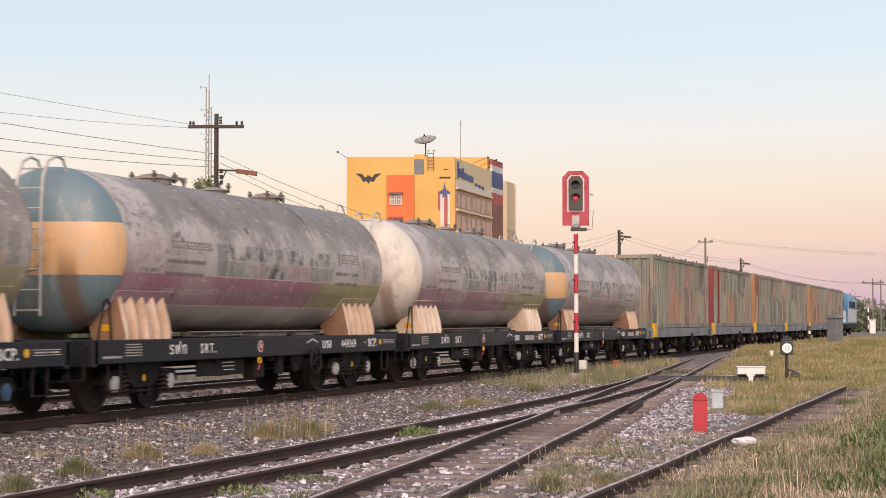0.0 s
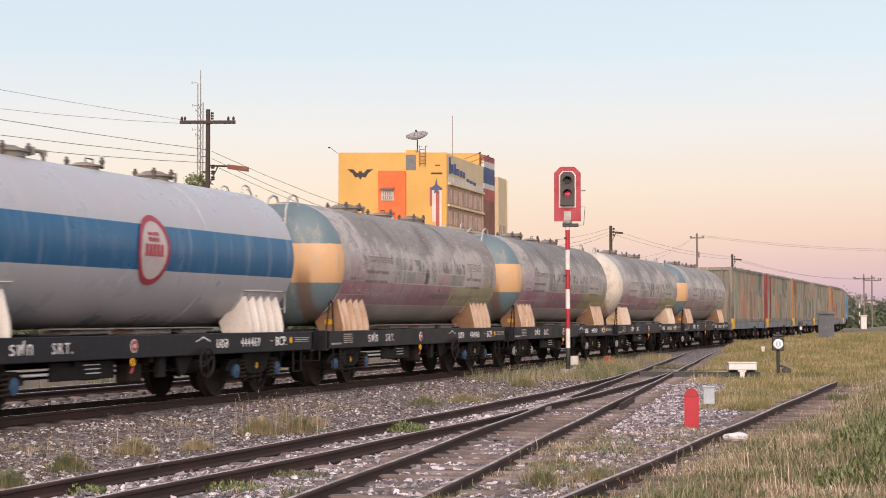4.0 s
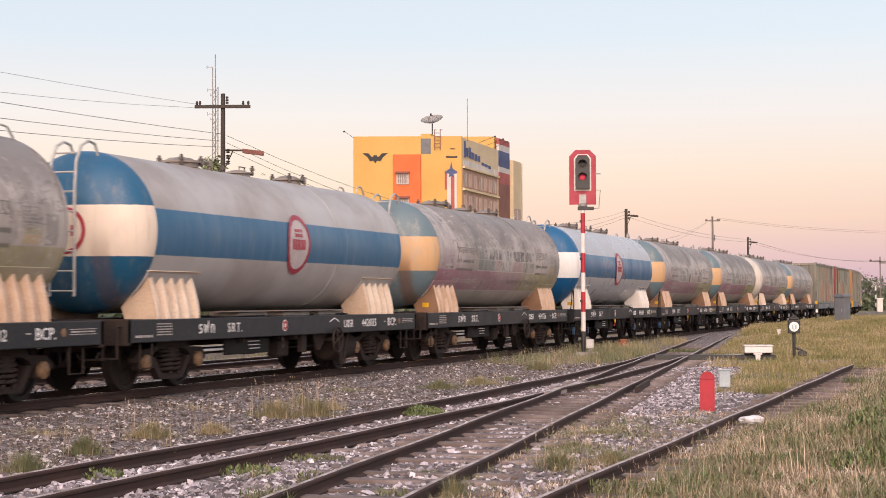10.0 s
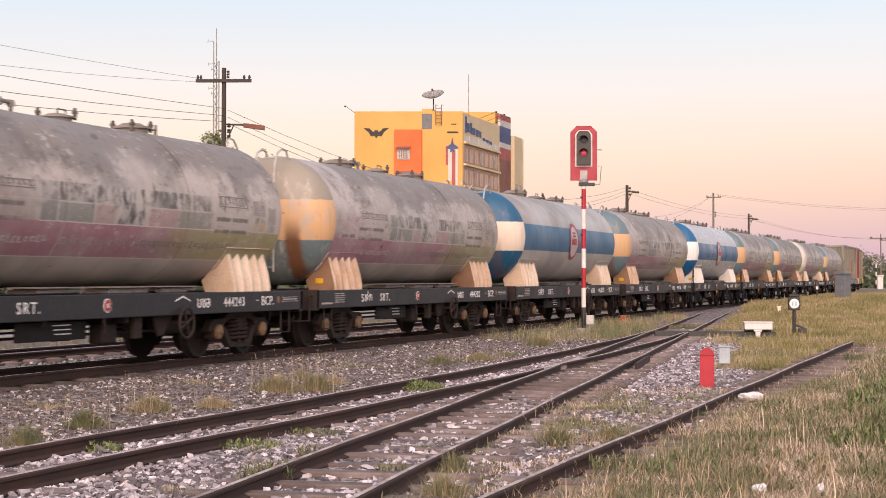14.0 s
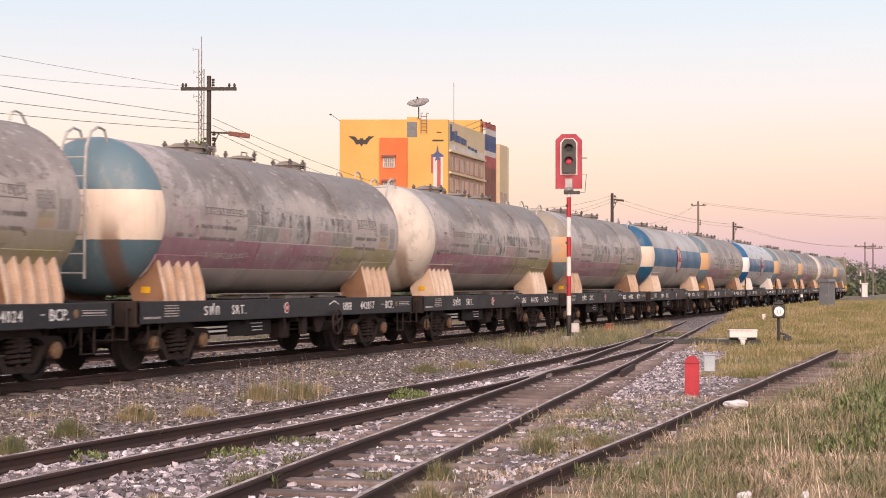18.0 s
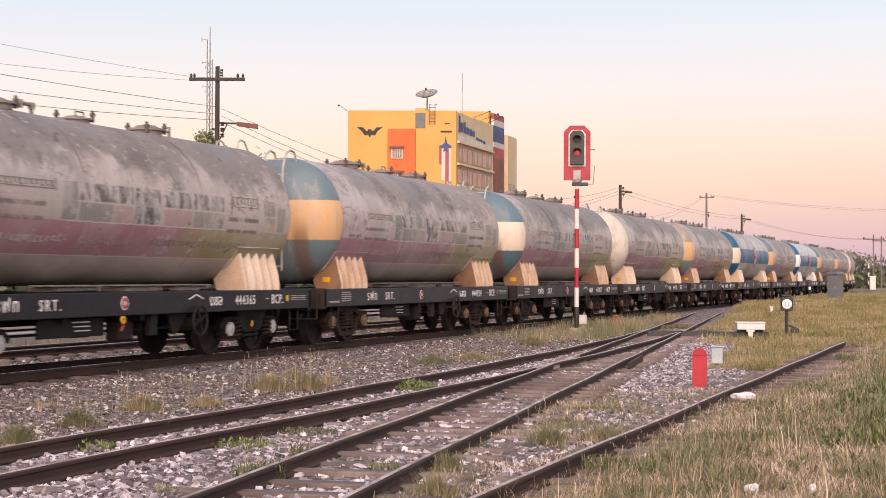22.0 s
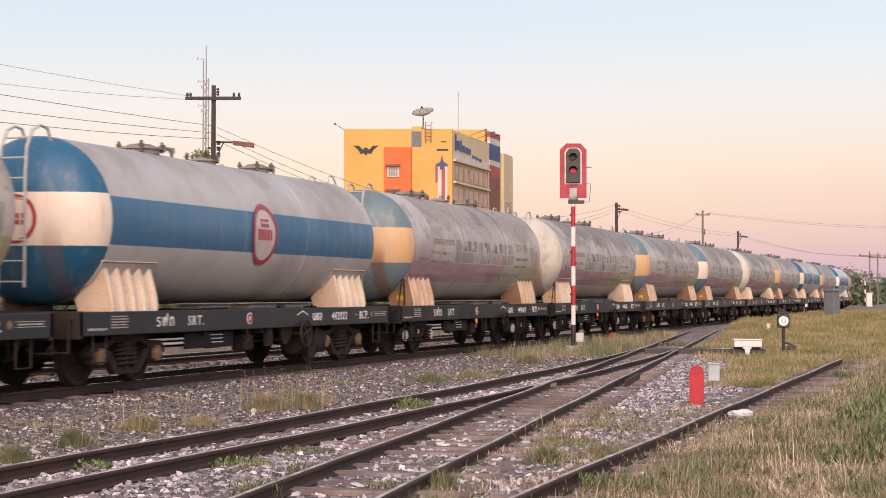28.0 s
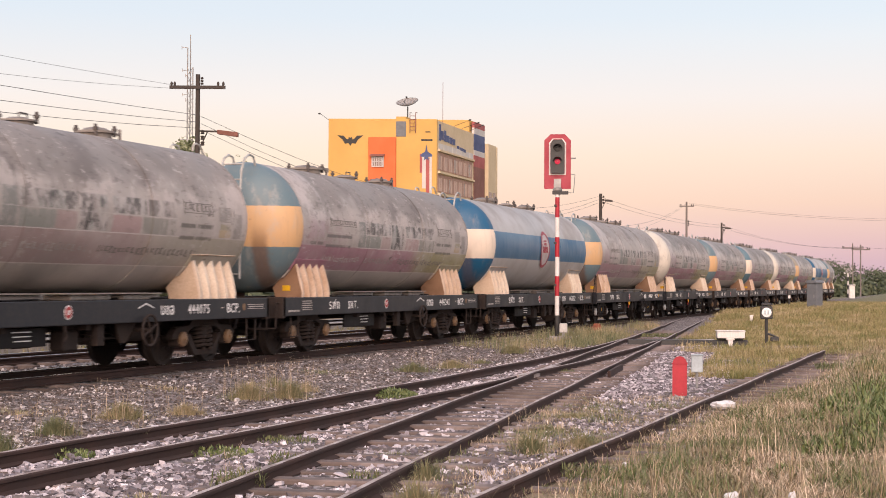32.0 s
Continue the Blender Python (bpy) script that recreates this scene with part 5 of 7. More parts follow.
def make_signal():
    """Two-aspect colour light signal; its face looks along local -y."""
    s = thing("signal_post", "red and white banded signal post showing a red light", "railway signal", m=facing(-10.88, 42.8, -0.04, 14))
    part("footing", Shape().box(-0.22, 0.22, -0.22, 0.22, -0.1, 0.05, 0.03), M_conc, s)
    r = 0.062
    bands = [(0.0, 0.62, M_black), (0.62, 1.15, M_white), (1.15, 1.69, M_postred), (1.69, 2.22, M_white), (2.22, 2.76, M_postred), (2.76, 3.30, M_white), (3.30, 3.85, M_postred), (3.85, 4.08, M_white)]
    for z0, z1, m in bands:
        part("mast_band", Shape().lathe([(z0, r), (z1, r)], "z", (0, 0, 0), 20), m, s, "painted band of the mast")
    for z in (1.45, 2.6, 3.62):
        part("mast_clip", Shape().box(-0.09, -0.02, -0.09, 0.0, z - 0.03, z + 0.03, 0.008), M_black, s)
    part("mast_collar", Shape().lathe([(4.0, 0.1), (4.04, 0.13), (4.1, 0.13), (4.12, 0.08)], "z", (0, 0, 0), 20), M_steel, s)
    z0, z1, w, c = 4.08, 5.58, 0.365, 0.17
    prof = [(-w, z0), (w, z0), (w, z1 - c), (w - c, z1), (-w + c, z1), (-w, z1 - c)]
    b = part("backboard", Shape().prism(prof, "y", -0.03, 0.0), M_sigred, s, "red backboard with cut corners")
    # white line round the lamps
    o = [(-0.235, z0 + 0.38), (0.235, z0 + 0.38), (0.235, z1 - 0.24), (0.14, z1 - 0.12), (-0.14, z1 - 0.12), (-0.235, z1 - 0.24)]
    i = [(p * 0.83, z0 + 0.42 + (q - z0 - 0.38) * 0.945) for p, q in o]
    line = Shape()
    vs = [(p, -0.038, q) for p, q in o] + [(p, -0.038, q) for p, q in i] + [(p, -0.031, q) for p, q in o] + [(p, -0.031, q) for p, q in i]
    fs = []
    for k in range(6):
        j = (k + 1) % 6
        fs += [(k, j, 6 + j, 6 + k), (12 + k, 18 + k, 18 + j, 12 + j), (k, 12 + k, 12 + j, j), (6 + k, 6 + j, 18 + j, 18 + k)]
    part("white_border", line.add(vs, fs), M_white, b, "white line round the lamps", smooth=False)
    h = part("lamp_case", Shape().prism([(-0.19, z0 + 0.43), (0.19, z0 + 0.43), (0.19, z1 - 0.25), (0.12, z1 - 0.16), (-0.12, z1 - 0.16), (-0.19, z1 - 0.25)], "y", -0.16, -0.04), M_black, s)
    for z, m in ((5.17, M_black), (4.82, M_redlight)):
        part("lens", Shape().lathe([(-0.165, 0.078), (-0.18, 0.074), (-0.19, 0.045), (-0.192, 0.004)], "y", (0, 0, z), 24), m, h, "glowing red lens" if m is M_redlight else "unlit lens")
        hood = Shape()
        arc = [math.pi * (-0.12 + 1.24 * k / 16) for k in range(17)]
        vs = []
        for rr in (0.125, 0.113):
            for yy, keep in ((-0.16, 1), (-0.42, 0)):
                vs += [(rr * math.cos(a), yy if keep else -0.16 - 0.26 * max(0.15, math.sin(a)), z + rr * math.sin(a)) for a in arc]
        fs, n = [], 17
        for k in range(16):
            fs += [(k, k + 1, n + k + 1, n + k), (2 * n + k, 3 * n + k, 3 * n + k + 1, 2 * n + k + 1), (n + k, n + k + 1, 3 * n + k + 1, 3 * n + k), (k, 2 * n + k, 2 * n + k + 1, k + 1)]
        part("hood", hood.add(vs, fs), M_black, h)
    part("number_plate", Shape().box(-0.1, 0.1, -0.045, -0.031, z0 - 0.02, z0 + 0.28, 0.004), M_steel, b)
    part("bracket", Shape().box(-0.14, 0.3, -0.08, 0.05, 3.93, 4.02, 0.01), M_black, s)
    part("rear_box", Shape().box(-0.2, 0.2, 0.01, 0.2, 4.4, 5.35, 0.02), M_black, s)
    part("rear_rung", Shape().tube([(0.3, 0.05, 4.93), (0.5, 0.05, 4.93)], 0.02, 6), M_steel, s)
    part("rear_loop", Shape().tube([(0.3, 0.05, 4.48), (0.48, 0.05, 4.48), (0.44, 0.05, 3.98), (0.28, 0.03, 3.98)], 0.012, 6), M_steel, s)
    return s


make_signal()

jb = thing("junction_box", "small pale metal box beside the signal", "junction box", m=facing(-10.65, 42.6, 0.06, 14))
part("case", Shape().box(-0.11, 0.11, -0.08, 0.08, 0.05, 0.31, 0.02), M_galv, jb)
part("foot", Shape().box(-0.035, 0.035, -0.035, 0.035, -0.3, 0.05), M_steel, jb)
cn = thing("orange_marker", "orange painted marker by the track", "marker", m=facing(-11.2, 49.0, -0.2, 14))
part("body", Shape().box(-0.16, 0.16, -0.06, 0.06, 0.0, 0.34, 0.03).box(-0.1, 0.13, -0.05, 0.05, 0.3, 0.42, 0.03), surface("orange_paint", lin(158, 92, 66), lin(128, 76, 58), 0.8, scale=6, dirty=0.5), cn)

rp = thing("marker_post", "stout red post with a rounded top", "marker post", m=facing(-3.92, 22.35, -0.13, 10))
prof = [(-0.1, 0.0), (0.1, 0.0), (0.1, 0.455), (0.088, 0.51), (0.05, 0.55), (0.0, 0.565), (-0.05, 0.55), (-0.088, 0.51), (-0.1, 0.455)]
part("shaft", Shape().prism(prof, "y", -0.06, 0.06), M_postred, rp, "red painted post")
part("ledge", Shape().box(-0.11, 0.11, -0.066, 0.066, 0.455, 0.47, 0.004), M_postred, rp)
part("base", Shape().box(-0.15, 0.15, -0.1, 0.1, -0.05, 0.012, 0.01), M_conc, rp)

kb = thing("track_box", "small white box on a thin post", "connection box", m=facing(-4.0, 24.3, -0.13, 10))
part("case", Shape().box(-0.085, 0.085, -0.06, 0.06, 0.24, 0.49, 0.012), M_paleblue, kb)
part("lid", Shape().box(-0.095, 0.095, -0.07, 0.07, 0.488, 0.51, 0.008), M_paleblue, kb)
part("post", Shape().tube([(0, 0, -0.05), (0, 0, 0.262)], 0.022, 8), M_steel, kb)

pm = thing("point_machine", "white point motor housing beside the turnout", "point machine", m=facing(-5.95, 41.3, -0.12, 14))
part("housing", Shape().box(-0.35, 0.35, -0.2, 0.2, 0.20, 0.37, 0.015), M_white, pm)
part("lid", Shape().box(-0.37, 0.37, -0.22, 0.22, 0.37, 0.40, 0.01), M_white, pm)
part("pedestal", Shape().prism([(-0.08, 0.15), (0.05, 0.15), (0.04, -0.05), (-0.05, -0.05)], "y", -0.19, -0.05), M_white, pm)
part("cap_block", Shape().box(-0.12, 0.09, -0.2, -0.04, 0.15, 0.20, 0.01), M_white, pm)
part("bed_plate", Shape().box(-0.33, 0.33, 0.0, 0.18, 0.15, 0.20, 0.01), M_black, pm)
part("drive_rod", Shape().tube([(-0.4, 0.1, 0.15), (-2.25, 0.4, 0.09)], 0.022, 8), M_steel, pm)
part("cross_beam", Shape().box(-2.6, 0.45, -0.03, 0.24, -0.08, 0.15, 0.02), M_black, pm)

di = thing("point_indicator", "round white disc lamp on a black post", "point indicator", m=facing(-5.2, 42.6, -0.05, 10))
part("post", Shape().tube([(0, 0, -0.1), (0, 0, 0.62)], 0.045, 10), M_black, di)
part("lamp_box", Shape().box(-0.155, 0.155, -0.12, 0.12, 0.6, 0.94, 0.02), M_black, di)
part("disc", Shape().lathe([(-0.12, 0.125), (-0.135, 0.125), (-0.14, 0.11), (-0.14, 0.004)], "y", (0, 0, 0.775), 28), surface("white_disc", (0.85, 0.85, 0.83), (0.78, 0.78, 0.76), 0.4, dirty=0.05), di, "white round disc")
part("cap", Shape().box(-0.13, 0.13, -0.1, 0.1, 0.95, 1.02, 0.02).box(-0.05, 0.05, -0.05, 0.05, 1.02, 1.08, 0.01), M_black, di)
part("disc_pattern", Shape().box(-0.06, -0.02, -0.144, -0.141, 0.72, 0.83).box(0.02, 0.06, -0.144, -0.141, 0.72, 0.83).box(-0.02, 0.02, -0.144, -0.141, 0.70, 0.72).box(-0.02, 0.02, -0.144, -0.141, 0.83, 0.85), M_paleblue, di, "grey pattern on the disc")
part("lever", Shape().tube([(0.02, 0, 0.22), (0.16, -0.05, 0.18), (0.3, -0.05, 0.1)], 0.03, 8).box(0.1, 0.32, -0.12, 0.06, 0.02, 0.14, 0.02), M_black, di)

cb = thing("relay_cabinet", "grey metal relay cabinet with a low pitched lid", "equipment cabinet", m=facing(-7.4, 79.5, 0.2, -28))
part("body", Shape().box(-0.27, 0.27, -0.28, 0.28, -0.1, 1.36, 0.015), M_grey, cb)
part("lid", Shape().prism([(-0.32, 1.36), (0.32, 1.36), (0.31, 1.42), (0.2, 1.5), (-0.2, 1.5), (-0.31, 1.42)], "y", -0.33, 0.33), M_grey, cb)
part("door", Shape().box(-0.22, 0.22, -0.295, -0.282, 0.08, 1.28, 0.004), M_grey, cb)
part("side_door", Shape().box(0.272, 0.285, -0.22, 0.22, 0.08, 1.28, 0.004), M_grey, cb)
part("handle", Shape().box(0.14, 0.17, -0.32, -0.296, 0.65, 0.8, 0.004), M_steel, cb)

sm = thing("short_marker", "short white marker post in the grass", "marker post", m=facing(-8.0, 61.0, ground_z(-8.0, 61.0), 8))
part("shaft", Shape().box(-0.06, 0.06, -0.05, 0.05, -0.1, 0.26, 0.01), M_white, sm)
part("cap", Shape().box(-0.07, 0.07, -0.06, 0.06, 0.26, 0.3, 0.01), M_white, sm)

dw = thing("dwarf_signal", "small black and white ground signal", "ground signal", m=facing(-9.65, 89.0, 0.38, 15))
part("post", Shape().tube([(0, 0, -0.1), (0, 0, 0.3)], 0.05, 8), M_black, dw)
part("head", Shape().box(-0.1, 0.1, -0.1, 0.1, 0.3, 0.8, 0.03), M_black, dw)
part("face", Shape().box(-0.06, 0.06, -0.112, -0.102, 0.36, 0.52, 0.003), M_white, dw)

# ---- building: a yellow block of seven storeys ----
M_yel = surface("yellow_render", lin(203, 163, 90), lin(195, 154, 85), 0.8, scale=0.12, fine=2, dirt=lin(192, 150, 92), dirty=0.35, bump=0.05)
M_ora = surface("orange_render", lin(218, 114, 66), lin(210, 106, 60), 0.8, scale=0.2, fine=2, dirt=lin(200, 100, 60), dirty=0.2, bump=0.05)
M_bei = surface("beige_render", lin(214, 194, 160), lin(202, 182, 150), 0.8, scale=0.15, fine=2, dirt=lin(178, 154, 120), dirty=0.4, bump=0.05)
M_navy = surface("navy_paint", lin(78, 90, 130), lin(70, 80, 118), 0.7, scale=0.5)
M_brick = surface("faded_red_paint", lin(176, 92, 88), lin(160, 86, 84), 0.75, scale=0.4)
M_brown = surface("maroon_paint", lin(140, 92, 80), lin(126, 84, 74), 0.75, scale=0.4)
M_pale = surface("pale_paint", (0.62, 0.58, 0.54), (0.55, 0.51, 0.48), 0.7, scale=0.4)
M_recess = surface("brown_window_recess", lin(176, 140, 122), lin(158, 124, 108), 0.8, scale=0.8, dirty=0.4)
M_blind = surface("pale_pink_blind", lin(206, 178, 160), lin(188, 158, 142), 0.7, scale=1.2, dirty=0.25)
M_blk = surface("black_motif", (0.03, 0.028, 0.028), (0.04, 0.038, 0.036), 0.7)
M_pane = surface("window_glass", (0.16, 0.11, 0.095), (0.24, 0.17, 0.15), 0.12, scale=1, dirty=0.1)


def make_building():
    """Local axes: x along the yellow front, y away from the camera, z up."""
    b = thing("apartment_building", "yellow seven storey block with orange stripe and painted motifs", "building", m=pose(-72.2, 215, -0.3, 0, 0, 18))
    H, W, D = 25.0, 15.3, 35.0
    part("front_wall", Shape().box(-W, 0, 0, 0.4, 0, H, 0.03), M_yel, b)
    part("side_wall", Shape().box(-0.4, 0, 0.4, 27, 0, H - 0.15, 0.02), M_bei, b)
    part("rear_wall", Shape().box(-W, 0, D, D + 0.4, 0, H - 1), M_bei, b)
    part("far_wall", Shape().box(-W, -W + 0.4, 0.4, D, 0, H - 0.4), M_yel, b)
    part("roof", Shape().box(-W + 0.4, -0.4, 0.4, D, H - 1.3, H - 1.0), M_conc, b)
    # roof room with a yellow return wall
    part("roof_room", Shape().box(-6.5, -0.5, 19.5, 20.0, H - 2.0, H + 1.9).box(-6.5, -6.2, 20.0, 26, H - 2.0, H + 1.9).box(-0.8, -0.5, 20.0, 26, H - 2.0, H + 1.9), M_yel, b)
    o = part("orange_stripe", Shape().box(-9.55, -5.7, -0.35, -0.005, 0, H - 2.6, 0.03), M_ora, b, "raised orange stripe")
    for z in (H - 6.1, H - 9.6, H - 13.0, H - 16.4):
        w = part("front_window", Shape().box(-9.05, -7.35, -0.5, -0.36, z - 0.75, z + 0.75, 0.02), M_pale, b)
        part("pane", Shape().box(-8.9, -7.5, -0.53, -0.505, z - 0.6, z + 0.6), M_pane, w)
        part("window_bars", Shape().box(-8.9, -7.5, -0.57, -0.54, z - 0.02, z + 0.02), M_pale, w)
        for k in range(6):
            part("bar", Shape().box(-8.85 + k * 0.25, -8.8 + k * 0.25, -0.575, -0.535, z - 0.6, z + 0.6), M_pale, w)
        part("awning", Shape().prism([(-0.36, z + 1.1), (-1.0, z + 0.8), (-1.0, z + 0.75), (-0.36, z + 0.95)], "x", -9.2, -7.2), M_brown, w)
    # stair head and hatch
    part("stair_head", Shape().box(-5.8, -4.4, 0.1, 2.0, H - 0.1, H + 0.35, 0.02), M_yel, b)
    part("roof_door", Shape().box(-5.75, -4.35, -0.05, -0.005, H - 2.5, H - 0.35, 0.01), M_grey, b, "grey roof door")
    for k in range(5):
        part("roof_rung", Shape().tube([(-3.7, -0.35, H - 1.6 + k * 0.5), (-2.9, -0.35, H - 1.6 + k * 0.5)], 0.05, 6), M_brown, b)
    part("roof_ladder", Shape().tube([(-3.7, -0.35, H - 2.0), (-3.7, -0.35, H + 0.9), (-3.7, 0.5, H + 0.9)], 0.05, 6).tube([(-2.9, -0.35, H - 2.0), (-2.9, -0.35, H + 0.9), (-2.9, 0.5, H + 0.9)], 0.05, 6), M_brown, b)
    # a winged black motif on the plain wall
    half = [(0, -0.75), (0.25, -0.35), (0.75, -0.45), (1.1, 0.15), (1.85, 0.75), (0.95, 0.7), (0.55, 0.25), (0.3, 0.2), (0.2, 0.5), (0.0, 0.4)]
    outline = [(-12.2 + p, H - 3.1 + q) for p, q in half] + [(-12.2 - p, H - 3.1 + q) for p, q in half[-2:0:-1]]
    outline = [(x, z) for x, z in outline]
    part("winged_motif", Shape().prism(outline, "y", -0.03, -0.004), M_blk, b, "black winged motif")
    # star and stripes painted on the corner
    for x0, x1, z0, z1, m in ((-2.38, -2.05, H - 7.6, H - 4.9, M_brick), (-2.04, -1.52, H - 9.8, H - 5.3, M_pale), (-1.51, -1.02, H - 12.5, H - 5.5, M_brick), (-1.01, -0.68, H - 12.5, H - 5.3, M_pale)):
        part("painted_stripe", Shape().box(x0, x1, -0.025, -0.004, z0, z1), m, b)
    star = [(-1.45, H - 3.6), (-1.27, H - 4.6), (-0.62, H - 5.05), (-0.62, H - 5.3), (-1.18, H - 5.35), (-1.1, H - 5.85), (-1.45, H - 5.65), (-1.8, H - 5.85), (-1.72, H - 5.35), (-2.28, H - 5.3), (-2.28, H - 5.05), (-1.63, H - 4.6)]
    part("painted_star", Shape().prism(star, "y", -0.045, -0.026), M_navy, b, "navy painted star")
    part("front_bars", Shape().box(-2.2, -0.6, -0.02, -0.004, H - 3.1, H - 2.85).box(-1.6, -0.9, -0.02, -0.004, H - 1.9, H - 1.75), M_blk, b)
    # side with rows of windows between ledges
    for f in range(6):
        z = H - 6.4 - f * 3.1
        if z < 1:
            break
        part("ledge", Shape().box(0.0, 0.35, 0.5, 19.8, z + 1.9, z + 2.2), M_bei, b)
        for k in range(7):
            y = 1.7 + k * 2.7
            w = part("window", Shape().box(0.0, 0.08, y - 1.32, y + 1.32, z - 0.75, z + 1.75, 0.01), M_recess, b)
            part("pane", Shape().box(0.08, 0.10, y - 1.0, y - 0.12, z - 0.6, z + 1.3), M_blind if (k + f) % 3 else M_pane, w)
            part("pane", Shape().box(0.08, 0.10, y + 0.05, y + 0.75, z - 0.6, z + 1.3), M_blind, w)
    for k in range(8):
        part("side_panel", Shape().box(0.0, 0.06, 0.9 + k * 2.4, 3.05 + k * 2.4, H - 4.5, H - 3.3, 0.01), M_pale, b)
    for k, (y0, y1, z0, z1) in enumerate(((0.9, 1.5, -3.6, -1.1), (1.7, 2.6, -3.4, -2.0), (2.9, 3.7, -3.5, -1.8), (3.9, 5.1, -3.5, -2.4), (5.4, 6.4, -3.6, -2.5), (6.7, 7.6, -3.6, -2.6), (8.4, 9.4, -4.0, -3.4), (9.7, 10.9, -4.1, -3.5), (11.2, 12.4, -4.2, -3.6))):
        part("side_sign", Shape().box(0.0, 0.08, y0 * 1.25, y1 * 1.25, H + z0 + 0.7, H + z1 + 0.55), M_navy, b, "navy sign shape")
    # banner of stripes
    for z0, z1, m in ((1.8, 2.7, M_brick), (0.85, 1.8, M_pale), (-1.65, 0.85, M_navy), (-2.45, -1.65, M_pale), (-4.2, -2.45, M_brick), (-24, -4.2, M_brown)):
        part("painted_banner", Shape().box(-0.3 if z0 > -1 else 0.004, 0.12, 20.2, 26.6, H - 1.0 + z0, H - 1.0 + z1), m, b)
    part("rear_block", Shape().box(0.0, 0.6, 27.1, 32.2, 0, H - 1.1, 0.03), M_bei, b)
    for f in range(4):
        part("rear_window", Shape().box(0.6, 0.65, 27.5, 29.3, H - 10.5 - f * 3.1, H - 8.7 - f * 3.1, 0.01), M_pane, b)
        part("rear_window", Shape().box(0.6, 0.65, 29.9, 31.7, H - 10.5 - f * 3.1, H - 8.7 - f * 3.1, 0.01), M_pane, b)
    for x, y, dx in ((-W, 0.2, -1.3), (0.3, 8.0, 2.4), (0.3, 12.0, 2.6), (0.3, 16.0, 2.2)):
        part("lamp_arm", Shape().tube([(x, y, H - 0.2), (x + dx, y, H + 0.75)], 0.035, 6).box(x + dx - 0.2, x + dx + 0.06, y - 0.1, y + 0.1, H + 0.62, H + 0.82), M_blk, b)
    part("aerial", Shape().tube([(0.0, 3.0, H - 0.5), (0.0, 3.0, H + 5.6)], 0.035, 6), M_brown, b)
    for k in range(4):
        part("roof_tank", Shape().lathe([(0, 0.7), (1.2, 0.7), (1.4, 0.2)], "z", (-12 + k * 1.8, 14, H - 1.0), 14), M_steel, b)
    # the side street meets the front at an oblique corner
    lean = Matrix.Identity(4)
    lean[0][1] = 0.27
    for ob in b.children_recursive:
        ob.data.transform(lean)
    return b


make_building()


def make_dish():
    d = thing("satellite_dish", "large open mesh satellite dish on the roof", "satellite dish", m=pose(-78.0, 219, 24.5, 0, 0, 14))
    part("post", Shape().tube([(0, 0, -1.0), (0, 0, 2.6)], 0.09, 8), M_black, d)
    tilt = pose(0, 0, 2.8, 24, -8, 0)
    prof = [(0.55 * (i / 8) ** 2, 1.6 * i / 8 + 0.02) for i in range(9)]
    bowl = part("bowl", Shape().lathe(prof + [(0.57, 1.62), (0.53, 1.62)] + [(p[0] - 0.05, p[1]) for p in prof[::-1]], "z", (0, 0, 0), 32), surface("dish_mesh", (0.34, 0.325, 0.31), (0.28, 0.265, 0.25), 0.6), d)
    bowl.matrix_basis = tilt
    for k in range(12):
        a = k * math.pi / 6
        r = part("rib", Shape().tube([(1.6 * i / 6 * math.cos(a), 1.6 * i / 6 * math.sin(a), 0.55 * (i / 6) ** 2 + 0.03) for i in range(7)], 0.02, 5), M_grey, d)
        r.matrix_basis = tilt
    f = part("feed", Shape().tube([(1.1, 0, 0.3), (0, 0, 1.1)], 0.02, 5).tube([(-0.6, 1.0, 0.3), (0, 0, 1.1)], 0.02, 5).tube([(-0.6, -1.0, 0.3), (0, 0, 1.1)], 0.02, 5).box(-0.12, 0.12, -0.12, 0.12, 1.0, 1.3, 0.02), M_black, d)
    f.matrix_basis = tilt
    return d


make_dish()

# ---- poles and wires ----
M_polew = surface("tarred_pole", (0.045, 0.035, 0.03), (0.06, 0.048, 0.04), 0.8, scale=2)
M_polec = surface("concrete_pole", (0.20, 0.17, 0.155), (0.16, 0.135, 0.12), 0.85, scale=2)
M_wire = surface("wire", (0.03, 0.028, 0.028), (0.035, 0.03, 0.03), 0.6)


M_shade = surface("rusty_lamp_shade", lin(128, 78, 66), lin(106, 66, 56), 0.7)


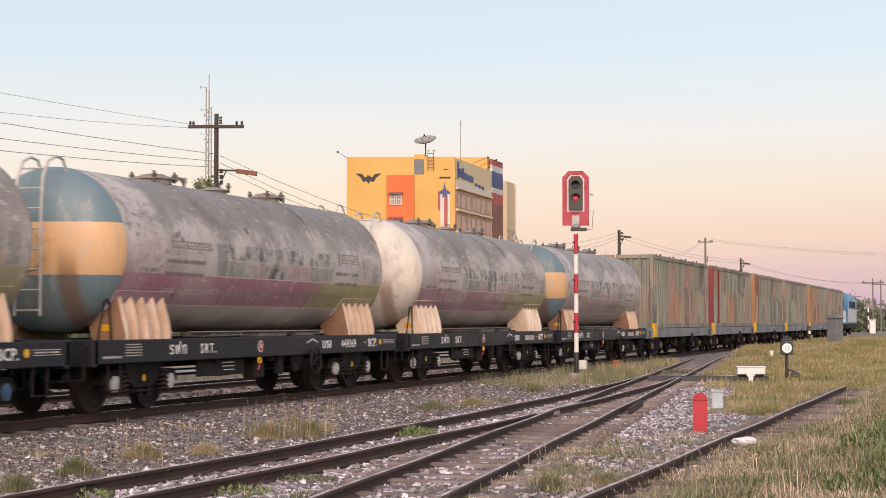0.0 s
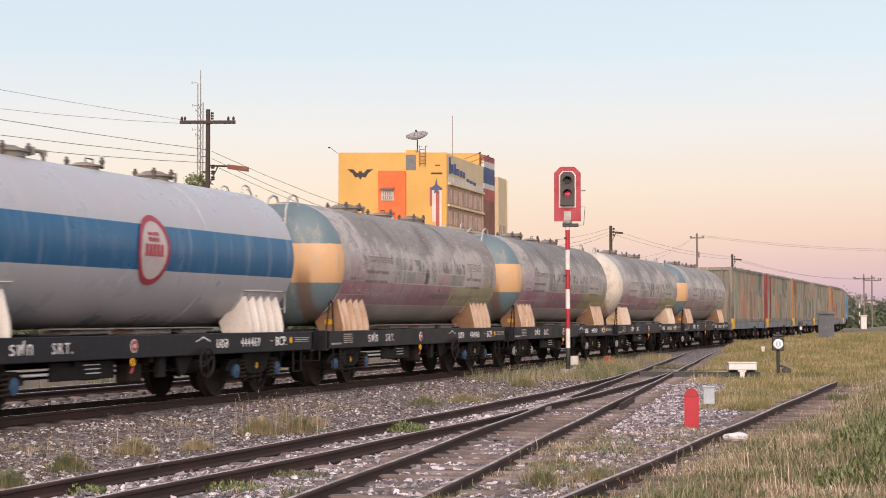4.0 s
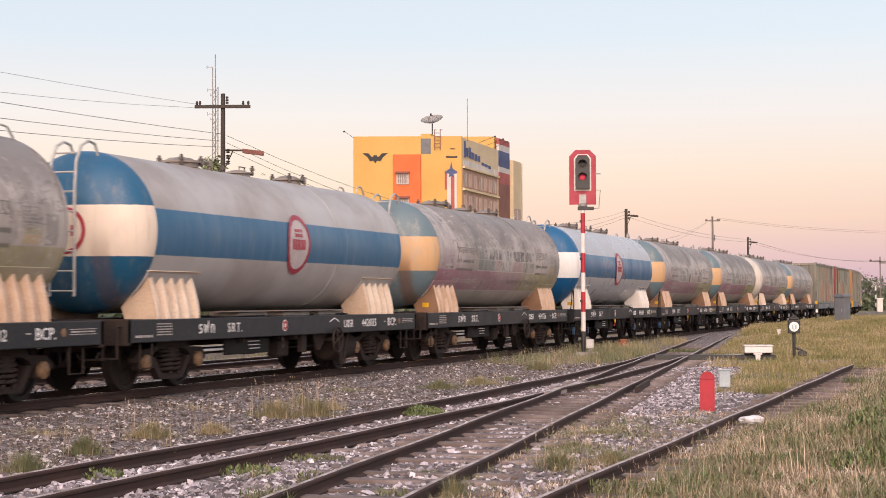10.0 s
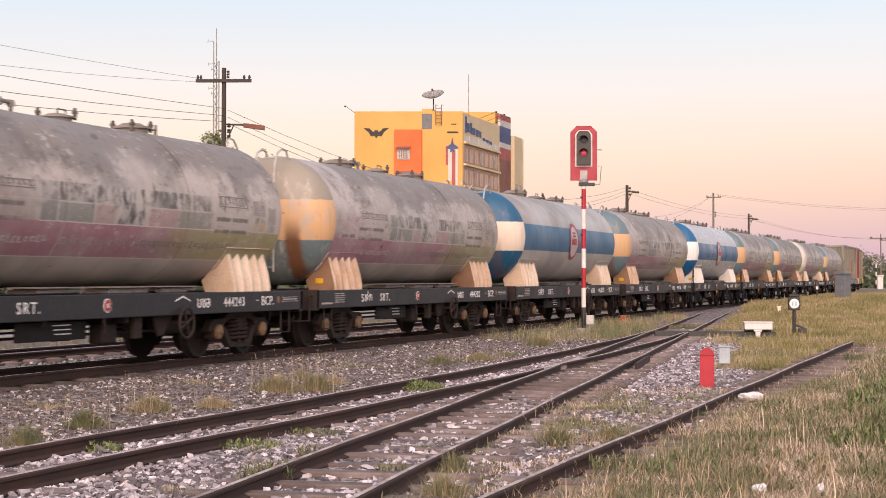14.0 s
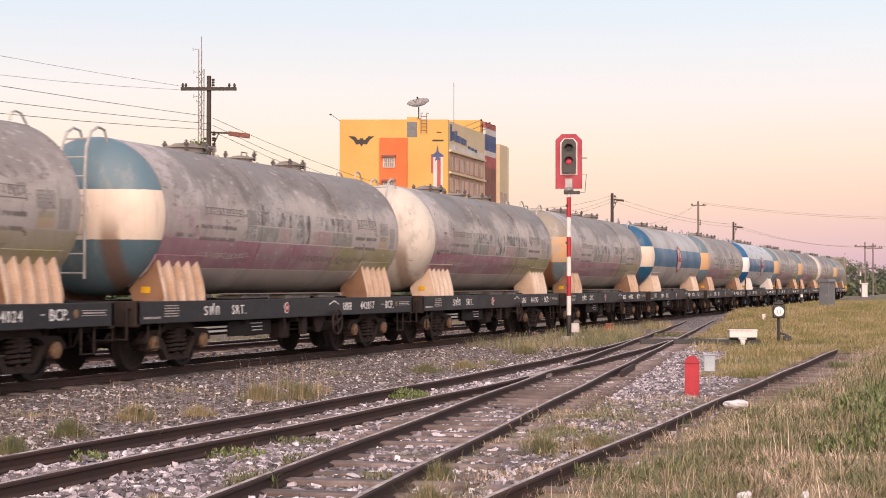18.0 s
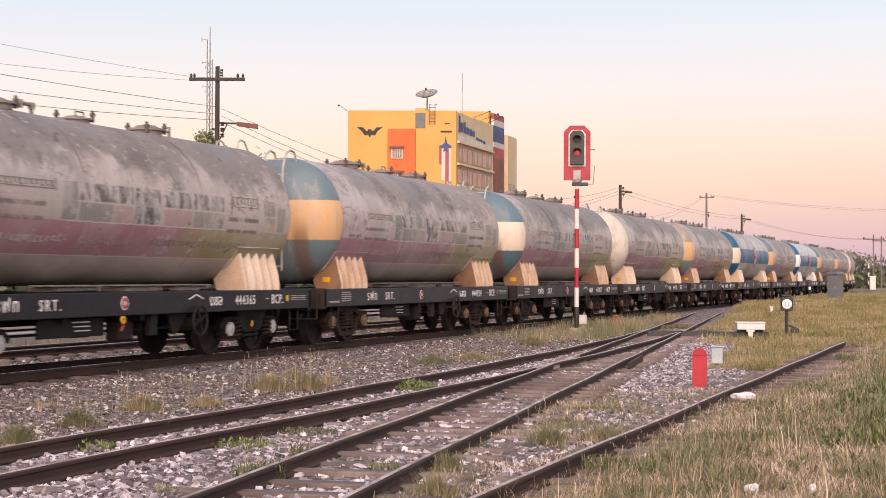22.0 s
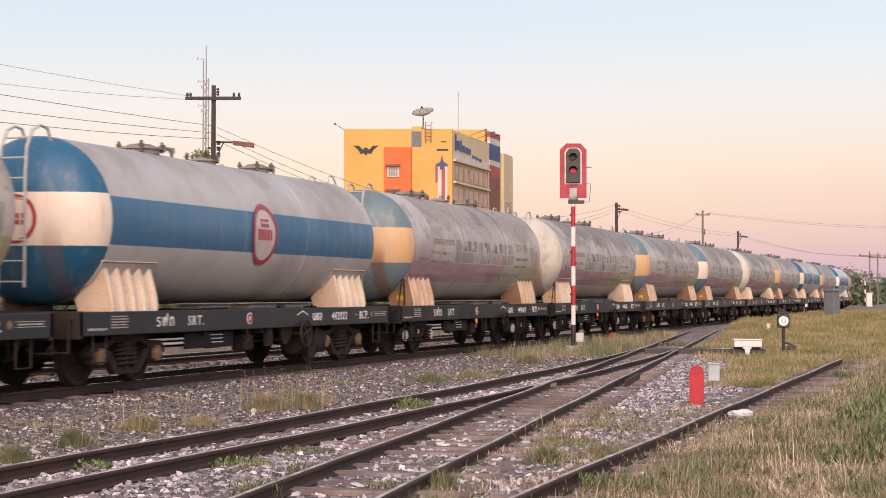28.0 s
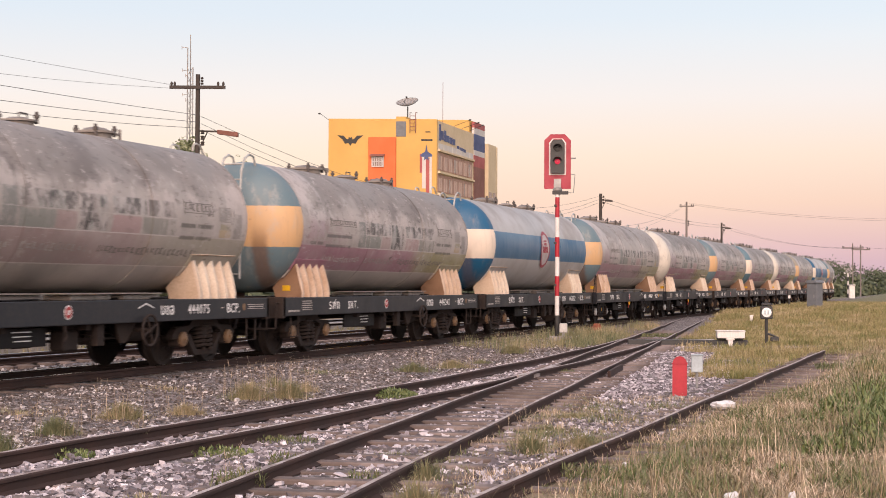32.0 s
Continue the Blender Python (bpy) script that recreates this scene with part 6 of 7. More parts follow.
def make_pole(x, y, h, label, arm=0.0, lamp=False, mat=None, turn=18, r=0.15):
    p = thing("utility_pole", label, "utility pole", "poles by the line", m=facing(x, y, -0.2, turn))
    part("shaft", Shape().tube([(0, 0, -0.3), (0, 0, h)], [r * 1.25, r * 0.9], 10), mat or M_polew, p)
    if arm:
        part("crossarm", Shape().box(-arm, arm, -0.19, -0.07, h - 0.72, h - 0.56, 0.01), mat or M_polew, p)
        for k in range(3 if lamp else 0):  # bracket of spools behind the top
            part("top_spool", Shape().lathe([(0, 0.03), (0.03, 0.07), (0.07, 0.04), (0.11, 0.07), (0.14, 0.03)], "x", (0.12, 0.05, h - 0.18 - k * 0.13), 10), M_polew, p)
        for x2 in (-arm + 0.1, -arm + 0.25, arm - 0.35, arm - 0.1):
            part("insulator", Shape().lathe([(0, 0.04), (0.08, 0.07), (0.16, 0.05), (0.2, 0.02)], "z", (x2, -0.13, h - 0.56), 10), M_polew, p)
    for k in range(3):
        part("spool", Shape().lathe([(0, 0.05), (0.04, 0.12), (0.1, 0.06), (0.16, 0.12), (0.2, 0.05)], "z", (0.26, -0.1, h - 2.9 - k * 0.28 if arm else h - 0.4 - k * 0.3), 10), M_polew, p)
    if lamp:
        zz = h - 2.75 if arm else h - 0.6
        part("lamp_arm", Shape().tube([(0.1, -0.1, zz), (1.4 if arm else 0.7, -0.2, zz - 0.05)], 0.045, 8).tube([(0.1, -0.1, zz - 0.9), (0.5, -0.12, zz - 0.05)], 0.03, 6), M_polew, p)
        part("lamp_head", Shape().prism([(1.0, zz - 0.16), (2.0, zz - 0.30), (2.0, zz - 0.08), (1.0, zz + 0.04)] if arm else [(0.4, zz - 0.14), (1.1, zz - 0.2), (1.1, zz - 0.02), (0.4, zz + 0.04)], "y", -0.38, -0.08), M_shade if arm else M_polew, p, "rusty red lamp shade" if arm else "small grey lamp head")
    return p


make_pole(-35.71, 70, 11.7, "dark tarred pole with crossarm and street lamp", 1.35, True, r=0.118)
make_pole(-33.9, 150, 10.3, "dark pole with a small lamp", 0, True, r=0.16)
make_pole(-39.4, 230, 13.6, "grey concrete pole with crossarm", 1.05, False, M_polec, r=0.15)
make_pole(-29.9, 200, 9.4, "dark pole with a small lamp, far off", 0, True, r=0.13)
make_pole(-16.4, 232, 7.6, "far concrete pole with crossarms", 1.5, False, M_polec, r=0.09)
make_pole(-14.2, 215, 7.0, "far grey pole beside the crossing", 1.2, False, M_polec, r=0.09)

mast = thing("lattice_mast", "tall grey lattice radio mast", "radio mast", m=facing(-98.05, 190, -0.3, 26))
for x, y in ((-0.35, -0.35), (0.35, -0.35), (0.0, 0.35)):
    part("leg", Shape().tube([(x, y, 0), (x, y, 32.5 if x < 0.3 else 30.0)], 0.085, 6), M_steel, mast)
lat = Shape()
for k in range(30):
    z = k * 1.0
    lat.tube([(-0.35, -0.35, z), (0.35, -0.35, z + 1)], 0.03, 4).tube([(0.35, -0.35, z), (0, 0.35, z + 1)], 0.03, 4).tube([(0, 0.35, z), (-0.35, -0.35, z + 1)], 0.03, 4)
part("lacing", lat, M_steel, mast)
for z, dx in ((32.6, -1.1), (29.6, -1.0), (28.9, -0.6), (26.4, -1.0), (25.7, -0.6), (20.5, -1.3), (17.5, -1.2), (14.5, -1.2), (12.0, 0.8)):
    part("aerial_arm", Shape().tube([(-0.3, -0.35, z), (dx, -0.35, z)], 0.05, 5).tube([(dx, -0.35, z - 0.22), (dx, -0.35, z + 0.22)], 0.045, 5), M_steel, mast)
part("spike", Shape().tube([(0.0, -0.3, 30), (0.0, -0.3, 34.3)], 0.07, 6), M_steel, mast)

wires = [((-36.93, 69.58, 11.0), (-36.93, -10, 11.0), 0.93), ((-36.93, 69.58, 10.82), (-36.93, -10, 10.82), 1.87), ((-35.55, 69.8, 9.5), (-36.0, -10, 9.5), 0.78), ((-35.55, 69.8, 9.16), (-36.0, -10, 9.16), 1.15),
         ((-35.55, 69.8, 8.87), (-36.0, -10, 8.87), 1.40), ((-35.5, 70.0, 9.45), (-33.9, 150, 9.9), 2.6), ((-35.5, 70.0, 9.1), (-33.9, 150, 9.6), 2.9), ((-35.5, 70.0, 8.8), (-33.9, 150, 9.3), 2.9),
         ((-33.9, 150, 9.8), (-29.9, 200, 8.9), 0.5), ((-33.9, 150, 9.4), (-29.9, 200, 8.6), 0.5), ((-39.4, 230, 13.2), (-33.9, 150, 7.0), 1.0), ((-39.6, 230, 13.0), (-34.5, 150, 6.0), 1.0),
         ((-39.0, 230, 13.2), (6, 230, 11.0), 1.2), ((-39.0, 230, 13.0), (6, 230, 10.7), 1.2), ((-29.9, 200, 8.9), (-14.6, 215, 6.3), 0.8), ((-29.9, 200, 8.6), (-16.4, 232, 6.9), 0.8), ((-16.4, 232, 7.0), (10, 260, 7.2), 0.6)]
for a, b, sag in wires:
    a, b = Vector(a), Vector(b)
    pts = [a.lerp(b, i / 14) - Vector((0, 0, sag * 4 * (i / 14) * (1 - i / 14))) for i in range(15)]
    tagged(new("overhead_wire", Shape().tube(pts, 0.007 if a.z > 10.5 and a.y < 100 else 0.011, 4).mesh("overhead_wire", M_wire)), "thin dark sagging overhead wire", "wire", "overhead wires")


# ---- stones, grass and weeds ----
def island_ramp(name, stops, rough=0.9, grain=30.0, bump=0.4, broad=None):
    """Material whose colour differs from piece to piece of one joined mesh."""
    n = Nodes(name)
    isl = n.t.nodes.new("ShaderNodeNewGeometry").outputs["Random Per Island"]
    if broad:
        isl = n.math("ADD", n.math("MULTIPLY", isl, 0.46), n.math("MULTIPLY", n.step(n.noise(broad, 4), 0.36, 0.64), 0.54))
    r = n.t.nodes.new("ShaderNodeValToRGB")
    r.color_ramp.elements[0].color, r.color_ramp.elements[1].color = (*stops[0][1], 1), (*stops[-1][1], 1)
    r.color_ramp.elements[0].position, r.color_ramp.elements[1].position = stops[0][0], stops[-1][0]
    for p, c in stops[1:-1]:
        r.color_ramp.elements.new(p).color = (*c, 1)
    n.put(r.inputs[0], isl)
    g = n.noise(grain, 4)
    n.bump(g, bump, 0.01)
    return n.done(n.mix(n.step(g, 0.35, 0.75, 0, 0.3), r.outputs[0], tuple(c * 0.45 for c in stops[0][1])), rough)


M_stone = island_ramp("ballast_stone", [(0, (0.078, 0.066, 0.071)), (0.35, (0.195, 0.168, 0.182)), (0.62, (0.375, 0.335, 0.36)), (0.85, (0.56, 0.51, 0.54)), (1, (0.78, 0.725, 0.76))])
M_chip = island_ramp("bank_stone", [(0, (0.05, 0.039, 0.034)), (0.5, (0.13, 0.102, 0.092)), (0.8, (0.245, 0.207, 0.2)), (0.9, (0.5, 0.455, 0.45)), (1, (0.68, 0.63, 0.625))])
M_grass = island_ramp("dry_grass", [(0, (0.065, 0.105, 0.03)), (0.29, (0.165, 0.185, 0.07)), (0.43, (0.37, 0.305, 0.18)), (0.55, (0.13, 0.092, 0.058)), (0.64, (0.40, 0.29, 0.18)), (0.75, (0.60, 0.46, 0.33)), (1, (0.84, 0.68, 0.53))], 0.8, 8, 0.0, 1.05)
M_meadow = island_ramp("meadow_grass", [(0, (0.10, 0.12, 0.035)), (0.3, (0.22, 0.21, 0.07)), (0.5, (0.36, 0.285, 0.13)), (0.6, (0.22, 0.165, 0.08)), (0.75, (0.42, 0.335, 0.175)), (1, (0.54, 0.43, 0.27))], 0.8, 8, 0.0, 0.6)
M_stalk = island_ramp("seed_stalk", [(0, (0.28, 0.215, 0.14)), (0.5, (0.42, 0.325, 0.23)), (1, (0.58, 0.46, 0.35))], 0.8, 8, 0.0)
M_lush = island_ramp("lush_weed", [(0, (0.07, 0.105, 0.03)), (0.5, (0.14, 0.18, 0.058)), (1, (0.25, 0.275, 0.11))], 0.6, 8, 0.0)
M_tuft = island_ramp("wispy_tuft", [(0, (0.10, 0.125, 0.06)), (0.4, (0.20, 0.205, 0.105)), (0.7, (0.33, 0.27, 0.15)), (1, (0.55, 0.43, 0.27))], 0.8, 8, 0.0, 0.6)
M_green = island_ramp("green_weed", [(0, (0.065, 0.085, 0.03)), (0.5, (0.12, 0.14, 0.05)), (1, (0.23, 0.215, 0.095))], 0.7, 8, 0.0)


def far_from_rails(x, y, gap):
    for c in (LINE_X, line_1(y) if y < 44 else 99, line_2(y), line_3(y) if y < 37 else 99):
        for o in (-0.5, 0.5):
            if abs(x - c - o) < gap:
                return False
    return True


def scatter_stones(name, label, material, spots, seed):
    rs = np.random.RandomState(seed)
    base = np.array([(-1, -1, -.6), (1, -1, -.6), (1, 1, -.6), (-1, 1, -.6), (-.6, -.7, .5), (.7, -.6, .6), (.6, .7, .45), (-.7, .6, .55)], float)
    quads = np.array([(0, 1, 5, 4), (1, 2, 6, 5), (2, 3, 7, 6), (3, 0, 4, 7), (4, 5, 6, 7)])
    b = np.array(spots)
    n = len(b)
    v = base[None] + rs.uniform(-0.5, 0.5, (n, 8, 3))
    v *= np.stack([b[:, 2] * rs.uniform(0.7, 1.35, n), b[:, 2] * rs.uniform(0.55, 1.1, n), b[:, 2] * rs.uniform(0.45, 1.0, n)], 1)[:, None]
    a = rs.uniform(0, 6.283, n)
    tip = rs.uniform(-0.5, 0.5, n)
    v[:, :, 2] += v[:, :, 0] * tip[:, None]
    c, s = np.cos(a)[:, None], np.sin(a)[:, None]
    x, y = v[:, :, 0] * c - v[:, :, 1] * s, v[:, :, 0] * s + v[:, :, 1] * c
    z0 = np.array([ground_z(p[0], p[1]) for p in spots]) + b[:, 2] * 0.3
    v = np.stack([x + b[:, :1], y + b[:, 1:2], v[:, :, 2] + z0[:, None]], 2)
    f = (np.arange(n) * 8)[:, None, None] + quads[None]
    me = bpy.data.meshes.new(name)
    me.from_pydata(v.reshape(-1, 3).tolist(), [], f.reshape(-1, 4).tolist())
    me.materials.append(material)
    return tagged(new(name, me), label, "ballast", kind="stuff")


rs = np.random.RandomState(3)
spots = []
while len(spots) < 47000:
    y = 7.0 + 40 * rs.uniform() ** 1.35
    x = rs.uniform(-8.9, -3.0)
    if x < min(line_1(y) if y < 44 else 0, line_2(y)) - 1.25 or x > line_2(y) + (1.5 if y < 16 else 2.6):
        continue
    in_2 = abs(x - line_2(y)) < 0.95
    if in_2 and rs.uniform() < 0.35 or not far_from_rails(x, y, 0.065):
        continue
    if x > line_2(y) + 0.7 and y < 19 and rs.uniform() < 0.35:
        continue
    if noise.noise((x * 0.9, y * 0.9, 5)) < -0.22 and rs.uniform() < 0.7:
        continue
    spots.append((x, y, float(np.clip(rs.lognormal(-3.9, 0.42), 0.008, 0.045)) * (0.7 if y > 17 else 0.85)))
scatter_stones("ballast", "pale broken ballast stones between the yard rails", M_stone, spots, 11)
spots = []
while len(spots) < 21000:
    y = 12.0 + 38 * rs.uniform() ** 1.25
    x = rs.uniform(-12.15, -8.2)
    if x > line_1(min(y, 44)) - 0.7 or not far_from_rails(x, y, 0.08):
        continue
    if noise.noise((x * 0.8, y * 0.6, 12)) < -0.08 and rs.uniform() < 0.55:
        continue
    spots.append((x, y, float(np.clip(rs.lognormal(-4.1, 0.35) * 0.85, 0.008, 0.035))))
scatter_stones("bank_ballast", "brownish gravel on the bank of the main line", M_chip, spots, 12)
spots = []
while len(spots) < 2600:
    y, x = 14.0 + 40 * rs.uniform(), rs.uniform(-16.6, -12.4)
    if far_from_rails(x, y, 0.08):
        spots.append((x, y, float(np.clip(rs.lognormal(-3.9, 0.3), 0.012, 0.05))))
scatter_stones("line_ballast", "dark ballast under the main line", M_chip, spots, 13)


def scatter_blades(name, label, material, blades, seed, width=0.0036):
    """Grass: bent blades of five corners each."""
    rs = np.random.RandomState(seed)
    n = len(blades)
    b = np.array(blades)
    x, y, z, h = b[:, 0], b[:, 1], b[:, 2], b[:, 3]
    if b.shape[1] > 4:
        a, lean = b[:, 4], b[:, 5] * h
    else:
        a, lean = rs.uniform(0, 2 * np.pi, n), np.clip(rs.beta(1.5, 1.3, n) * 1.05, 0.03, 0.97) * h
    w = width * rs.uniform(0.6, 1.4, n) * np.clip(y / 22.0, 1.0, 2.0)
    ca, sa = np.cos(a), np.sin(a)
    up = np.sqrt(np.maximum(h * h - lean * lean, 0.001))
    v = np.zeros((n, 5, 3))
    for i, (f, g, s) in enumerate(((0, 0, -1), (0, 0, 1), (0.32, 0.6, 0.8), (0.32, 0.6, -0.8), (1, 1, 0))):
        v[:, i, 0] = x + ca * lean * f - sa * w * s
        v[:, i, 1] = y + sa * lean * f + ca * w * s
        v[:, i, 2] = z + up * g - 0.01
    k = (np.arange(n) * 5)[:, None]
    faces = (k + np.array([[0, 1, 2, 3]])).tolist() + (k + np.array([[3, 2, 4]])).tolist()
    me = bpy.data.meshes.new(name)
    me.from_pydata(v.reshape(-1, 3).tolist(), [], faces)
    me.materials.append(material)
    return tagged(new(name, me), label, "grass", kind="stuff")


def near_grass():
    """Beside the camera and over the disused siding: tussocks of dead grass, blades leaning outwards."""
    rs = np.random.RandomState(5)
    out = []
    while len(out) < 230000:
        y = 7.5 + 38 * rs.uniform() ** 1.5
        x = rs.uniform(-3.9, 1.6)
        clump = noise.noise((x * 1.3, y * 1.3, 0)) * 0.6 + noise.noise((x * 0.4, y * 0.4, 9)) * 0.6
        keep = smooth(-3.5, -2.1, x + 0.5 * clump)
        if 21.5 < y < 37 and -3.4 < x < -2.35:
            keep *= 0.07
        if x < -3.25:
            keep = 0.05 if y < 20 and clump > 0.05 else 0.015
        if rs.uniform() > keep * (0.5 + 0.8 * (clump + 0.3)) or not far_from_rails(x, y, 0.05) and x < -3.0:
            continue
        tall = max(0, clump + 0.3) * smooth(-2.9, -1.4, x)
        z, size = ground_z(x, y), rs.uniform(0.5, 1.2) * (0.6 if x < -3.2 else 1)
        kind = rs.uniform()
        if kind < 0.72:  # flat dead litter
            for _ in range(10):
                out.append((x + rs.normal(0, 0.09), y + rs.normal(0, 0.09), z + rs.uniform(0, 0.05), rs.uniform(0.05, 0.19) * size, rs.uniform(0, 6.283), rs.uniform(0.7, 0.99)))
        elif kind < 0.95:  # tussock
            for _ in range(14):
                a = rs.uniform(0, 6.283)
                d = rs.uniform(0, 0.07) * size
                out.append((x + d * math.cos(a), y + d * math.sin(a), z, (rs.uniform(0.05, 0.13) + tall * rs.uniform(0.0, 0.17)) * size, a + rs.normal(0, 0.9), min(0.98, rs.uniform(0.5, 0.95) + 4 * d)))
        else:  # tall thin stalks
            for _ in range(4):
                out.append((x + rs.normal(0, 0.03), y + rs.normal(0, 0.03), z, (rs.uniform(0.14, 0.3) + tall * 0.25) * size, rs.uniform(0, 6.283), rs.uniform(0.1, 0.6)))
    n0 = len(out)
    while len(out) < n0 + 9000:
        y = 8.0 + 14 * rs.uniform()
        x = rs.uniform(line_2(y) + 0.4, -3.1)
        c = noise.noise((x * 1.6, y * 1.1, 4))
        if rs.uniform() > 0.45 + 1.3 * c or not far_from_rails(x, y, 0.05):
            continue
        for _ in range(6):
            out.append((x + rs.normal(0, 0.05), y + rs.normal(0, 0.05), ground_z(x, y) + rs.uniform(0.01, 0.05), rs.uniform(0.03, 0.11), rs.uniform(0, 6.283), rs.uniform(0.6, 0.97)))
    return out


def meadow():
    """Round the point motor, up to the cabinet, and the verge behind the train."""
    rs = np.random.RandomState(6)
    out = []
    while len(out) < 190000:
        y = 27 + 78 * rs.uniform() ** 1.3
        x = rs.uniform(-13, -1.0)
        edge = line_2(y) + 0.95 + 0.5 * noise.noise((y * 0.5, 0, 0)) if y < 86 else LINE_X + 1.9
        if y < 37:
            if not (-5.6 + 0.10 * (37 - y) < x < -3.55 or x > -1.9):
                continue
        elif x < edge:
            continue
        if x > -0.9 - 0.02 * y or abs(x + 5.95) < 0.45 and 39.4 < y < 41.2 and rs.uniform() < 0.7:
            continue
        c = noise.noise((x * 0.8, y * 0.5, 2))
        if rs.uniform() > 0.6 + c:
            continue
        out.append((x, y, ground_z(x, y), rs.uniform(0.04, 0.2) + 0.14 * max(0, c) + 0.08 * smooth(50, 80, y)))
    n0 = len(out)
    while len(out) < n0 + 9000:
        y, x = rs.uniform(24, 75), rs.uniform(-19.8, -18.5)
        out.append((x, y, ground_z(x, y), rs.uniform(0.05, 0.4)))
    return out


def tufts():
    """Wispy clumps on the bank, by the signal and between the rails."""
    rs = np.random.RandomState(7)
    out = []
    while len(out) < 6500:
        y, x = rs.uniform(36, 56), rs.uniform(-11.7, -9.2)
        if x > line_1(min(y, 44)) - 0.75 - 0.1 * max(0, y - 44) or rs.uniform() > 0.12 + 1.6 * noise.noise((x * 0.8, y * 0.35, 7)) + (0.4 if 39 < y < 49 else 0):
            continue
        out.append((x, y, ground_z(x, y), rs.uniform(0.08, 0.38), rs.uniform(0, 6.283), rs.uniform(0.1, 0.8)))
    for x, y, r, h, m in ((-8.89, 14.35, 0.3, 0.27, 420), (-9.25, 16.35, 0.36, 0.27, 480), (-8.85, 17.1, 0.34, 0.2, 300), (-9.15, 19.5, 0.42, 0.34, 520), (-8.8, 20.0, 0.36, 0.34, 420), (-8.35, 12.5, 0.3, 0.3, 300),
                          (-9.1, 21.3, 0.3, 0.22, 160), (-9.45, 26.9, 0.5, 0.24, 340), (-9.2, 28.4, 0.5, 0.24, 320), (-9.3, 30.5, 0.4, 0.15, 120), (-9.9, 35, 0.5, 0.32, 300), (-10.0, 22.2, 0.25, 0.3, 90),
                          (-7.75, 14.05, 0.06, 0.3, 22), (-4.1, 12.0, 0.22, 0.26, 150), (-3.85, 14.2, 0.3, 0.3, 220), (-3.55, 15.0, 0.3, 0.25, 170), (-4.3, 16.5, 0.7, 0.1, 500), (-4.4, 18.2, 0.7, 0.1, 500), (-4.0, 14.8, 0.5, 0.12, 300), (-3.7, 10.6, 0.3, 0.3, 180),
                          (-10.6, 16.3, 0.9, 0.1, 130), (-10.9, 20.5, 0.9, 0.1, 110), (-10.6, 25.5, 0.9, 0.1, 130), (-5.3, 11.2, 0.2, 0.22, 60), (-6.3, 13.0, 0.4, 0.1, 110), (-10.2, 13.2, 0.5, 0.2, 130), (-5.6, 10.2, 0.4, 0.1, 90), (-4.9, 13.5, 0.5, 0.08, 120)):
        for _ in range(int(m * 2.6)):  # a low dome of fine leaves
            a, d = rs.uniform(0, 6.283), min(1.0, abs(rs.normal(0, 0.5)))
            px, py = x + r * d * math.cos(a), y + r * d * math.sin(a)
            out.append((px, py, ground_z(px, py), h * (1.05 - 0.7 * d * d) * rs.uniform(0.35, 0.9), a + rs.normal(0, 0.7), min(0.93, rs.uniform(0.1, 0.55) + 0.45 * d)))
    return out


def wisps():
    """Thin pale seed stalks over the clumps and the near grass, each with a few short spikelets at its tip."""
    rs = np.random.RandomState(17)
    spots = []
    for x, y, r, h, m in ((-8.89, 14.35, 0.3, 0.42, 16), (-9.25, 16.35, 0.36, 0.42, 22), (-8.85, 17.1, 0.34, 0.34, 12), (-9.15, 19.5, 0.4, 0.52, 34), (-8.75, 20.0, 0.36, 0.55, 40), (-8.35, 12.5, 0.3, 0.45, 14),
                          (-9.45, 26.9, 0.5, 0.35, 14), (-9.2, 28.4, 0.5, 0.35, 14), (-9.9, 36, 0.7, 0.5, 30), (-3.85, 14.2, 0.3, 0.42, 14), (-7.75, 14.05, 0.05, 0.36, 4), (-5.3, 11.2, 0.2, 0.34, 6), (-10.0, 22.2, 0.3, 0.4, 10)):
        for _ in range(m):
            a, d = rs.uniform(0, 6.283), r * math.sqrt(rs.uniform())
            spots.append((x + d * math.cos(a), y + d * math.sin(a), h * rs.uniform(0.6, 1.15)))
    while len(spots) < 900:
        x, y = rs.uniform(-3.0, 0.3), 10.5 + 20 * rs.uniform() ** 1.2
        if noise.noise((x * 1.1, y * 0.9, 21)) + 0.12 > rs.uniform(-0.2, 0.5) and not (y > 20 and x < -2.3):
            spots.append((x, y, rs.uniform(0.14, 0.38) * (1.0 if x > -2.4 else 0.7)))
    out = []
    for x, y, h in spots:
        a, lean, z = rs.uniform(0, 6.283), rs.uniform(0.05, 0.5), ground_z(x, y)
        out.append((x, y, z, h, a, lean))
        tip = (x + math.cos(a) * lean * h, y + math.sin(a) * lean * h, z + h * math.sqrt(1 - lean * lean))
        for k in range(4):
            f = 0.72 + 0.09 * k
            out.append((x + (tip[0] - x) * f * f, y + (tip[1] - y) * f * f, z + (tip[2] - z) * (0.3 + 0.7 * f), rs.uniform(0.025, 0.05), a + rs.normal(0, 1.2), rs.uniform(0.2, 0.8)))
    return out


    return out


scatter_blades("dry_grass", "tangled dry straw-coloured grass with green patches", M_grass, near_grass(), 21, 0.0027)
scatter_blades("meadow_grass", "yellow-green meadow grass on the rise", M_meadow, meadow(), 23, 0.0027)
scatter_blades("grass_tufts", "soft grey-green grass tufts among the stones", M_tuft, tufts(), 24, 0.0026)
scatter_blades("seed_stalks", "thin pale seed stalks above the grass", M_stalk, wisps(), 25, 0.0021)


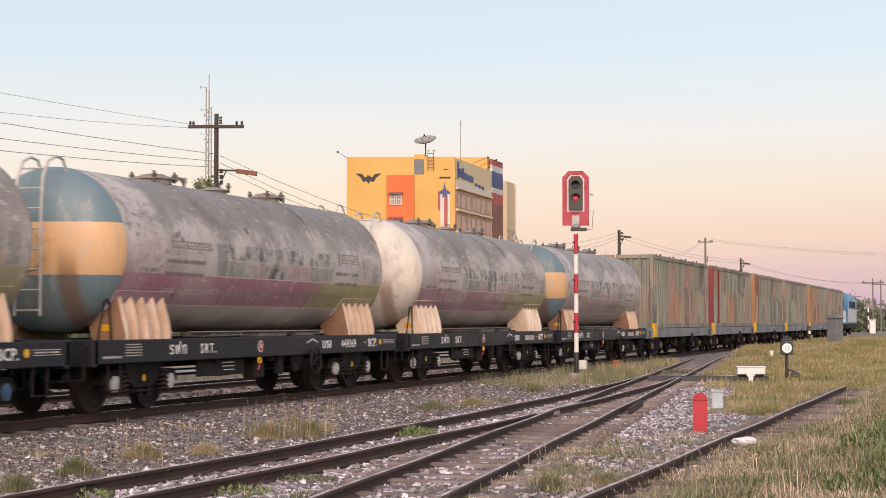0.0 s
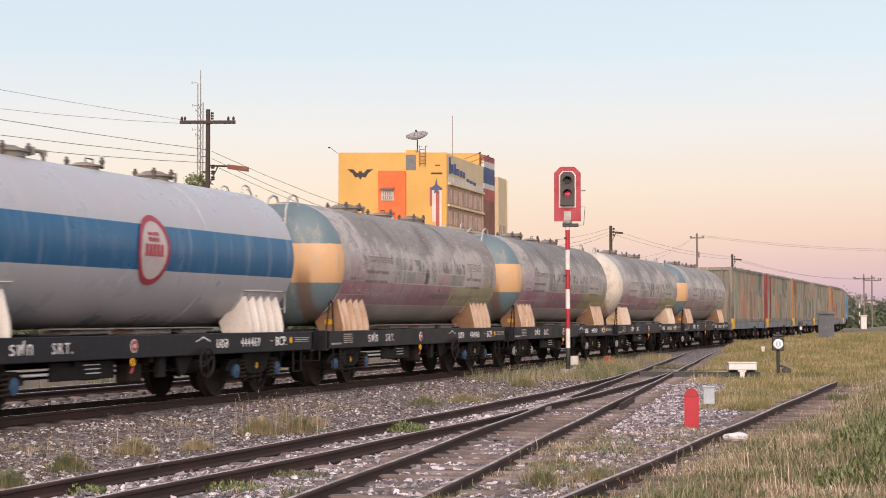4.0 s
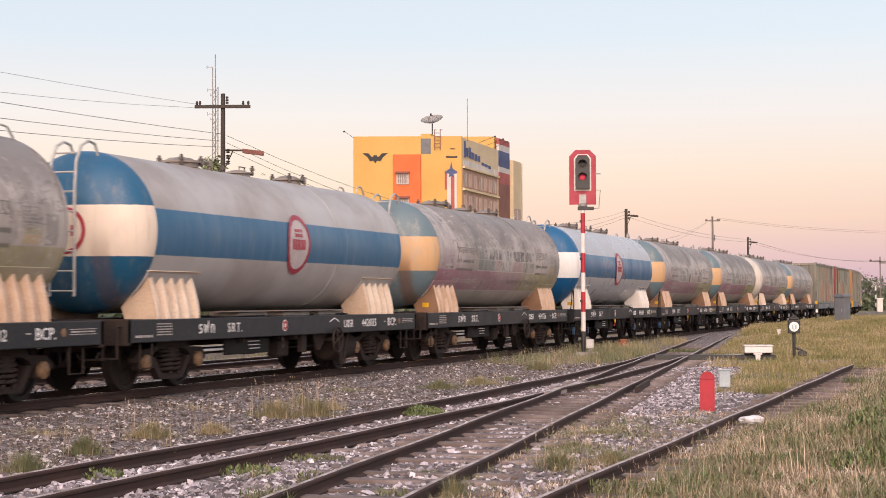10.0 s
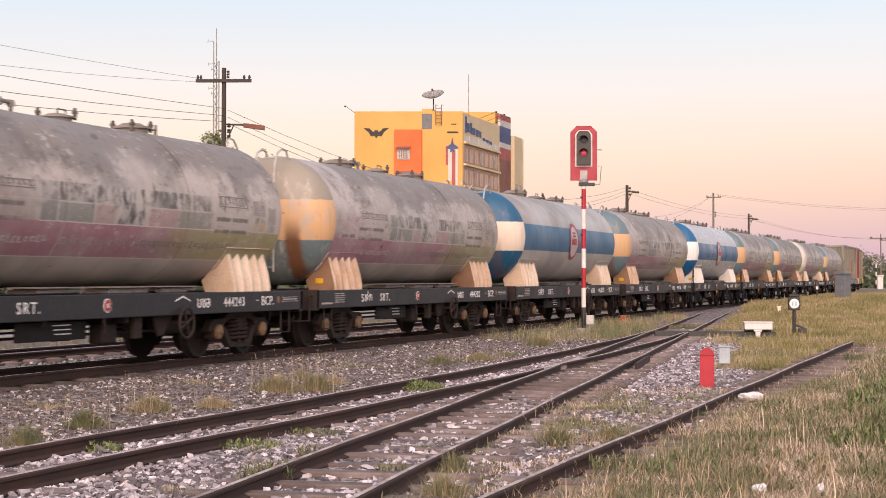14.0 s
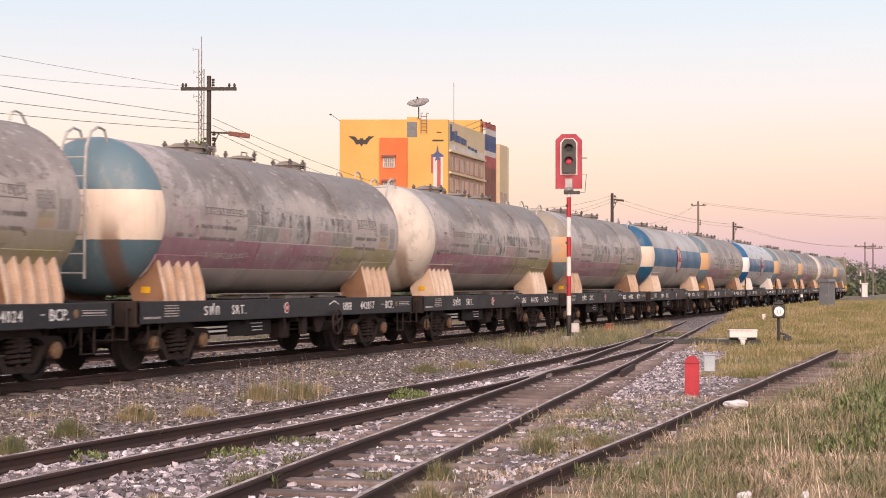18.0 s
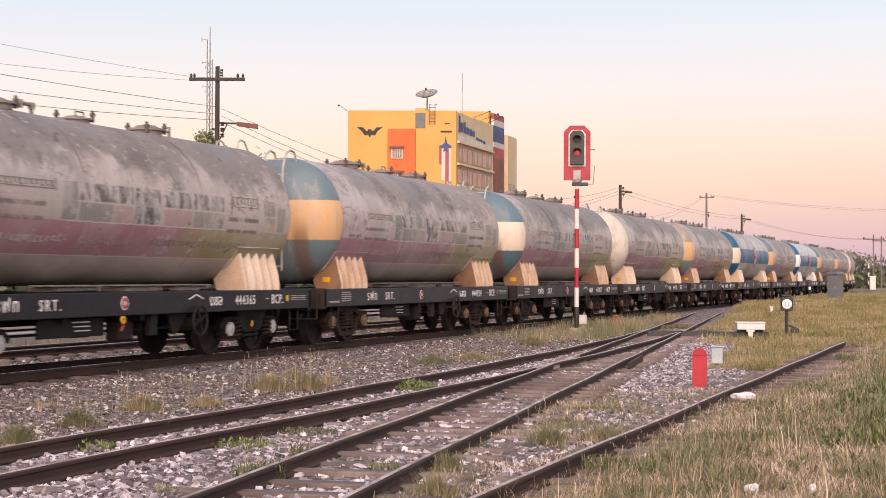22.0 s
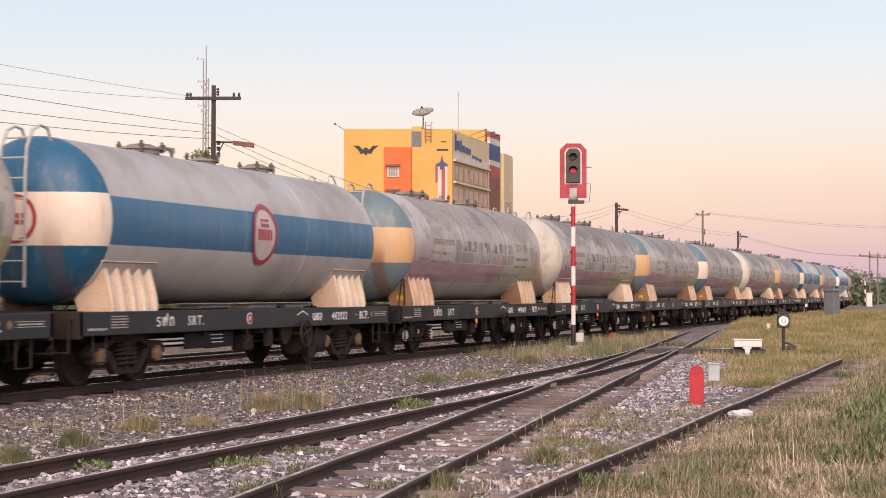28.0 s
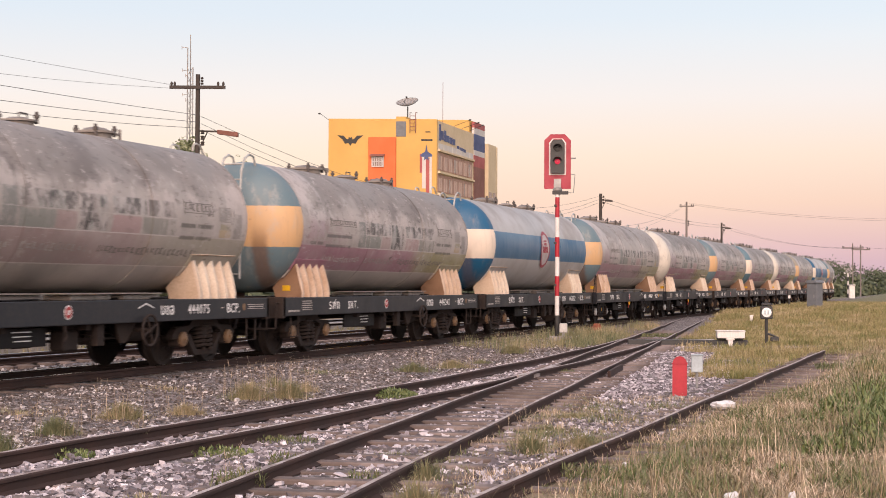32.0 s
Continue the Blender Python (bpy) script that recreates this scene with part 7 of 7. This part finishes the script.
def lush():
    """Bright broad-leaved clumps."""
    rs = np.random.RandomState(9)
    out = []
    for x, y, r, h, m in ((-7.72, 20.85, 0.45, 0.17, 900), (-7.6, 12.5, 0.22, 0.13, 160), (-7.85, 12.0, 0.16, 0.12, 110), (-6.5, 13.25, 0.3, 0.1, 200), (-7.0, 13.3, 0.2, 0.08, 100), (-1.15, 17.4, 0.5, 0.44, 620), (-1.08, 13.3, 0.3, 0.32, 360), (-0.75, 16.2, 0.4, 0.44, 420),
                          (-1.6, 16.5, 0.35, 0.16, 170), (-2.45, 17.2, 0.25, 0.12, 110), (-0.7, 14.6, 0.35, 0.38, 320), (-0.95, 20.5, 0.5, 0.38, 300), (-1.35, 11.9, 0.2, 0.14, 110), (-0.6, 18.8, 0.5, 0.36, 260)):
        for _ in range(int(m * 1.7)):
            a, d = rs.uniform(0, 6.283), r * math.sqrt(rs.uniform())
            px, py = x + d * math.cos(a), y + d * math.sin(a)
            top = h * (1.0 - 0.6 * (d / r) ** 2)
            out.append((px, py, ground_z(px, py) + top * rs.uniform(0, 0.75), top * rs.uniform(0.15, 0.4), rs.uniform(0, 6.283), rs.uniform(0.45, 0.98)))
    return out


def weeds():
    rs = np.random.RandomState(8)
    out = []
    for x, y, r, h, m in ((-6.85, 13.5, 0.2, 0.1, 110), (-5.55, 12.5, 0.14, 0.16, 90), (-5.3, 11.1, 0.22, 0.2, 150), (-6.4, 14.5, 0.3, 0.1, 130), (-4.55, 11.8, 0.14, 0.12, 60), (-2.95, 12.6, 0.22, 0.18, 160), (-7.3, 44.5, 0.7, 0.16, 300), (-8.9, 47, 0.6, 0.15, 300),
                          (-1.6, 14.5, 0.25, 0.2, 90), (-2.0, 16.2, 0.3, 0.2, 110), (-0.9, 13.2, 0.3, 0.28, 130), (-1.8, 19.5, 0.5, 0.22, 150), (-1.4, 22.0, 0.5, 0.3, 150), (-2.2, 20.8, 0.35, 0.18, 110), (-1.6, 27, 0.8, 0.3, 200), (-0.8, 15.2, 0.4, 0.3, 170), (-1.75, 12.4, 0.2, 0.16, 90), (-2.45, 11.3, 0.2, 0.12, 90), (-1.9, 13.9, 0.3, 0.18, 130), (-2.5, 17.2, 0.3, 0.14, 130),
                          (-18.9, 27, 0.5, 0.25, 260), (-19.1, 33, 0.6, 0.25, 300), (-18.8, 41, 0.6, 0.25, 300), (-6.9, 27.5, 0.25, 0.08, 90), (-2.6, 30.5, 0.25, 0.2, 160)):
        for _ in range(int(m * 2.2)):
            a, d = rs.uniform(0, 6.283), r * math.sqrt(rs.uniform())
            px, py = x + d * math.cos(a), y + d * math.sin(a)
            out.append((px, py, ground_z(px, py) + h * rs.uniform(0, 0.65), h * rs.uniform(0.15, 0.5), rs.uniform(0, 6.283), rs.uniform(0.35, 0.98)))
    return out


scatter_blades("green_weeds", "low green weeds among the stones and grass", M_green, weeds(), 22, 0.0045)
scatter_blades("leafy_weeds", "bright green leafy weeds", M_lush, lush(), 26, 0.0085)

# ---- litter ----
M_paper = surface("white_plastic", (0.72, 0.70, 0.70), (0.64, 0.62, 0.64), 0.5, scale=12, dirty=0.15)


def crumple(name, label, x, y, sx, sy, sz, seed, material):
    r2 = random.Random(seed)
    s, n = Shape(), 9
    prof = []
    for i in range(6):
        w = math.pi * (i + 0.3) / 6.6
        prof.append((-math.cos(w), math.sin(w)))
    vs, fs = [], []
    for u, rr in prof:
        for k in range(n):
            a = 2 * math.pi * k / n
            j = r2.uniform(0.7, 1.25)
            vs.append((x + sx * u, y + sy * rr * math.cos(a) * j, ground_z(x, y) + 0.05 + sz * (0.8 + rr * math.sin(a) * j)))
    for i in range(5):
        fs += [(i * n + k, i * n + (k + 1) % n, (i + 1) * n + (k + 1) % n, (i + 1) * n + k) for k in range(n)]
    fs += [tuple(range(n)), tuple(5 * n + k for k in range(n))]
    tagged(new(name, s.add(vs, fs).mesh(name, material, smooth=False)), label, "litter")


crumple("plastic_bag", "crumpled white plastic bag by the rail", -2.92, 19.75, 0.17, 0.08, 0.06, 1, M_paper)
crumple("paper_scrap", "crumpled white paper in the grass", -1.46, 10.2, 0.05, 0.045, 0.035, 2, M_paper)
crumple("paper_scrap", "small white scrap in the grass", -2.77, 13.25, 0.035, 0.03, 0.02, 3, M_paper)
crumple("paper_scrap", "tiny white scrap in the grass", -1.08, 10.15, 0.025, 0.025, 0.03, 4, M_paper)

# ---- trees, crossing sign and far things ----
# leaf tones are lightened and greyed to stand in for distance haze
M_leaf = island_ramp("tree_leaf", [(0, (0.045, 0.06, 0.032)), (0.5, (0.08, 0.10, 0.05)), (1, (0.14, 0.15, 0.08))], 0.7, 6, 0.0)
M_young = island_ramp("young_leaf", [(0, (0.12, 0.14, 0.06)), (0.5, (0.20, 0.225, 0.11)), (1, (0.32, 0.325, 0.19))], 0.7, 6, 0.0)
M_bark = surface("bark", (0.10, 0.075, 0.055), (0.07, 0.052, 0.04), 0.9, scale=3, bump=0.5)


def make_tree(x, y, h, spread, seed, leaves=900, label="dense green tree beyond the line", low=0.25, leaf=0.3, drop=0.09):
    r2 = random.Random(seed)
    t = thing("tree", label, "tree", "trees behind the railway", m=pose(x, y, -0.3))
    tr = Shape().tube([(0, 0, -0.2), (0.05 * h * r2.uniform(-1, 1), 0.03 * h, h * 0.45), (0.06 * h * r2.uniform(-1, 1), 0, h * 0.85)], [0.03 * h, 0.02 * h, 0.006 * h], 8)
    tips = []
    for k in range(11):
        z = h * r2.uniform(low, 0.75)
        a, d = r2.uniform(0, 6.28), spread * r2.uniform(0.35, 0.9)
        end = (d * math.cos(a), d * math.sin(a), min(h * 0.97, z + h * r2.uniform(0.05, 0.25)))
        tr.tube([(0, 0, z * 0.9), (end[0] * 0.5, end[1] * 0.5, (z + end[2]) / 2), end], [0.012 * h, 0.008 * h, 0.003 * h], 5)
        tips.append(end)
    tips.append((0, 0, h * 0.92))
    part("trunk", tr, M_bark, t)
    s = Shape()
    for k in range(leaves):
        c = tips[k % len(tips)]
        q = [c[i] + r2.gauss(0, (0.26 * spread, 0.26 * spread, drop * h)[i]) for i in range(3)]
        if q[2] < 0.08 * h:
            continue
        u = Vector((r2.gauss(0, 1), r2.gauss(0, 1), r2.gauss(0, 0.6))).normalized() * leaf * r2.uniform(0.5, 1.2)
        v = u.orthogonal().normalized() * leaf * r2.uniform(0.25, 0.5)
        p = Vector(q)
        s.add([p - u, p + v, p + u, p - v + Vector((0, 0, leaf * 0.2))], [(0, 1, 2, 3)])
    part("crown", s, M_young if drop < 0.05 else M_leaf, t, smooth=False)
    return t


for i, (x, y, h, w) in enumerate(((-22.5, 262, 8.2, 3.4), (-18.8, 258, 7.0, 3.6), (-15.2, 256, 6.3, 3.6), (-11.4, 258, 5.8, 3.8), (-7.0, 262, 5.8, 4.0), (-2.0, 265, 6.2, 4.0), (4, 268, 6.8, 4.2), (-27.5, 270, 6.5, 4.0), (-33, 276, 6.2, 4.0), (10, 266, 6.0, 4.2))):
    make_tree(x, y, h * 0.66, w, 30 + i, 3000, low=0.1, leaf=0.24)
make_tree(-38.0, 73.5, 8.65, 0.75, 51, 1500, "slim tree top beside the tarred pole", 0.8, 0.13, 0.035)
make_tree(-36.2, 75.0, 7.75, 0.55, 52, 600, "thin leafy tree behind the train", 0.8, 0.10, 0.03)

far = thing("hedge_bank", "low dark hedge on the far side of the crossing", "hedge", m=pose(-8, 250, -0.2))
hs, r2 = Shape(), random.Random(4)
for k in range(2600):
    p = Vector((r2.uniform(-14, 26), r2.gauss(0, 1.2), abs(r2.gauss(0, 1.1)) + 0.1))
    u = Vector((r2.gauss(0, 1), r2.gauss(0, 1), r2.gauss(0, 1))).normalized() * 0.45
    v = u.orthogonal().normalized() * 0.25
    hs.add([p - u, p + v, p + u, p - v], [(0, 1, 2, 3)])
part("foliage", hs, M_leaf, far, smooth=False)
part("stems", Shape().tube([(-13, 0, 0), (-13, 0, 1.2)], 0.1, 6).tube([(5, 0, 0), (5, 0, 1.2)], 0.1, 6).tube([(20, 0, 0), (20, 0, 1.2)], 0.1, 6), M_bark, far)

cs = thing("crossing_sign", "white crossed board sign on a striped post", "crossing sign", m=facing(-11.75, 160, 0.3, 12))
for k in range(6):
    part("post_band", Shape().lathe([(k * 0.4, 0.07), (k * 0.4 + 0.4, 0.07)], "z", (0, 0, 0), 12), M_white if k % 2 else M_black, cs)
for sgn in (-1, 1):
    c, d = math.cos(math.radians(35)), sgn * math.sin(math.radians(35))
    def arm(half, wide, y0, y1):
        return Shape().prism([(-half * c + wide * d, 2.6 - half * d - wide * c), (half * c + wide * d, 2.6 + half * d - wide * c),
                              (half * c - wide * d, 2.6 + half * d + wide * c), (-half * c - wide * d, 2.6 - half * d + wide * c)], "y", y0, y1)
    y0 = -0.10 if sgn > 0 else -0.14
    part("board", arm(0.45, 0.085, y0, y0 + 0.02), M_white, cs, "white crossed board")
    part("board_marks", arm(0.40, 0.055, y0 - 0.006, y0 - 0.002), M_black, cs)
wb = thing("concrete_box", "white concrete equipment box by the crossing", "equipment box", m=facing(-11.25, 158, 0.35, 12))
part("body", Shape().box(-0.27, 0.27, -0.25, 0.25, -0.1, 1.1, 0.03), M_white, wb)
part("lid", Shape().box(-0.33, 0.33, -0.3, 0.3, 1.1, 1.22, 0.04), M_white, wb)

# added hedge: blocks the bright building foot in the gaps between wagons
hr = thing("hedge_row", "long dark hedge added to cover the foot of the building", "hedge", m=pose(-46, 60, -0.35))
r3 = random.Random(14)
for k in range(22):
    y0 = k * 9.5
    h0 = r3.uniform(1.7, 2.5)
    bush = Shape()
    for _ in range(420):
        a = r3.uniform(0, 6.283)
        p = Vector((r3.gauss(0, 1.0), y0 + r3.gauss(0, 2.6), h0 * min(1.0, abs(r3.gauss(0.45, 0.28)))))
        u = Vector((r3.gauss(0, 1), r3.gauss(0, 1), r3.gauss(0, 1))).normalized() * 0.42
        v = u.orthogonal().normalized() * 0.26
        bush.add([p - u, p + v, p + u, p - v], [(0, 1, 2, 3)])
    part("bush", bush, M_leaf, hr, smooth=False)
    part("stem", Shape().tube([(0, y0, 0), (0.1, y0 + 0.2, h0 * 0.7)], [0.08, 0.03], 6), M_bark, hr)


def motions():
    times = [0, 1, 2, 3, 4, 5, 6, 7.5, 9, 10.5, 12, 13.5, 15, 16.5, 18, 19.5, 21, 22.5, 24, 25.5, 27, 28.5, 30, 31, 32]
    for w, ahead in TRAIN:
        walk(w, [(t, on_line(run(t) + ahead)) for t in times])
    # wheels roll without slip: about a fifth of a turn a row
    n = 320
    stamps = []
    for i in range(n + 1):
        stamps.append(32.0 * i / n)
    for w, ahead in TRAIN:
        for ob in w.children_recursive:
            if ob.name.split(".")[0] == "wheelset":
                at = ob.matrix_basis.translation.copy()
                walk(ob, [(t, pose(*at, -math.degrees((run(t) - run(0)) / 0.43), 0, 0)) for t in stamps])


motions()
